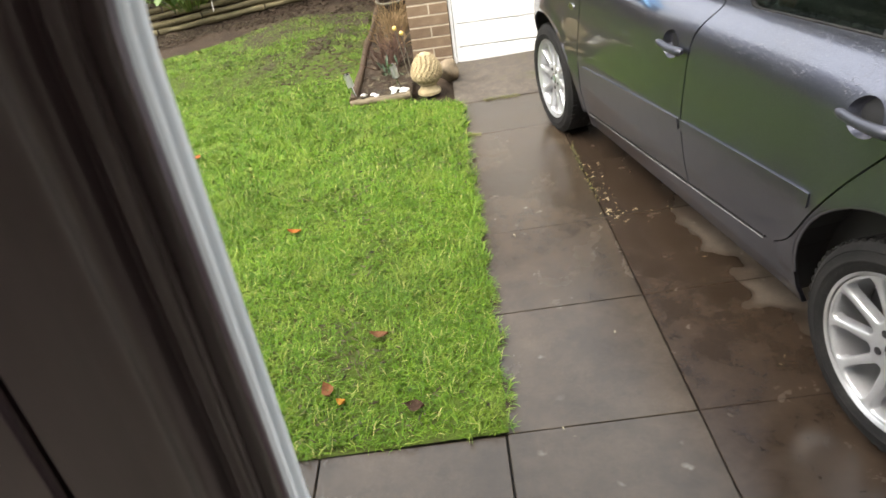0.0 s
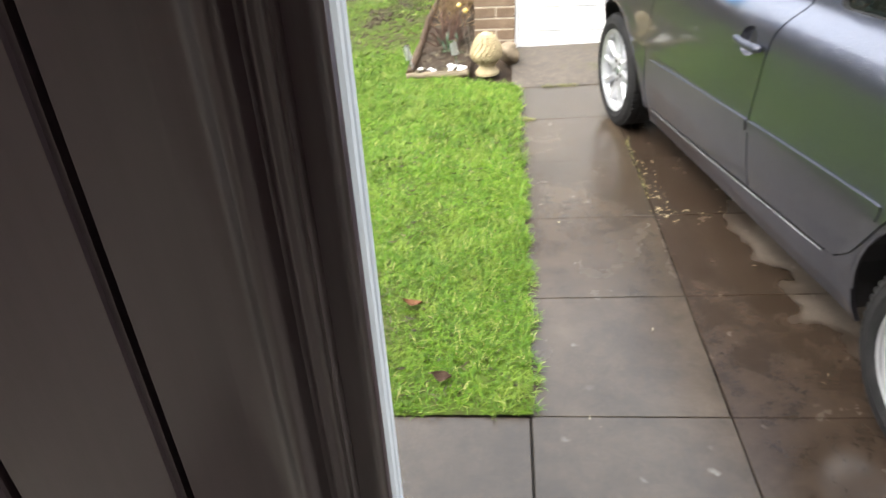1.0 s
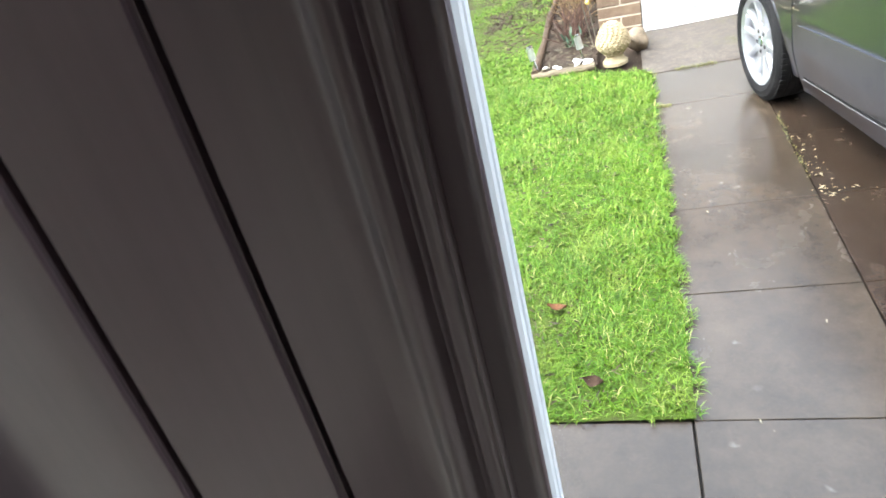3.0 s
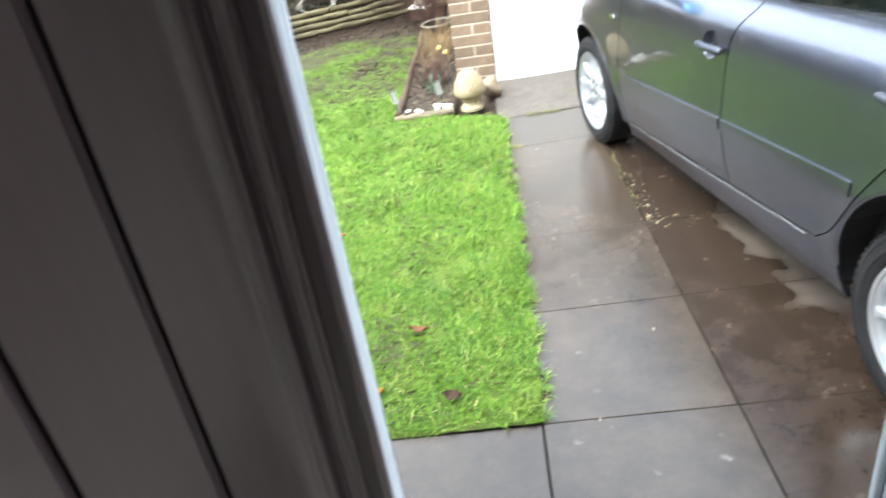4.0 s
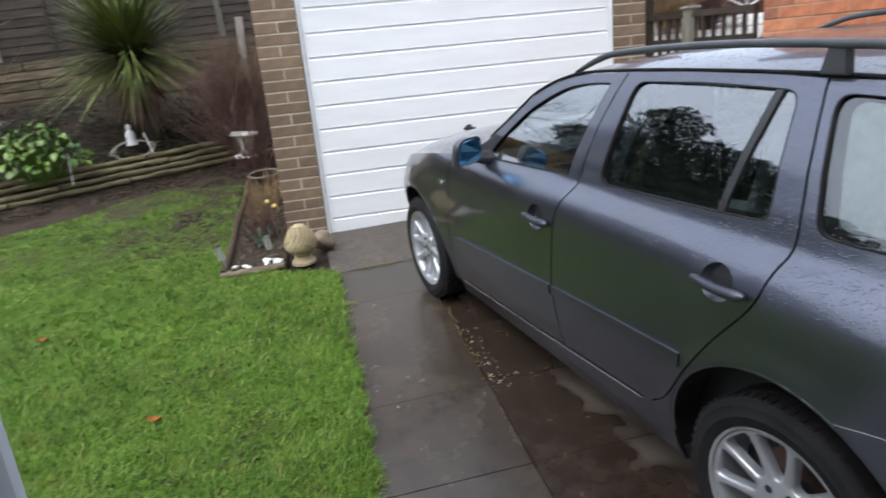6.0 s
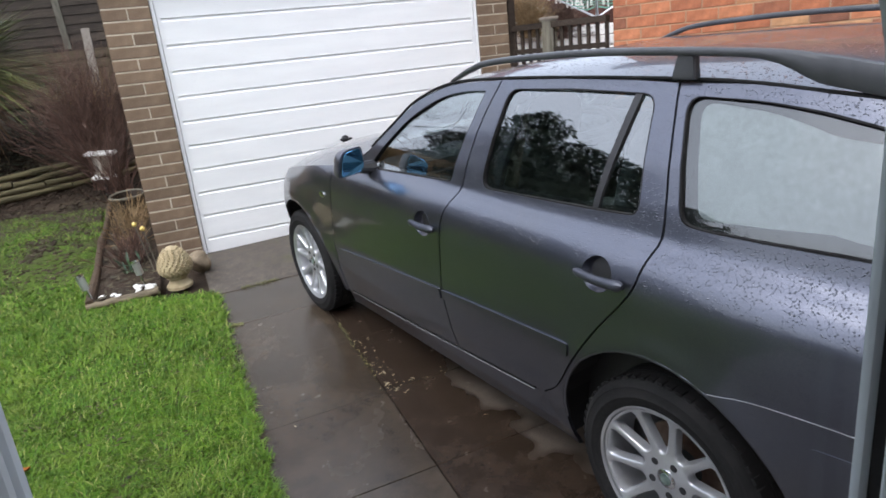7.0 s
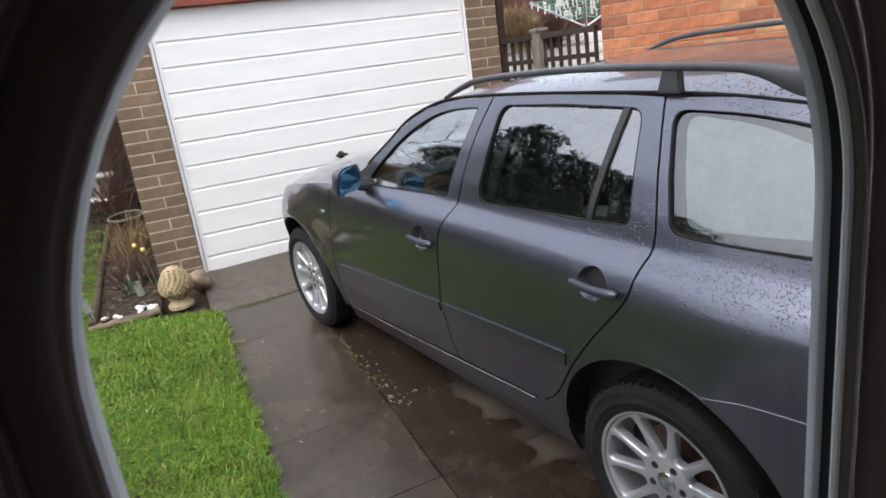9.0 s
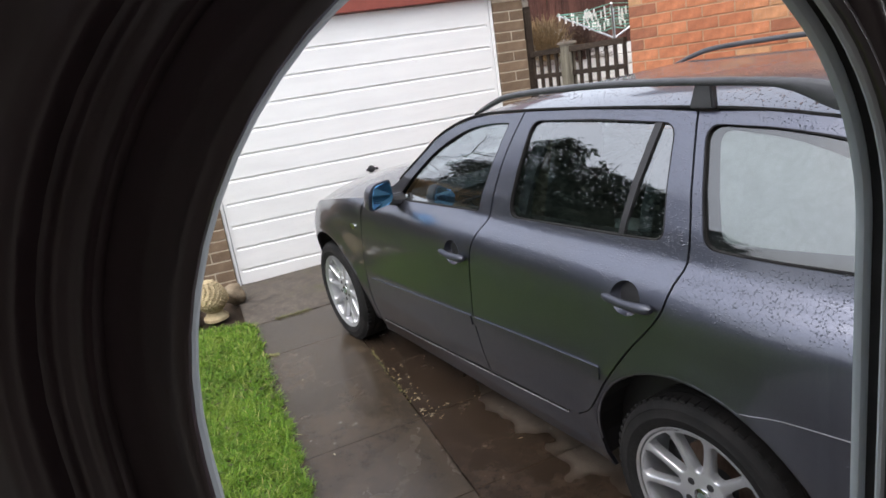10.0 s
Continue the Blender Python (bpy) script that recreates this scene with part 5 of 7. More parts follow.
make_clods()


def leaf_cards(bm, centre, count, length, width, spread, rng, up=0.3, droop=0.5):
    """Many small leaves scattered round a centre."""
    for _ in range(count):
        a, e = rng.uniform(0, 6.283), rng.uniform(-0.4, 1.2)
        p = Vector(centre) + Vector((rng.normal(0, spread[0]), rng.normal(0, spread[1]), rng.normal(0, spread[2])))
        d = Vector((math.cos(a) * math.cos(e), math.sin(a) * math.cos(e), math.sin(e) * up - droop * 0.2)).normalized()
        s = d.cross(Vector((rng.normal(0, 0.4), rng.normal(0, 0.4), 1))).normalized() * width * rng.uniform(0.6, 1.2)
        l = length * rng.uniform(0.6, 1.3)
        v = [bm.verts.new(q) for q in (p, p + d * l * 0.45 + s, p + d * l, p + d * l * 0.45 - s)]
        bm.faces.new((v[0], v[1], v[2]))
        bm.faces.new((v[0], v[2], v[3]))


def twigs(bm, base, count, height, spread, rng, thick=0.006, forks=3, arch=0.25):
    """Bare stems that rise from one foot, fork and thin out."""
    for _ in range(count):
        a, lean = rng.uniform(0, 6.283), abs(rng.normal(0, spread))
        d = Vector((math.cos(a) * math.sin(lean), math.sin(a) * math.sin(lean), math.cos(lean)))
        p = Vector(base) + Vector((rng.normal(0, 0.05), rng.normal(0, 0.05), 0))
        h = height * rng.uniform(0.6, 1.1)
        pts = [p]
        for k in range(4):
            d = (d + Vector((rng.normal(0, arch), rng.normal(0, arch), rng.normal(0, arch * 0.5))) * 0.4).normalized()
            pts.append(pts[-1] + d * h / 4)
        tube(bm, pts, [thick, thick * 0.8, thick * 0.6, thick * 0.4, thick * 0.2], 4, caps=False)
        for _ in range(forks):
            i = int(rng.integers(1, 4))
            e = (d + Vector((rng.normal(0, 0.6), rng.normal(0, 0.6), rng.normal(0, 0.4)))).normalized()
            q = pts[i]
            tube(bm, [q, q + e * h * 0.16, q + e * h * 0.30 + Vector((0, 0, 0.02))], [thick * 0.5, thick * 0.35, thick * 0.15], 3, caps=False)


# ---------------------------------------------------------------- log edging, back wall and fence
def make_logs():
    rng = np.random.default_rng(3)
    ang = math.degrees(math.atan2(LOG_D[1], LOG_D[0]))
    for row, (off, z) in enumerate(((0.0, 0.045), (0.03, 0.125), (0.15, 0.20), (0.22, 0.275))):
        s, k = -2.6, 0
        end = 3.0 if row < 2 else 2.2
        while s < end:
            l = float(rng.uniform(1.1, 1.7))
            c = LOG_A + LOG_D * (s + l / 2) + np.array([-LOG_D[1], LOG_D[0]]) * off
            o = thing("log", LEAN @ pose(c[0], c[1], z, 0, float(rng.normal(0, 0.8)), ang + float(rng.normal(0, 0.8))), "weathered round timber log edging the bank", "log", "log edging")
            pts = [(-l / 2 + l * j / 6, 0.006 * math.sin(j * 1.7 + k), 0.005 * math.sin(j * 2.3 + k)) for j in range(7)]
            part("pole", tube(bmesh.new(), pts, [0.040 + 0.004 * math.sin(j * 1.9 + k) for j in range(7)], 12), LOG_WOOD, o, smooth=True, angle=1.0)
            s += l + 0.02
            k += 1


make_logs()


def make_back_wall():
    w = tagged(thing("wall_back", LEAN @ pose(0, 0, 0), "weathered timber sleeper wall behind the planted bank", "retaining wall"), kind="structure")
    rng = np.random.default_rng(5)
    for row in range(5):
        x = -9.0 + (row % 2) * 0.6
        while x < -1.0:
            l = float(rng.uniform(1.5, 2.4))
            z = 0.92 + 0.155 * row
            y = 9.9 + 0.03 * row + float(rng.normal(0, 0.012))
            part("sleeper", boxed(x, x + l - 0.015, y, y + 0.12, z, z + 0.143, bevel=0.012), SLEEPER, w)
            x += l
    part("backing", boxed(-9.0, -0.9, 10.10, 10.16, 0.4, 1.72), DARK_TIMBER, w)
    f = tagged(thing("fence_back", LEAN @ pose(0, 0, 0), "dark overlapped board fence above the sleeper wall", "fence"), kind="structure")
    for p in range(5):
        x0 = -9.2 + 1.85 * p
        for k in range(12):
            z = 1.66 + 0.145 * k
            b = boxed(x0 + 0.05, x0 + 1.80, 10.22, 10.236, z, z + 0.165)
            bmesh.ops.rotate(b, cent=(0, 10.23, z), matrix=Matrix.Rotation(radians(-6), 3, "X"), verts=b.verts)
            part("board", b, FENCE_WOOD, f)
        part("post", boxed(x0 - 0.05, x0 + 0.05, 10.20, 10.30, 0.9, 3.45, bevel=0.006), GREY_POST, f)
        part("batten", boxed(x0 + 0.9, x0 + 0.95, 10.19, 10.215, 1.66, 3.40), FENCE_WOOD, f)


make_back_wall()


# ---------------------------------------------------------------- plants and ornaments on the bank
def make_hosta():
    rng = np.random.default_rng(8)
    o = thing("leafy_plant", LEAN @ pose(-3.98, 6.42, 0.20), "bright green broad-leaved plant beside the logs", "plant")
    bm, st = bmesh.new(), bmesh.new()
    for k in range(300):
        a, r = rng.uniform(0, 6.283), rng.uniform(0.05, 1.0) ** 0.7
        h = 0.62 * (1 - 0.75 * r * r) * rng.uniform(0.75, 1.1) + 0.08
        tip = Vector((math.cos(a) * r * 0.58, math.sin(a) * r * 0.46, h))
        if k % 2:
            tube(st, [(tip.x * 0.3, tip.y * 0.3, 0), (tip.x * 0.7, tip.y * 0.7, h * 0.7), tip], [0.006, 0.005, 0.003], 4, caps=False)
        d = Vector((math.cos(a + rng.normal(0, 0.5)), math.sin(a + rng.normal(0, 0.5)), rng.uniform(-0.75, 0.25) - 0.2 * r)).normalized()
        s = d.cross(Vector((rng.normal(0, 0.3), rng.normal(0, 0.3), 1))).normalized()
        n = s.cross(d)
        l = rng.uniform(0.07, 0.14)
        w = l * rng.uniform(0.30, 0.46)
        rows = []
        for u, v, b in ((0, 0.10, 0), (0.20, 0.78, 0.012), (0.5, 1.0, 0.016), (0.8, 0.74, 0.004), (1.0, 0.12, -0.012)):
            c = tip + d * (l * u) + n * b
            rows.append([bm.verts.new(c - s * w * v + n * 0.02 * v), bm.verts.new(c), bm.verts.new(c + s * w * v + n * 0.02 * v)])
        for p, q in zip(rows, rows[1:]):
            bm.faces.new((p[0], p[1], q[1], q[0]))
            bm.faces.new((p[1], p[2], q[2], q[1]))
    bmesh.ops.remove_doubles(bm, verts=bm.verts, dist=1e-5)
    part("leaves", bm, LEAF_GREEN, o, smooth=True, angle=1.5)
    part("stems", st, LEAF_GREEN, o)


def make_palm():
    rng = np.random.default_rng(9)
    o = thing("spiky_palm", LEAN @ pose(-2.88, 7.75, 0.42), "spiky green palm with a skirt of dead brown leaves", "palm")
    part("trunk", tube(bmesh.new(), [(0, 0, -0.2), (0.01, 0, 0.5), (0, 0.02, 1.22)], [0.13, 0.11, 0.10], 12), BARK, o)
    for name, count, mat_, lo, hi, ln in (("crown", 1700, LEAF_PALM, -0.30, 1.25, (0.95, 1.6)), ("dead_skirt", 420, LEAF_DEAD, -1.30, 0.05, (0.40, 0.82))):
        bm = bmesh.new()
        for _ in range(count):
            a, e = rng.uniform(0, 6.283), rng.uniform(lo, hi)
            l = rng.uniform(*ln)
            d = Vector((math.cos(a) * math.cos(e), math.sin(a) * math.cos(e), math.sin(e)))
            side = Vector((-math.sin(a), math.cos(a), 0))
            p0 = Vector((0, 0, rng.uniform(1.05, 1.3) if hi > 0.5 else rng.uniform(0.85, 1.12))) + d * 0.06
            rows = []
            for u in (0, 0.3, 0.65, 1.0):
                c = p0 + d * (l * u) + Vector((0, 0, -0.25 * l * u * u * (0.8 if hi > 0.5 else 1.0)))
                w = 0.016 * (1 - u) ** 0.6 * (0.6 if u == 0 else 1)
                rows.append([bm.verts.new(c - side * w), bm.verts.new(c + side * w)])
            for p, q in zip(rows, rows[1:]):
                bm.faces.new((p[0], p[1], q[1], q[0]))
        part(name, bm, mat_, o)


def make_ornaments():
    # seated figure, a plain pale shape
    o = thing("statue", LEAN @ pose(-3.05, 7.25, 0.42) @ Matrix.Scale(0.85, 4), "small pale stone garden statue under the palm", "statue")
    bm = lathe(bmesh.new(), [(0.085, 0.0), (0.09, 0.02), (0.075, 0.05), (0.065, 0.12), (0.07, 0.18), (0.05, 0.23), (0.03, 0.25), (0.042, 0.285), (0.03, 0.33), (0.0, 0.345)], 16)
    o2 = part("figure", bm, WHITE_STONE, o, smooth=True, angle=1.0)
    h = thing("garden_hose", LEAN @ pose(-3.03, 7.12, 0.36), "coiled pale grey garden hose on the soil", "hose")
    bm = bmesh.new()
    for k in range(3):
        r = 0.24 + 0.03 * k
        tube(bm, [(r * math.cos(radians(a)), 0.6 * r * math.sin(radians(a)), 0.012 + 0.01 * math.sin(radians(a * 3 + 60 * k)) - 0.10 * math.sin(radians(a)) * -1) for a in range(0, 361, 15)], 0.008, 6, caps=False)
    part("coil", bm, PALE_STONE, h, smooth=True)
    p = thing("stone_post", LEAN @ pose(-5.28, 8.6, 0.84), "pale square stone post standing on the bank", "post")
    part("shaft", boxed(-0.11, 0.11, -0.09, 0.09, -0.1, 0.42, bevel=0.015), PALE_STONE, p)
    part("base", boxed(-0.20, 0.20, -0.14, 0.14, -0.06, 0.02, bevel=0.015), PALE_STONE, p)
    m = thing("stone_mushroom", LEAN @ pose(-5.0, 6.62, 0.30), "pale stone mushroom ornament by the logs", "ornament")
    part("stem", lathe(bmesh.new(), [(0.095, 0.0), (0.085, 0.10), (0.07, 0.22), (0.075, 0.25)], 16), PALE_STONE, m, smooth=True)
    part("cap", lathe(bmesh.new(), [(0.05, 0.22), (0.12, 0.245), (0.115, 0.275), (0.07, 0.32), (0.0, 0.34)], 16), PALE_STONE, m, smooth=True)
    # ivy-grown post and a pale post near the fence
    for x, y, z, hgt, name, lab in ((-6.15, 9.0, 0.8, 1.9, "ivy_post", "pale post grown over with ivy"), (-1.52, 9.55, 0.75, 1.25, "pale_post", "pale timber post by the fence")):
        v = thing(name, LEAN @ pose(x, y, z, 0, 4, 0), lab, "post")
        part("shaft", boxed(-0.06, 0.06, -0.05, 0.05, -0.1, hgt, bevel=0.008), PALE_STONE if name == "pale_post" else GREY_POST, v)
        if name == "ivy_post":
            b = bmesh.new()
            rng = np.random.default_rng(2)
            for k in range(12):
                leaf_cards(b, (0, -0.05, 0.3 + 0.14 * k), 14, 0.09, 0.035, (0.10, 0.05, 0.08), rng)
            part("ivy", b, LEAF_GREEN, v)
    # short marker stakes
    for x, y, z, t in ((-3.62, 6.30, 0.25, 6), (-2.75, 7.0, 0.30, -12), (-5.05, 8.2, 0.75, 14)):
        s = thing("marker_stake", LEAN @ pose(x, y, z, 0, t, 0), "thin white plastic plant stake in the soil", "stake", "plant stakes")
        part("stick", tube(bmesh.new(), [(0, 0, -0.1), (0, 0, 0.30)], 0.008, 8), WHITE_STONE, s)


def make_shrubs():
    rng = np.random.default_rng(21)
    o = thing("dry_shrub", LEAN @ pose(-5.95, 7.25, 0.45), "dry tan shrub with fine brown stems", "shrub")
    b = bmesh.new()
    twigs(b, (0, 0, -0.1), 330, 2.4, 0.30, rng, 0.008, 7, 0.3)
    part("stems", b, TWIG_TAN, o)
    b = bmesh.new()
    for k in range(170):
        leaf_cards(b, (rng.normal(0.05, 0.55), rng.normal(0, 0.35), rng.uniform(0.6, 2.4)), 24, 0.10, 0.012, (0.12, 0.12, 0.14), rng, up=-0.8)
    part("dry_leaves", b, SHRUB_DRY, o)
    o = thing("red_twig_shrub", LEAN @ pose(-1.50, 6.55, 0.05), "dark red bare-twigged shrub behind the border", "shrub")
    b = bmesh.new()
    twigs(b, (0, 0, -0.05), 230, 1.75, 0.42, rng, 0.005, 9, 0.4)
    part("stems", b, TWIG_RED, o)
    o = thing("dry_grass_clump", LEAN @ pose(-1.55, 8.4, 0.45), "dry tan ornamental grass by the fence", "shrub")
    b = bmesh.new()
    twigs(b, (0, 0, -0.05), 170, 1.0, 0.45, rng, 0.005, 5, 0.35)
    part("stems", b, TWIG_TAN, o)
    # low withered growth over the bank
    o = thing("withered_bedding", LEAN @ pose(0, 0, 0), "low withered brown bedding plants on the bank", "plants", kind="stuff")
    b, c = bmesh.new(), bmesh.new()
    for _ in range(620):
        s, d = rng.uniform(-1.5, 3.4), rng.uniform(0.35, 3.3)
        q = LOG_A + LOG_D * s + np.array([-LOG_D[1], LOG_D[0]]) * d
        z = float(garden_height(np.float64(q[0]), np.float64(q[1])))
        leaf_cards(b if rng.random() < 0.6 else c, (q[0], q[1], z), 26, 0.07, 0.012, (0.16, 0.14, 0.035), rng)
    part("brown_growth", b, mat_thatch, o)
    part("green_growth", c, CONIFER, o)


make_hosta()
make_palm()
make_ornaments()
make_shrubs()


# ---------------------------------------------------------------- the border beside the garage
def make_border():
    o = thing("garden_border", LEAN @ pose(0, 0, 0), "timber-edged border of soil beside the garage", "flower bed")
    part("left_board", tube(bmesh.new(), [(-1.405 + 0.006 * math.sin(k * 1.3), 2.12 + 0.4 * k, 0.045 + 0.008 * math.sin(k * 2.1)) for k in range(9)], [0.030 + 0.004 * math.sin(k * 1.9) for k in range(9)], 10), OLD_BROWN, o, smooth=True)
    part("front_board", tube(bmesh.new(), [(-1.43 + 0.052 * k, 2.125 + 0.005 * math.sin(k * 1.7), 0.024 + 0.004 * math.sin(k * 2.3)) for k in range(10)], [0.027 + 0.004 * math.sin(k * 2.9) for k in range(10)], 10), OLD_TIMBER, o, smooth=True)
    xs, ys = np.linspace(-1.39, -0.95, 9), np.linspace(2.14, 5.6, 50)
    X, Y = np.meshgrid(xs, ys)
    Z = 0.03 + 0.02 * np.array([[noise.noise((x * 9, y * 9, 2)) for x in xs] for y in ys])
    i = np.arange(X.size).reshape(X.shape)
    f = np.stack([i[:-1, :-1], i[:-1, 1:], i[1:, 1:], i[1:, :-1]], -1).reshape(-1, 4)
    raw("soil", np.stack([X, Y, Z], -1).reshape(-1, 3), f, SOIL, o, True)
    rng = np.random.default_rng(31)
    for k in range(14):
        x, y, r = rng.uniform(-1.34, -0.99), rng.uniform(2.17, 2.29), rng.uniform(0.012, 0.026)
        p = thing("pebble", LEAN @ pose(x, y, 0.035 + r * 0.4, 0, 0, rng.uniform(0, 360)), "white pebble at the front of the border", "pebble", "white pebbles")
        b = bmesh.new()
        bmesh.ops.create_icosphere(b, subdivisions=2, radius=r)
        for v in b.verts:
            v.co *= 1 + 0.22 * noise.noise(v.co * 30 + Vector((k, 0, 0)))
            v.co.z *= 0.62
            v.co.x *= 1.3
        part("stone", b, WHITE_STONE, p, smooth=True, angle=2)
    for k, (x, y, hgt, n, sp, m, lab) in enumerate(((-1.15, 3.5, 0.33, 70, 0.6, TWIG_TAN, "dry straw-coloured plant stalks in the border"), (-1.12, 4.05, 0.36, 60, 0.5, TWIG_TAN, "dry straw-coloured plant stalks in the border"),
                                        (-1.15, 2.9, 0.35, 70, 0.7, TWIG_RED, "withered dark plant in the border"), (-1.25, 5.3, 0.9, 60, 0.3, TWIG_RED, "withered dark plant in the border"))):
        s = thing("dead_plant", LEAN @ pose(x, y, 0.03), lab, "plant", "withered border plants")
        b = bmesh.new()
        twigs(b, (0, 0, -0.02), n, hgt, sp, rng, 0.005, 3, 0.3)
        part("stalks", b, m, s)
    lit = bmesh.new()
    for _ in range(260):
        leaf_cards(lit, (rng.uniform(-1.36, -0.98), rng.uniform(2.18, 4.3), 0.045), 2, 0.055, 0.008, (0.02, 0.02, 0.008), rng, up=0.3)
    part("dead_leaves", lit, mat_thatch, o)
    g = thing("small_plant", LEAN @ pose(-1.13, 2.62, 0.03), "small blue-green leafy plant in the border", "plant")
    b = bmesh.new()
    leaf_cards(b, (0, 0, 0.04), 24, 0.10, 0.010, (0.04, 0.04, 0.02), rng, up=1.2, droop=0.0)
    part("leaves", b, mat_leaf("blue_green_leaf", (0.03, 0.07, 0.04), (0.10, 0.16, 0.08)), g)
    # two small solar lights on leaning stakes
    for x, y, tx, ty in ((-1.375, 2.16, -9, -12), (-1.04, 2.22, -6, -8)):
        s = thing("solar_light", LEAN @ pose(x, y, 0.0, tx, ty, 0), "clear tubed solar light on a leaning stake", "garden light", "solar lights")
        part("stake", tube(bmesh.new(), [(0, 0, 0.0), (0, 0, 0.17)], 0.008, 8), CHROME, s)
        part("tube", tube(bmesh.new(), [(0, 0, 0.14), (0, 0, 0.235)], 0.026, 14), mat_tube, s, "clear plastic tube", True)
        part("lid", lathe(bmesh.new(), [(0.030, 0.235), (0.030, 0.25), (0.0, 0.254)], 14), CHROME, s)
    # two yellow balls on thin sticks
    for x, y, hgt, dx in ((-0.99, 2.62, 0.38, -0.04), (-0.955, 2.58, 0.345, 0.0)):
        s = thing("ball_stake", LEAN @ pose(x, y, 0.03, 0, -5, 0), "yellow ball on a thin garden stick", "ornament", "yellow balls")
        part("stick", tube(bmesh.new(), [(0, 0, 0), (dx * 0.3, 0, hgt)], 0.004, 6), GREY_POST, s)
        b = bmesh.new()
        bmesh.ops.create_uvsphere(b, u_segments=14, v_segments=10, radius=0.018)
        bmesh.ops.translate(b, vec=(dx * 0.3, 0, hgt), verts=b.verts)
        part("ball", b, mat_yellow, s, "glossy yellow ball", True, 2)
    h = thing("planter", LEAN @ pose(-1.165, 4.6, 0.25, 3, 0, 0), "dark round planter with a pale rim in the border", "planter")
    part("ring", tube(bmesh.new(), [(0.168 * math.cos(radians(a)), 0.168 * math.sin(radians(a)), 0) for a in range(0, 361, 12)], 0.012, 8, caps=False), GREY_POST, h, smooth=True)
    part("barrel", lathe(bmesh.new(), [(0.13, -0.25), (0.145, -0.1), (0.16, 0.0), (0.15, 0.0), (0.14, -0.05), (0.0, -0.06)], 24), DARK_TIMBER, h, "dark barrel", True)
    l = thing("white_lantern", LEAN @ pose(-1.47, 6.05, 0.0, 0, 6, -8), "white garden lantern among dark twigs", "lantern")
    part("post", tube(bmesh.new(), [(0, 0, -0.02), (0, 0, 0.24)], 0.02, 8), BLACK_PLASTIC, l)
    part("base", boxed(-0.135, 0.135, -0.10, 0.10, 0.215, 0.245, bevel=0.008), WHITE_STONE, l)
    bm = bmesh.new()
    lathe(bm, [(0.075, 0.245), (0.085, 0.29), (0.115, 0.49), (0.105, 0.50)], 4)
    part("body", bm, PALE_STONE, l, "weathered pale lantern body")
    part("top", boxed(-0.165, 0.165, -0.11, 0.11, 0.50, 0.532, bevel=0.010), WHITE_STONE, l)


mat_tube = mat_pane("clear_plastic", (0.85, 0.86, 0.85), 0.45, drops=False, rough=0.45)
mat_yellow = mat_mottled("yellow_ball", (0.62, 0.44, 0.10), (0.74, 0.58, 0.20), 20, 90, 0.25, 0.05, 0.001, spread=0)
make_border()


def make_cone():
    o = thing("cone_ornament", LEAN @ pose(-0.822, 2.18, 0.0) @ Matrix.Scale(0.86, 4), "cast stone pine cone on a flared foot", "ornament")
    part("foot", lathe(bmesh.new(), [(0.104, 0.0), (0.104, 0.024), (0.090, 0.036), (0.074, 0.056), (0.070, 0.078), (0.088, 0.092), (0.088, 0.104), (0.07, 0.11)], 28), STONE, o, smooth=True)
    prof = [(0.07, 0.10), (0.108, 0.122), (0.130, 0.155), (0.132, 0.190), (0.120, 0.236), (0.096, 0.284), (0.064, 0.326), (0.028, 0.354), (0.0, 0.363)]
    body = part("cone", lathe(bmesh.new(), prof, 32), STONE, o, smooth=True)
    zs = [p[1] for p in prof]
    rs = [p[0] for p in prof]
    b = bmesh.new()
    for row in range(13):
        z = 0.116 + 0.0183 * row
        r = float(np.interp(z, zs, rs))
        n = max(6, int(19 * (r / 0.13) ** 0.8))
        for k in range(n):
            a = 6.2832 * (k + 0.5 * (row % 2)) / n
            s = 0.45 * 6.2832 * r / n
            t = bmesh.ops.create_icosphere(b, subdivisions=1, radius=1.0)
            bmesh.ops.transform(b, matrix=Matrix.Translation((r * math.cos(a), r * math.sin(a), z)) @ Matrix.Rotation(a, 4, "Z") @ Matrix.Rotation(radians(-35), 4, "Y") @ Matrix.Diagonal((0.016, s * 0.78, 0.0085, 1)), verts=t["verts"])
    part("scales", b, STONE, body)
    q = thing("ornament_stone", LEAN @ pose(-0.655, 2.42, 0.0, 0, 0, 20), "small brown rounded garden stone by the garage", "stone")
    b = bmesh.new()
    bmesh.ops.create_icosphere(b, subdivisions=3, radius=0.10)
    for v in b.verts:
        v.co *= 1 + 0.25 * noise.noise(v.co * 14)
        v.co.z = v.co.z * 0.85 + 0.075
        v.co.x *= 0.8
    part("stone", b, mat_brownstone, q, smooth=True, angle=2)


mat_brownstone = mat_mottled("brown_stone", (0.10, 0.075, 0.05), (0.26, 0.20, 0.13), 14, 90, 0.8, 0.7, 0.006, spread=0)
make_cone()

# ---------------------------------------------------------------- beyond the garage: trellis fence, garden and red brick wall
FA, FB, FP = Vector((2.37, 2.80, 0)), Vector((2.77, 1.87, 0)), Vector((2.526, 2.41, 0))


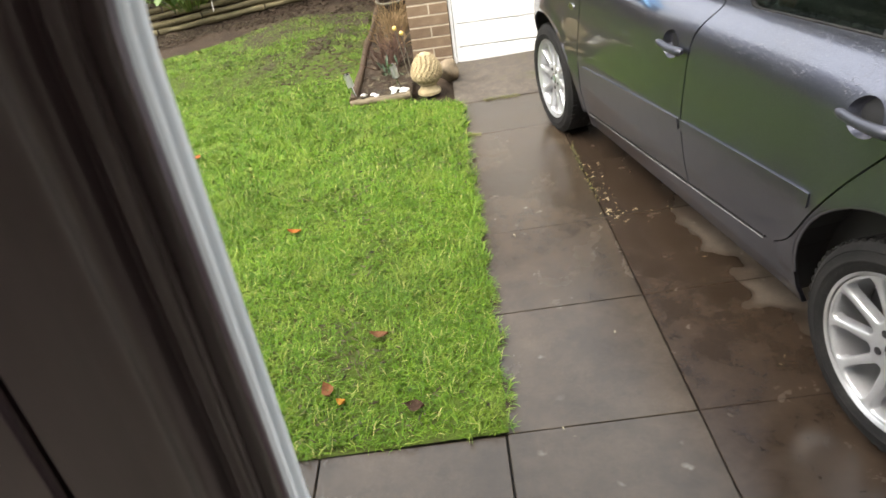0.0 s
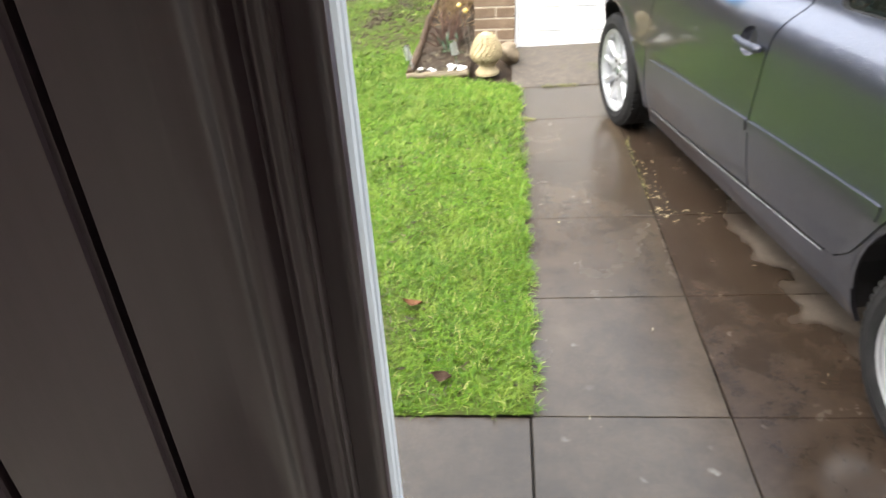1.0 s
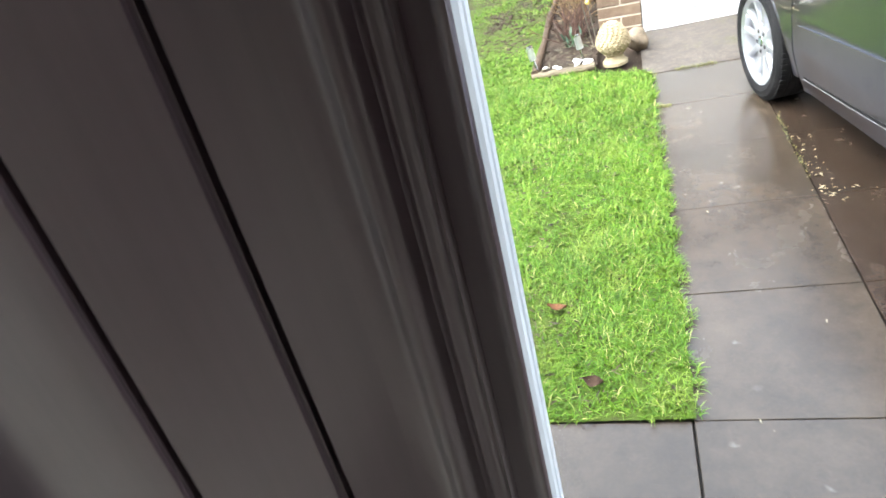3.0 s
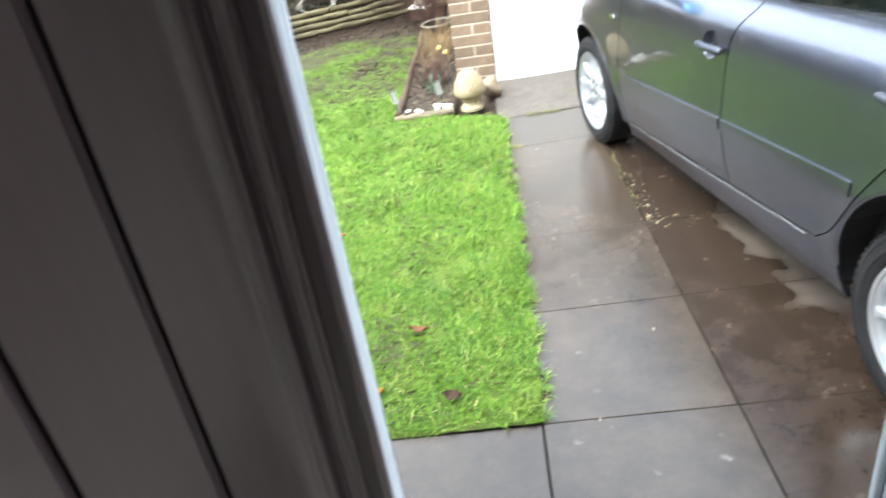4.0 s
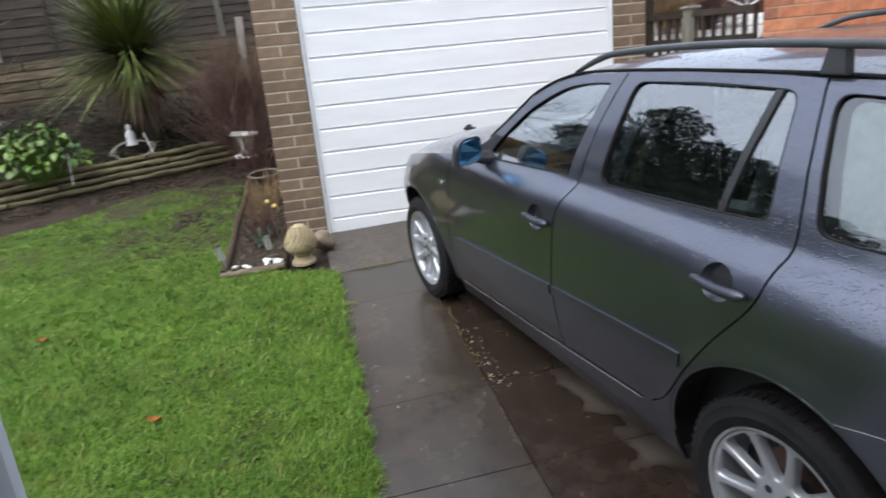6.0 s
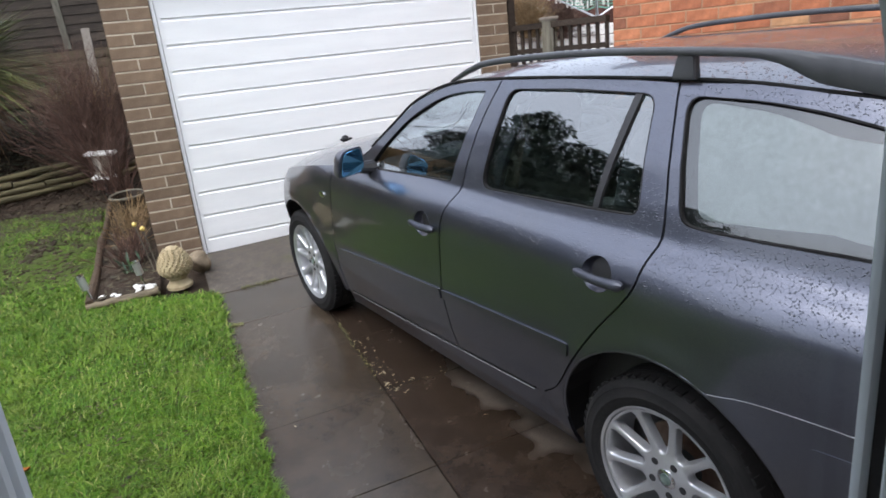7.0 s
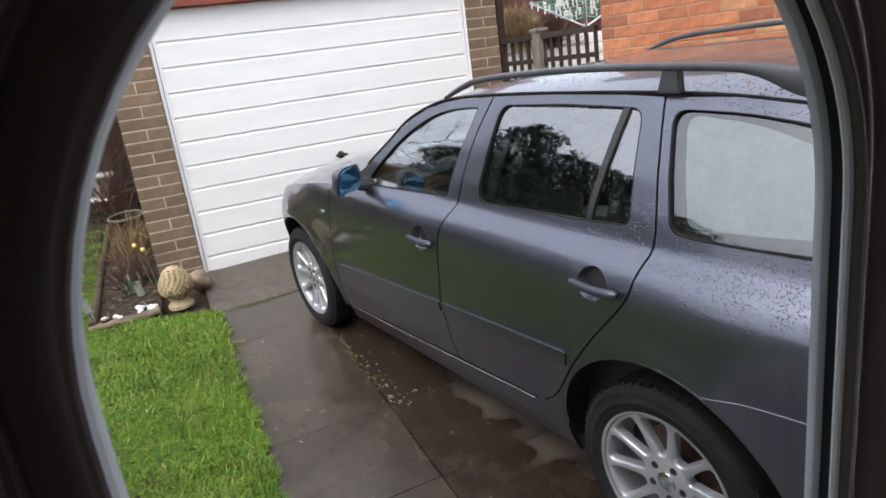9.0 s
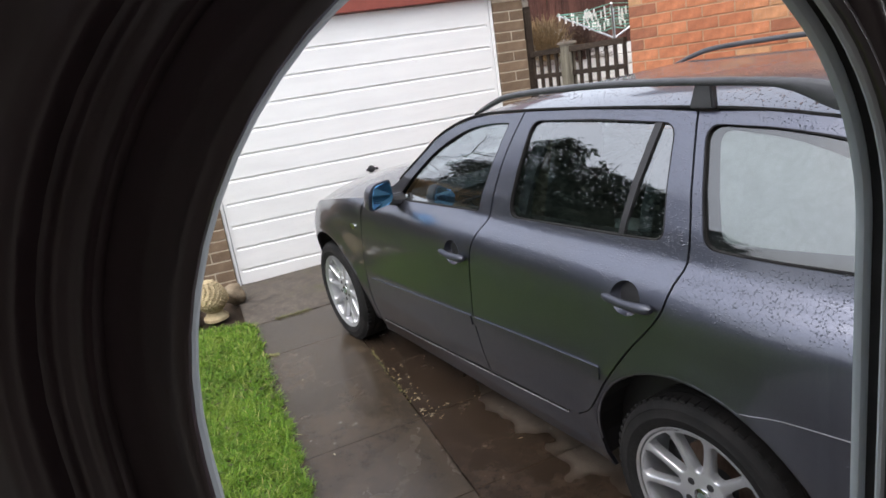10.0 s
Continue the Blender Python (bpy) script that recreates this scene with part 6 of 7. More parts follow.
def make_trellis():
    f = thing("trellis_fence", pose(0, 0, 0), "dark stained open slatted fence with a capped post", "fence")
    for a, b in ((FA, FP), (FP, FB)):
        d = (b - a)
        l = d.length
        m = Matrix.Translation(a) @ Matrix.Rotation(math.atan2(d.y, d.x), 4, "Z")
        def bar(name, *k):
            bm = boxed(*k, bevel=0.003)
            bmesh.ops.transform(bm, matrix=m, verts=bm.verts)
            return part(name, bm, DARK_TIMBER, f)
        bar("top_rail", 0.03, l - 0.03, -0.035, 0.035, 1.575, 1.625)
        bar("rail", 0.03, l - 0.03, -0.02, 0.02, 1.375, 1.415)
        bar("rail", 0.03, l - 0.03, -0.02, 0.02, 0.45, 0.50)
        n = int(round((l - 0.06) / 0.082))
        for k in range(n + 1):
            x = 0.04 + (l - 0.08) * k / n
            bar("slat", x - 0.016, x + 0.016, -0.012, 0.010, 0.15, 1.578)
    p = part("post", boxed(FP.x - 0.05, FP.x + 0.05, FP.y - 0.05, FP.y + 0.05, 0.0, 1.640, bevel=0.006), GREY_POST, f, "grey timber post")
    part("post_cap", boxed(FP.x - 0.068, FP.x + 0.068, FP.y - 0.068, FP.y + 0.068, 1.640, 1.665, bevel=0.01), PALE_STONE, p)
    part("end_post", boxed(FA.x - 0.035, FA.x + 0.03, FA.y - 0.04, FA.y + 0.04, 0.0, 2.02, bevel=0.004), DARK_TIMBER, f)


def make_side_garden():
    rng = np.random.default_rng(41)
    w = thing("rockery_wall", pose(0, 0, 0), "white rough stone garden wall beyond the fence", "wall")
    bm = bmesh.new()
    for row in range(11):
        x = 2.6 + 0.1 * (row % 2)
        while x < 7.5:
            l = float(rng.uniform(0.2, 0.42))
            y = 5.6 + 0.04 * row + float(rng.normal(0, 0.02))
            if row < 9 or 3.7 < x < 4.75:
                box(bm, x, x + l - 0.012, y, y + 0.3, 0.12 + 0.165 * row, 0.12 + 0.165 * row + 0.155, bevel=0.02)
            x += l
    part("stones", bm, WHITE_STONE, w)
    for x, y, z, n, h, sp, m, name, lab in ((4.36, 5.85, 1.50, 260, 0.62, 0.55, TWIG_TAN, "dry_shrub", "tan dry shrub growing above the white stone wall"),
                                             (4.98, 5.95, 1.45, 230, 0.60, 0.6, TWIG_RED, "red_shrub", "dark red shrub growing above the white stone wall"),
                                             (3.5, 6.0, 1.45, 140, 0.75, 0.5, TWIG_TAN, "dry_shrub", "tan dry shrub growing above the white stone wall")):
        o = thing(name, pose(x, y, z), lab, "shrub")
        b = bmesh.new()
        twigs(b, (0, 0, 0), n, h, sp, rng, 0.006, 6, 0.35)
        part("stems", b, m, o)
        b = bmesh.new()
        for _ in range(20):
            leaf_cards(b, (rng.normal(0, 0.18), rng.normal(-0.05, 0.08), rng.uniform(0.1, h * 0.8)), 16, 0.05, 0.010, (0.09, 0.08, 0.08), rng)
        part("dry_leaves", b, LEAF_DEAD if m is TWIG_TAN else TWIG_RED, o)
    f = tagged(thing("fence_far", pose(0, 0, 0), "red-brown board fence at the end of the far garden", "fence"), kind="structure")
    for k in range(46):
        x = 2.8 + 0.14 * k
        part("board", boxed(x, x + 0.135, 8.38, 8.40 + 0.008 * (k % 2), 0.1, 3.1), mat_redfence, f)
    o = thing("rotary_dryer", pose(4.64, 4.6, 0.1), "rotary washing line with green and white cords", "washing line")
    part("pole", tube(bmesh.new(), [(0, 0, 0), (0, 0, 1.64)], 0.02, 10), CHROME, o, smooth=True)
    arms, cords = [], bmesh.new()
    for k in range(4):
        a = radians(53 + 90 * k)
        tip = Vector((math.cos(a) * 0.70, math.sin(a) * 0.70, 1.95))
        arms.append(tip)
        part("arm", tube(bmesh.new(), [(0, 0, 1.56), tip], 0.012, 8), ALLOY, o, smooth=True)
    for r in range(7):
        u = 0.35 + 0.65 * r / 6
        q = [Vector((0, 0, 1.56)).lerp(t, u) for t in arms]
        for a, b in zip(q, q[1:] + q[:1]):
            tube(cords, [a, (a + b) / 2 - Vector((0, 0, 0.03)), b], 0.0045, 5, caps=False)
    part("cords", cords, mat_cord, o, "green washing line cord")
    b = bmesh.new()
    for _ in range(60):
        u = rng.uniform(0.4, 1.0)
        k = int(rng.integers(0, 4))
        p = Vector((0, 0, 1.56)).lerp(arms[k], u).lerp(Vector((0, 0, 1.56)).lerp(arms[(k + 1) % 4], u), rng.random())
        box(b, p.x - 0.008, p.x + 0.008, p.y - 0.006, p.y + 0.006, p.z - 0.07, p.z + 0.02)
    part("pegs", b, WHITE_STONE, o)
    h = thing("hedge", pose(0, 0, 0), "dark dense hedge closing the far gardens", "hedge", kind="stuff")
    V, F = [], []
    for _ in range(9000):
        t = rng.random()
        p = np.array([2.6 + 9 * t, 9.4 + rng.normal(0, 0.35), rng.uniform(0, 3.4) + 0.2 * math.sin(t * 30)])
        d, s = rng.normal(0, 1, 3), rng.normal(0, 1, 3)
        d, s = d / np.linalg.norm(d) * 0.14, s / np.linalg.norm(s) * 0.06
        i = len(V)
        V += [p, p + d + s, p + 2 * d, p + d - s]
        F += [(i, i + 1, i + 2, i + 3)]
    raw("leaves", V, F, CONIFER, h)


mat_redfence = mat_wood("red_brown_boards", (0.05, 0.02, 0.014), (0.13, 0.055, 0.04), stretch=(30, 30, 2))
def make_side_hedge():
    """A clipped hedge along the far side of the lawn."""
    rng = np.random.default_rng(47)
    h = thing("hedge", pose(0, 0, 0), "dark dense hedge along the side of the lawn", "hedge", kind="stuff")
    n = 26000
    y, z = rng.uniform(-7, 10, n), rng.uniform(0.0, 1.0, n) ** 0.8 * 3.3
    x = -9.0 + rng.normal(0, 0.28, n)
    z = z * np.where(y < 4.5, 0.30, 1.0) * (1 + 0.05 * np.sin(y * 2.1) + 0.04 * np.sin(y * 5.3))
    p = np.stack([x, y, z], 1)
    d, s = rng.normal(0, 1, (n, 3)), rng.normal(0, 1, (n, 3))
    d, s = d / np.linalg.norm(d, axis=1)[:, None] * 0.11, s / np.linalg.norm(s, axis=1)[:, None] * 0.06
    V = np.stack([p - d, p + s, p + d, p - s], 1).reshape(-1, 3)
    raw("leaves", V, np.arange(n)[:, None] * 4 + np.array([[0, 1, 2, 3]]), CONIFER, h)


make_side_hedge()
mat_cord = mat_mottled("green_cord", (0.10, 0.30, 0.22), (0.20, 0.48, 0.36), 30, 90, 0.5, 0.1, 0.001, spread=0)
make_trellis()
make_side_garden()


def make_conifer(x, y, h, r, seed, full=0.55):
    """A tall dark conifer with layered, drooping sprays and an uneven outline."""
    rng = np.random.default_rng(seed)
    o = thing("conifer", pose(x, y, 0.3), "tall dark green conifer standing beyond the garden", "tree", "conifers")
    part("trunk", tube(bmesh.new(), [(0, 0, -0.4), (0.05, 0, h * 0.5), (0, 0, h * 0.97)], [0.22, 0.13, 0.03], 10), BARK, o)
    V, F = [], []
    limbs = bmesh.new()
    for k in range(150):
        z = h * (0.06 + 0.92 * k / 150)
        a = k * 2.4 + rng.normal(0, 0.3)
        l = r * (1 - (z / h)) ** full * rng.uniform(0.55, 1.2) + 0.12
        tip = np.array([math.cos(a) * l, math.sin(a) * l, z - 0.18 * l + 0.1])
        tube(limbs, [(0, 0, z), tuple(tip * [0.5, 0.5, 1] + [0, 0, 0.05]), tuple(tip)], [0.03, 0.02, 0.006], 4, caps=False)
        for _ in range(int(55 + 55 * l)):
            u = rng.uniform(0.15, 1.0)
            p = np.array([tip[0] * u, tip[1] * u, z + (tip[2] - z) * u]) + rng.normal(0, 0.10 + 0.05 * l, 3)
            d = np.array([math.cos(a), math.sin(a), -0.4]) + rng.normal(0, 0.5, 3)
            s = rng.normal(0, 1, 3)
            d, s = d / np.linalg.norm(d) * 0.30, s / np.linalg.norm(s) * 0.085
            i = len(V)
            V += [p, p + 0.5 * d + s, p + d, p + 0.5 * d - s]
            F.append((i, i + 1, i + 2, i + 3))
    part("limbs", limbs, BARK, o)
    raw("sprays", V, F, CONIFER, o)


for cx, cy, ch, cr, cs in ((-11.0, 10.6, 10.6, 2.6, 1), (-12.0, 9.3, 9.8, 2.5, 2), (-12.6, 8.3, 9.0, 2.4, 3), (-13.4, 7.1, 7.9, 2.2, 4), (-14.0, 6.0, 6.3, 1.9, 5)):
    make_conifer(cx, cy, ch, cr, cs)


def make_bare_tree(x, y, h, seed):
    """A leafless tree: a tapered trunk that forks into limbs, branches and fine twigs."""
    rng = np.random.default_rng(seed)
    o = thing("bare_tree", pose(x, y, 0.3), "leafless tree with thin dark branches beyond the garden", "tree")
    trunk, limbs = bmesh.new(), bmesh.new()
    tube(trunk, [(0, 0, -0.4), (0.05, 0.02, h * 0.2), (0.0, 0.1, h * 0.42)], [0.20, 0.16, 0.11], 10)
    ends = [(Vector((0, 0.1, h * 0.42)), Vector((0, 0, 1)), h * 0.24, 0.085)]
    for level in range(5):
        more = []
        for p, d, l, r in ends:
            for _ in range(4 if level < 3 else 3):
                e = (d + Vector(tuple(rng.normal(0, 0.55, 3)))).normalized()
                m = p + e * l * 0.5 + Vector(tuple(rng.normal(0, 0.05 * l, 3)))
                q = p + e * l * rng.uniform(0.8, 1.1)
                tube(limbs, [p, m, q], [r, r * 0.8, r * 0.6], 4 if level > 1 else 6, caps=False)
                more.append((q, (e + Vector((0, 0, 0.12))).normalized(), l * 0.66, r * 0.5))
        ends = more
    part("trunk", trunk, BARK, o, smooth=True)
    part("limbs", limbs, BARK, o)


make_bare_tree(-11.0, 16.8, 12.0, 7)

# ---------------------------------------------------------------- small litter on the drive and the lawn
def make_litter():
    rng = np.random.default_rng(51)
    o = thing("leaf_litter", LEAN @ pose(0, 0, 0), "pale bits of leaf litter along the paving joint", "litter", kind="stuff")
    V, F = [], []
    for _ in range(70):
        u = rng.random()
        if u < 0.62:
            x, y = 0.012 + abs(rng.normal(0, 0.035)), rng.uniform(-0.10, 0.80) * rng.uniform(0.2, 1)
        elif u < 0.8:
            x, y = rng.uniform(0.0, 0.35), rng.normal(0, 0.03)
        else:
            x, y = rng.uniform(-0.5, 0.6), rng.uniform(-1.4, 0.9)
        a, r = rng.uniform(0, 6.283), rng.uniform(0.003, 0.009) * (2.0 if rng.random() < 0.15 else 1.0)
        c, s = math.cos(a) * r, math.sin(a) * r
        i = len(V)
        z = 0.006
        V += [(x - c * 1.5, y - s * 1.5, z), (x + s * 0.4, y - c * 0.4, z + 0.003), (x + c * 1.5, y + s * 1.5, z + 0.001), (x - s * 0.4, y + c * 0.4, z + 0.004)]
        F.append((i, i + 1, i + 2, i + 3))
    raw("bits", V, F, mat_bits, o)
    for x, y, c, k in ((-1.55, 0.25, (0.36, 0.11, 0.03), 0.8), (-1.05, -0.68, (0.13, 0.06, 0.03), 0.85), (-1.22, -0.95, (0.15, 0.065, 0.03), 0.8), (-1.16, -1.02, (0.42, 0.19, 0.04), 0.5), (-2.45, 1.5, (0.34, 0.11, 0.04), 0.7), (-0.9, -1.08, (0.05, 0.03, 0.02), 0.8)):
        f = thing("fallen_leaf", LEAN @ pose(x, y, 0.030, rng.uniform(-15, 15), rng.uniform(-15, 15), rng.uniform(0, 360)), "curled brown fallen leaf lying on the grass", "leaf", "fallen leaves")
        bm = bmesh.new()
        rows = []
        for u, w, z in ((-1, 0.02, 0.012), (-0.5, 0.55, 0.002), (0, 0.75, 0.0), (0.5, 0.5, 0.004), (1, 0.02, 0.014)):
            rows.append([bm.verts.new((u * 0.045 * k, s * w * 0.04 * k, z + abs(s) * 0.010)) for s in (-1, 0, 1)])
        for p, q in zip(rows, rows[1:]):
            for j in range(2):
                bm.faces.new((p[j], p[j + 1], q[j + 1], q[j]))
        part("blade", bm, mat_mottled("fallen_leaf_brown", tuple(v * 0.7 for v in c), tuple(v * 1.2 for v in c), 30, 120, 0.8, 0.3, 0.001, spread=0, Specular_IOR_Level=0.1), f, smooth=True, angle=2)


mat_bits = mat_leaf("litter_bits", (0.085, 0.065, 0.035), (0.36, 0.31, 0.20), roughness=0.7)
make_litter()


def make_moss():
    """Tufts of grass in the joint before the garage and along the lawn's edge."""
    rng = np.random.default_rng(61)
    V, F = [], []
    for _ in range(2600):
        u = rng.random()
        if u < 0.55:
            x = rng.uniform(-0.62, 0.25)
            y = 1.815 + rng.normal(0, 0.012)
            if noise.noise((x * 5, 0, 0)) < -0.12:
                continue
        elif u < 0.62:
            x, y = rng.uniform(-0.60, -0.50), 1.222 + rng.normal(0, 0.010)
        else:
            x, y = 0.0 + rng.normal(0, 0.006), rng.uniform(0.15, 0.9)
            if rng.random() < 0.9:
                continue
        a, h = rng.uniform(0, 6.283), rng.uniform(0.004, 0.018)
        d = np.array([math.cos(a), math.sin(a)])
        i = len(V)
        w = 0.0025
        V += [(x - d[1] * w, y + d[0] * w, 0.0), (x + d[1] * w, y - d[0] * w, 0.0), (x + d[0] * h * 0.7, y + d[1] * h * 0.7, h)]
        F.append((i, i + 1, i + 2))
    o = tagged(raw("joint_grass", V, F, mat_leaf("joint_grass_blade", (0.07, 0.095, 0.018), (0.22, 0.20, 0.07))), "yellow-green grass tufts in the paving joints", "grass", kind="stuff")
    o.matrix_world = LEAN


make_moss()


# ---------------------------------------------------------------- paving
def mat_drive():
    """The drive: wet and dark brown, with a dry patch sheltered under the car."""
    n = Nodes("wet_drive")
    geo = n.t.nodes.new("ShaderNodeNewGeometry").outputs["Position"]
    mp = n.t.nodes.new("ShaderNodeMapping")
    mp.vector_type = "TEXTURE"
    mp.inputs["Location"].default_value = (1.2464, -1.2559, 0)
    mp.inputs["Rotation"].default_value = (0, 0, radians(10.06))
    n.link(geo, mp.inputs["Vector"])
    sx = n.t.nodes.new("ShaderNodeSeparateXYZ")
    n.link(mp.outputs["Vector"], sx.inputs[0])
    w1, mid, fine = n.noise(3.4, 2.5, 0.5, vec=geo), n.noise(7, 5, 0.65, vec=geo), n.noise(140, 4, 0.7, vec=geo)
    wob = n.maths("MULTIPLY", n.maths("SUBTRACT", w1, 0.5), 0.62)
    edge = n.maths("ADD", sx.outputs["X"], wob)
    dry = n.ramp(n.maths("ADD", edge, 1.0), (0.285, 0.0), (0.340, 1.0))
    front = n.ramp(n.maths("MULTIPLY", n.maths("ADD", n.maths("ADD", sx.outputs["Y"], wob), 2.0), 0.2), (0.65, 1.0), (0.71, 0.0))
    dry = n.maths("MULTIPLY", dry, front)
    wet = n.ramp(mid, (0.25, (0.016, 0.0105, 0.007)), (0.75, (0.044, 0.030, 0.021)))
    drier = n.ramp(mid, (0.25, (0.060, 0.045, 0.033)), (0.75, (0.104, 0.082, 0.063)))
    c = n.mix(dry, wet, drier)
    c = n.mix(0.5, c, n.ramp(fine, (0.3, 0.6), (0.7, 1.3)), "MULTIPLY")
    spots = n.noise(10.5, vec=n.warped(geo), kind="ShaderNodeTexVoronoi")
    some = n.ramp(n.noise(3.1, 2, vec=geo), (0.50, 0.0), (0.60, 1.0))
    spot = n.maths("MULTIPLY", n.ramp(spots, (0.04, 1.0), (0.13, 0.0)), n.maths("MULTIPLY", some, 0.4))
    c = n.mix(spot, c, (0.28, 0.26, 0.22))
    n.colour(c)
    n.rough(n.mix(dry, n.ramp(mid, (0.3, 0.10), (0.7, 0.30)), 0.75))
    n.bump(n.mix(0.35, mid, fine), 0.2, 0.004)
    return n.m


def mat_apron():
    """Old worn concrete: gritty, brown-grey, with moss and pale scuffs."""
    n = Nodes("worn_apron")
    geo = n.t.nodes.new("ShaderNodeNewGeometry").outputs["Position"]
    big, mid, grit = n.noise(2.2, 5, 0.65, vec=geo), n.noise(16, 6, 0.7, vec=geo), n.noise(110, 5, 0.75, vec=geo)
    c = n.ramp(mid, (0.36, (0.034, 0.027, 0.021)), (0.64, (0.125, 0.104, 0.086)))
    c = n.mix(0.8, c, n.ramp(grit, (0.32, 0.45), (0.68, 1.45)), "MULTIPLY")
    c = n.mix(n.ramp(n.mix(0.5, big, mid), (0.54, 0.0), (0.64, 0.6)), c, (0.055, 0.060, 0.022))
    scuff = n.ramp(n.noise(38, 5, 0.75, vec=geo), (0.63, 0.0), (0.70, 0.5))
    n.colour(n.mix(scuff, c, (0.30, 0.27, 0.24)))
    n.rough(n.ramp(mid, (0.3, 0.45), (0.7, 0.8)))
    n.put(Specular_IOR_Level=0.35)
    n.bump(n.mix(0.7, mid, grit), 0.35, 0.003)
    return n.m


OLD_APRON = mat_apron()
DRIVE = mat_drive()
SLAB_P = 0.611


def make_paving():
    bed = part("pavement", boxed(-4.2, 2.9, -2.39, 1.80, -0.05, -0.018), JOINT)
    tagged(bed, "wet concrete paving slabs of the path and drive", "paving", kind="structure")
    bed.matrix_world = LEAN
    rng = np.random.default_rng(71)
    shared = {}

    def slab(x0, x1, y0, y1, m, gap, across):
        key = (round(x1 - x0, 3), round(y1 - y0, 3), m.name, gap, across)
        if key not in shared:
            w, l = (x1 - x0) / 2 - gap, (y1 - y0) / 2 - across
            bm = boxed(-w, w, -l, l, -0.04, 0.0)
            top = [e for e in bm.edges if all(v.co.z > -0.001 for v in e.verts)]
            bmesh.ops.bevel(bm, geom=top, offset=0.002, segments=1, affect="EDGES")
            me = bpy.data.meshes.new("slab")
            bm.to_mesh(me)
            bm.free()
            me.materials.append(m)
            shared[key] = me
        o = new("slab", shared[key])
        o.parent = bed
        o.matrix_local = pose((x0 + x1) / 2, (y0 + y1) / 2, float(rng.normal(0, 0.0012)) * (m is SLAB), float(rng.normal(0, 0.12)), float(rng.normal(0, 0.12)), float(rng.normal(0, 0.08)) * (m is SLAB))

    for j in range(-4, 3):
        slab(-SLAB_P, 0.0, j * SLAB_P, (j + 1) * SLAB_P if j < 2 else 1.80, SLAB, 0.0030, 0.0019)
    for j in range(-4, -2):
        for i in range(1, 6):
            slab(-SLAB_P * (i + 1), -SLAB_P * i, j * SLAB_P, (j + 1) * SLAB_P, SLAB, 0.0030, 0.0019)
    for j in range(-4, 3):
        for i in range(3):
            slab(0.93 * i, 0.93 * (i + 1), j * SLAB_P, (j + 1) * SLAB_P if j < 2 else 1.80, DRIVE, 0.0022, 0.0008)
    a = part("apron", boxed(-0.64, 2.9, 1.806, 2.80, -0.05, 0.004, bevel=0.004), OLD_APRON)
    tagged(a, "old rough concrete apron before the garage", "paving", kind="structure")
    a.matrix_world = LEAN
    st = part("doorstep", boxed(-1.35, -0.05, -2.395, -2.10, -0.30, -0.055, bevel=0.01), APRON)
    tagged(st, "concrete doorstep", "step", kind="structure")


make_paving()


# ---------------------------------------------------------------- bricks
def brick_mesh(l, h, d, m, name="brick"):
    bm = boxed(0, l, 0, d, 0, h)
    bmesh.ops.bevel(bm, geom=[e for e in bm.edges if all(v.co.y < 1e-5 for v in e.verts)], offset=0.003, segments=1, affect="EDGES")
    me = bpy.data.meshes.new(name)
    bm.to_mesh(me)
    bm.free()
    me.materials.append(m)
    return me


def make_pillar_bricks():
    rng = np.random.default_rng(81)
    course, z0 = 0.0873, 0.2555
    for pil, x0, x1 in ((PILLAR_LEFT, G0, G1), (PILLAR_RIGHT, G2, G3)):
        w = x1 - x0
        h = course - 0.011
        full, a, b = brick_mesh(w, h, 0.21, BROWN_BRICK), brick_mesh(w * 0.53 - 0.005, h, 0.21, BROWN_BRICK), brick_mesh(w * 0.47 - 0.005, h, 0.21, BROWN_BRICK)
        k = -3
        while z0 + course * (k + 1) < 2.13:
            z = z0 + course * k
            split = (k % 2 == 1)
            for me, x in (((a, x0), (b, x0 + w * 0.53 + 0.005)) if split else ((full, x0),)):
                o = new("brick", me)
                o.parent = pil
                o.location = (x + float(rng.normal(0, 0.0008)), GY + float(rng.normal(0, 0.0009)), z + 0.0055)
            k += 1


make_pillar_bricks()


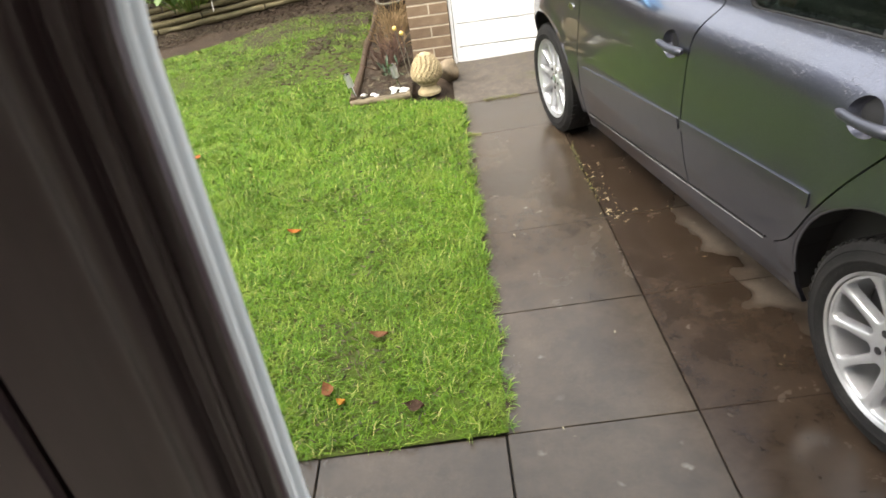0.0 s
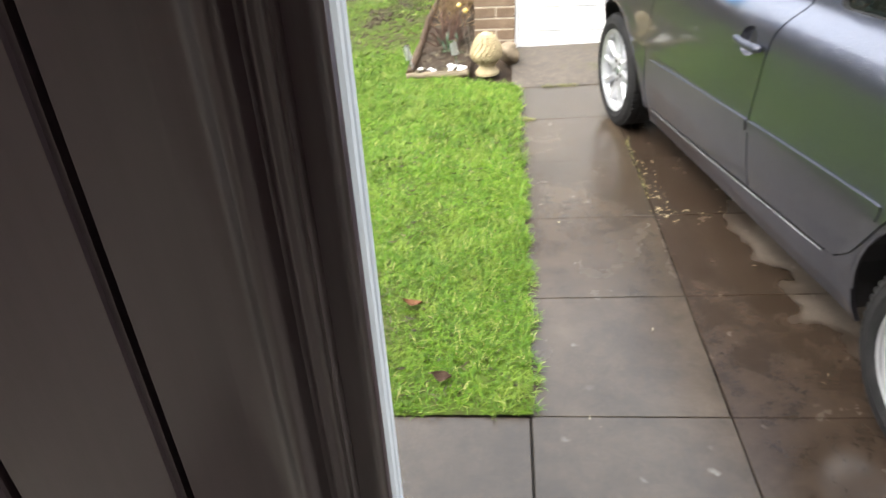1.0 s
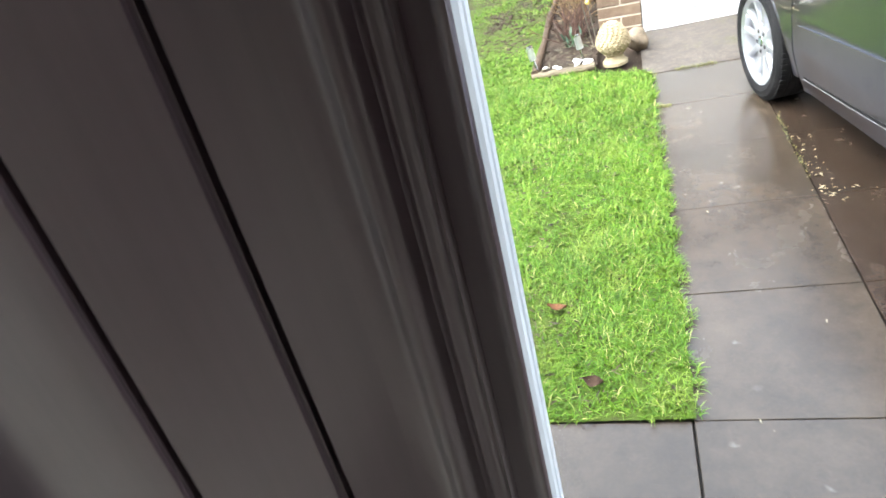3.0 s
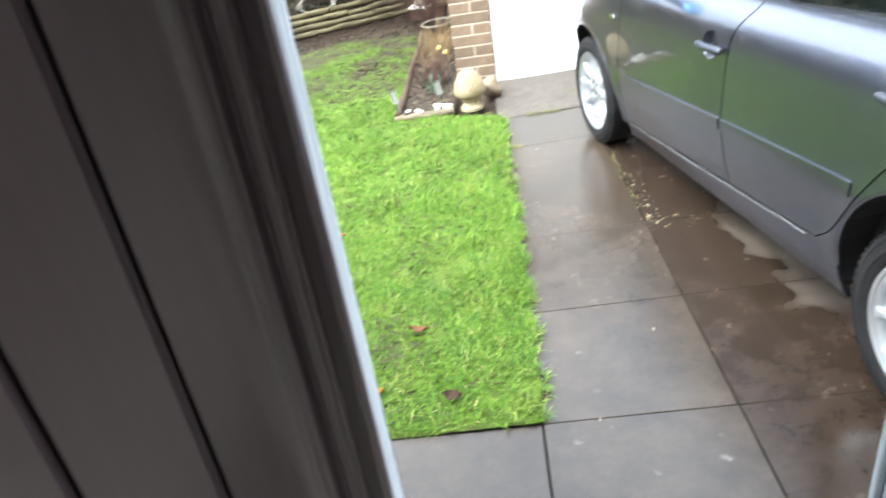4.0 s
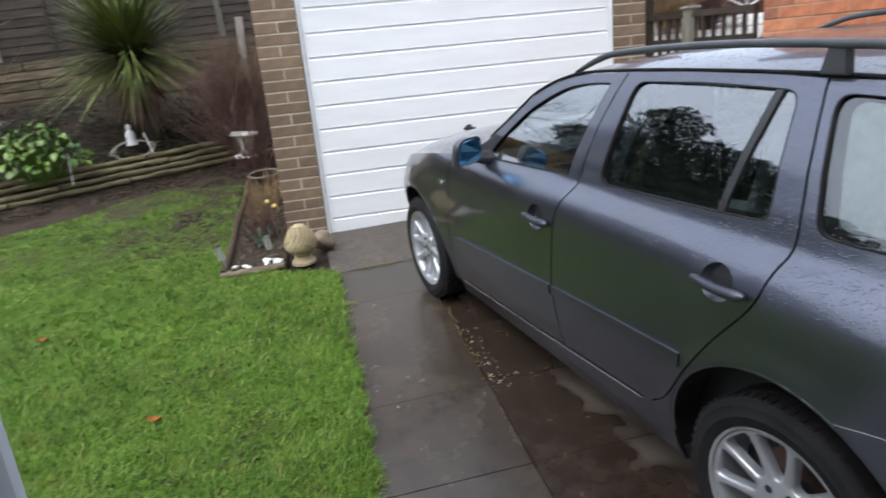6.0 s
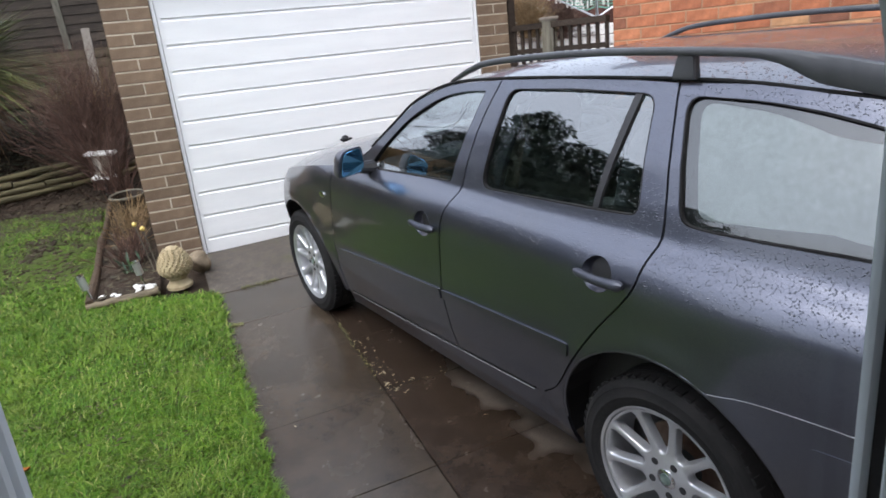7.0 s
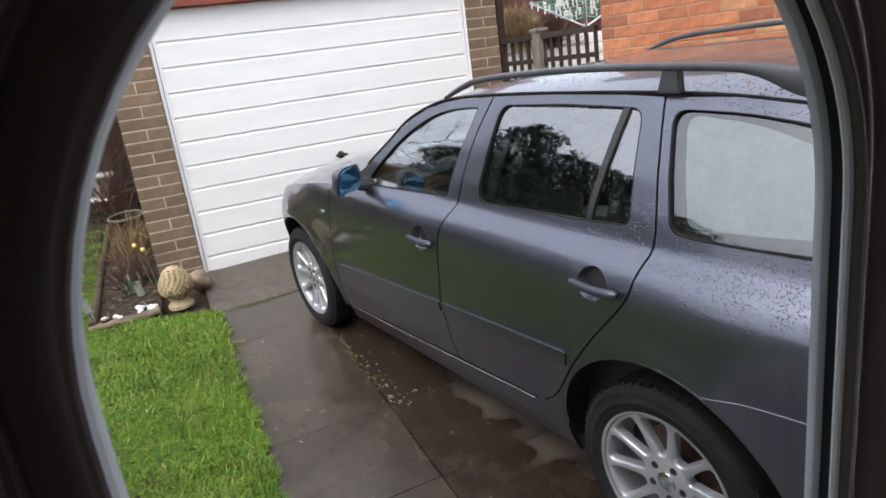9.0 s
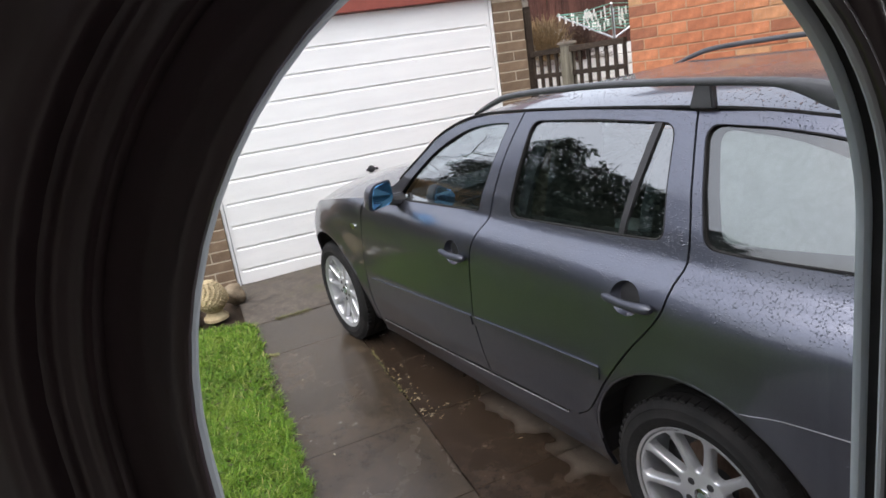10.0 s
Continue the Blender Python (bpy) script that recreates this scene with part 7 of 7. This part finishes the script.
def make_red_wall():
    d = Vector((0.42, -0.9075, 0))
    m = Matrix.Translation((2.78, 1.86, 0)) @ Matrix.Rotation(math.atan2(d.y, d.x), 4, "Z")
    w = thing("red_brick_house", m, "orange-red brick house wall beside the drive", "house")
    # the wall's outer face looks to the drive (local -y)
    wall = part("wall", boxed(0.003, 7.0, 0.004, 0.22, -0.4, 3.0), RED_MORTAR, w)
    part("end_wall", boxed(0.010, 0.22, 0.22, 4.0, -0.4, 3.0), RED_MORTAR, w)
    part("roof", boxed(-0.25, 7.3, -0.25, 4.3, 3.0, 3.12, bevel=0.02), ROOFING, w)
    rng = np.random.default_rng(91)
    course, l = 0.0873, 0.238
    full, half = brick_mesh(l - 0.010, course - 0.010, 0.10, RED_BRICK), brick_mesh(l / 2 - 0.010, course - 0.010, 0.10, RED_BRICK)
    V, F = [], []
    for k in range(-4, 34):
        z = 0.02 + course * k
        x = 0.0
        if k % 2:
            x = l / 2
        cells = ([(0.0, half)] if k % 2 else []) + [(x + l * i, full) for i in range(24)]
        for x, me in cells:
            if 1.15 < z < 2.25 and x < 2.9:
                o = new("brick", me)
                o.parent = wall
                o.location = (x, float(rng.normal(0, 0.0012)), z)
            elif x < 6.7:
                i = len(V)
                dx = l - 0.010 if me is full else l / 2 - 0.010
                for a in ((x, 0), (x + dx, 0), (x + dx, 0.1), (x, 0.1)):
                    V += [(a[0], a[1], z), (a[0], a[1], z + course - 0.010)]
                F += [(i, i + 2, i + 3, i + 1), (i + 2, i + 4, i + 5, i + 3), (i + 4, i + 6, i + 7, i + 5), (i + 6, i, i + 1, i + 7), (i + 1, i + 3, i + 5, i + 7), (i, i + 6, i + 4, i + 2)]
    o = raw("brickwork", V, F, mat_red_rest, wall)
    tagged(o, kind="stuff")


def mat_red_island():
    n = Nodes("red_orange_brickwork").put(Roughness=0.85)
    c = n.ramp(n.random(True), (0.0, (0.20, 0.085, 0.052)), (0.15, (0.42, 0.135, 0.052)), (0.75, (0.52, 0.185, 0.075)), (1.0, (0.50, 0.27, 0.12)))
    v = n.noise(11, 6, 0.7)
    n.colour(n.mix(0.75, c, n.ramp(v, (0.3, 0.5), (0.7, 1.35)), "MULTIPLY"))
    n.bump(n.noise(140, 4), 0.4, 0.003)
    return n.m


mat_red_rest = mat_red_island()
make_red_wall()
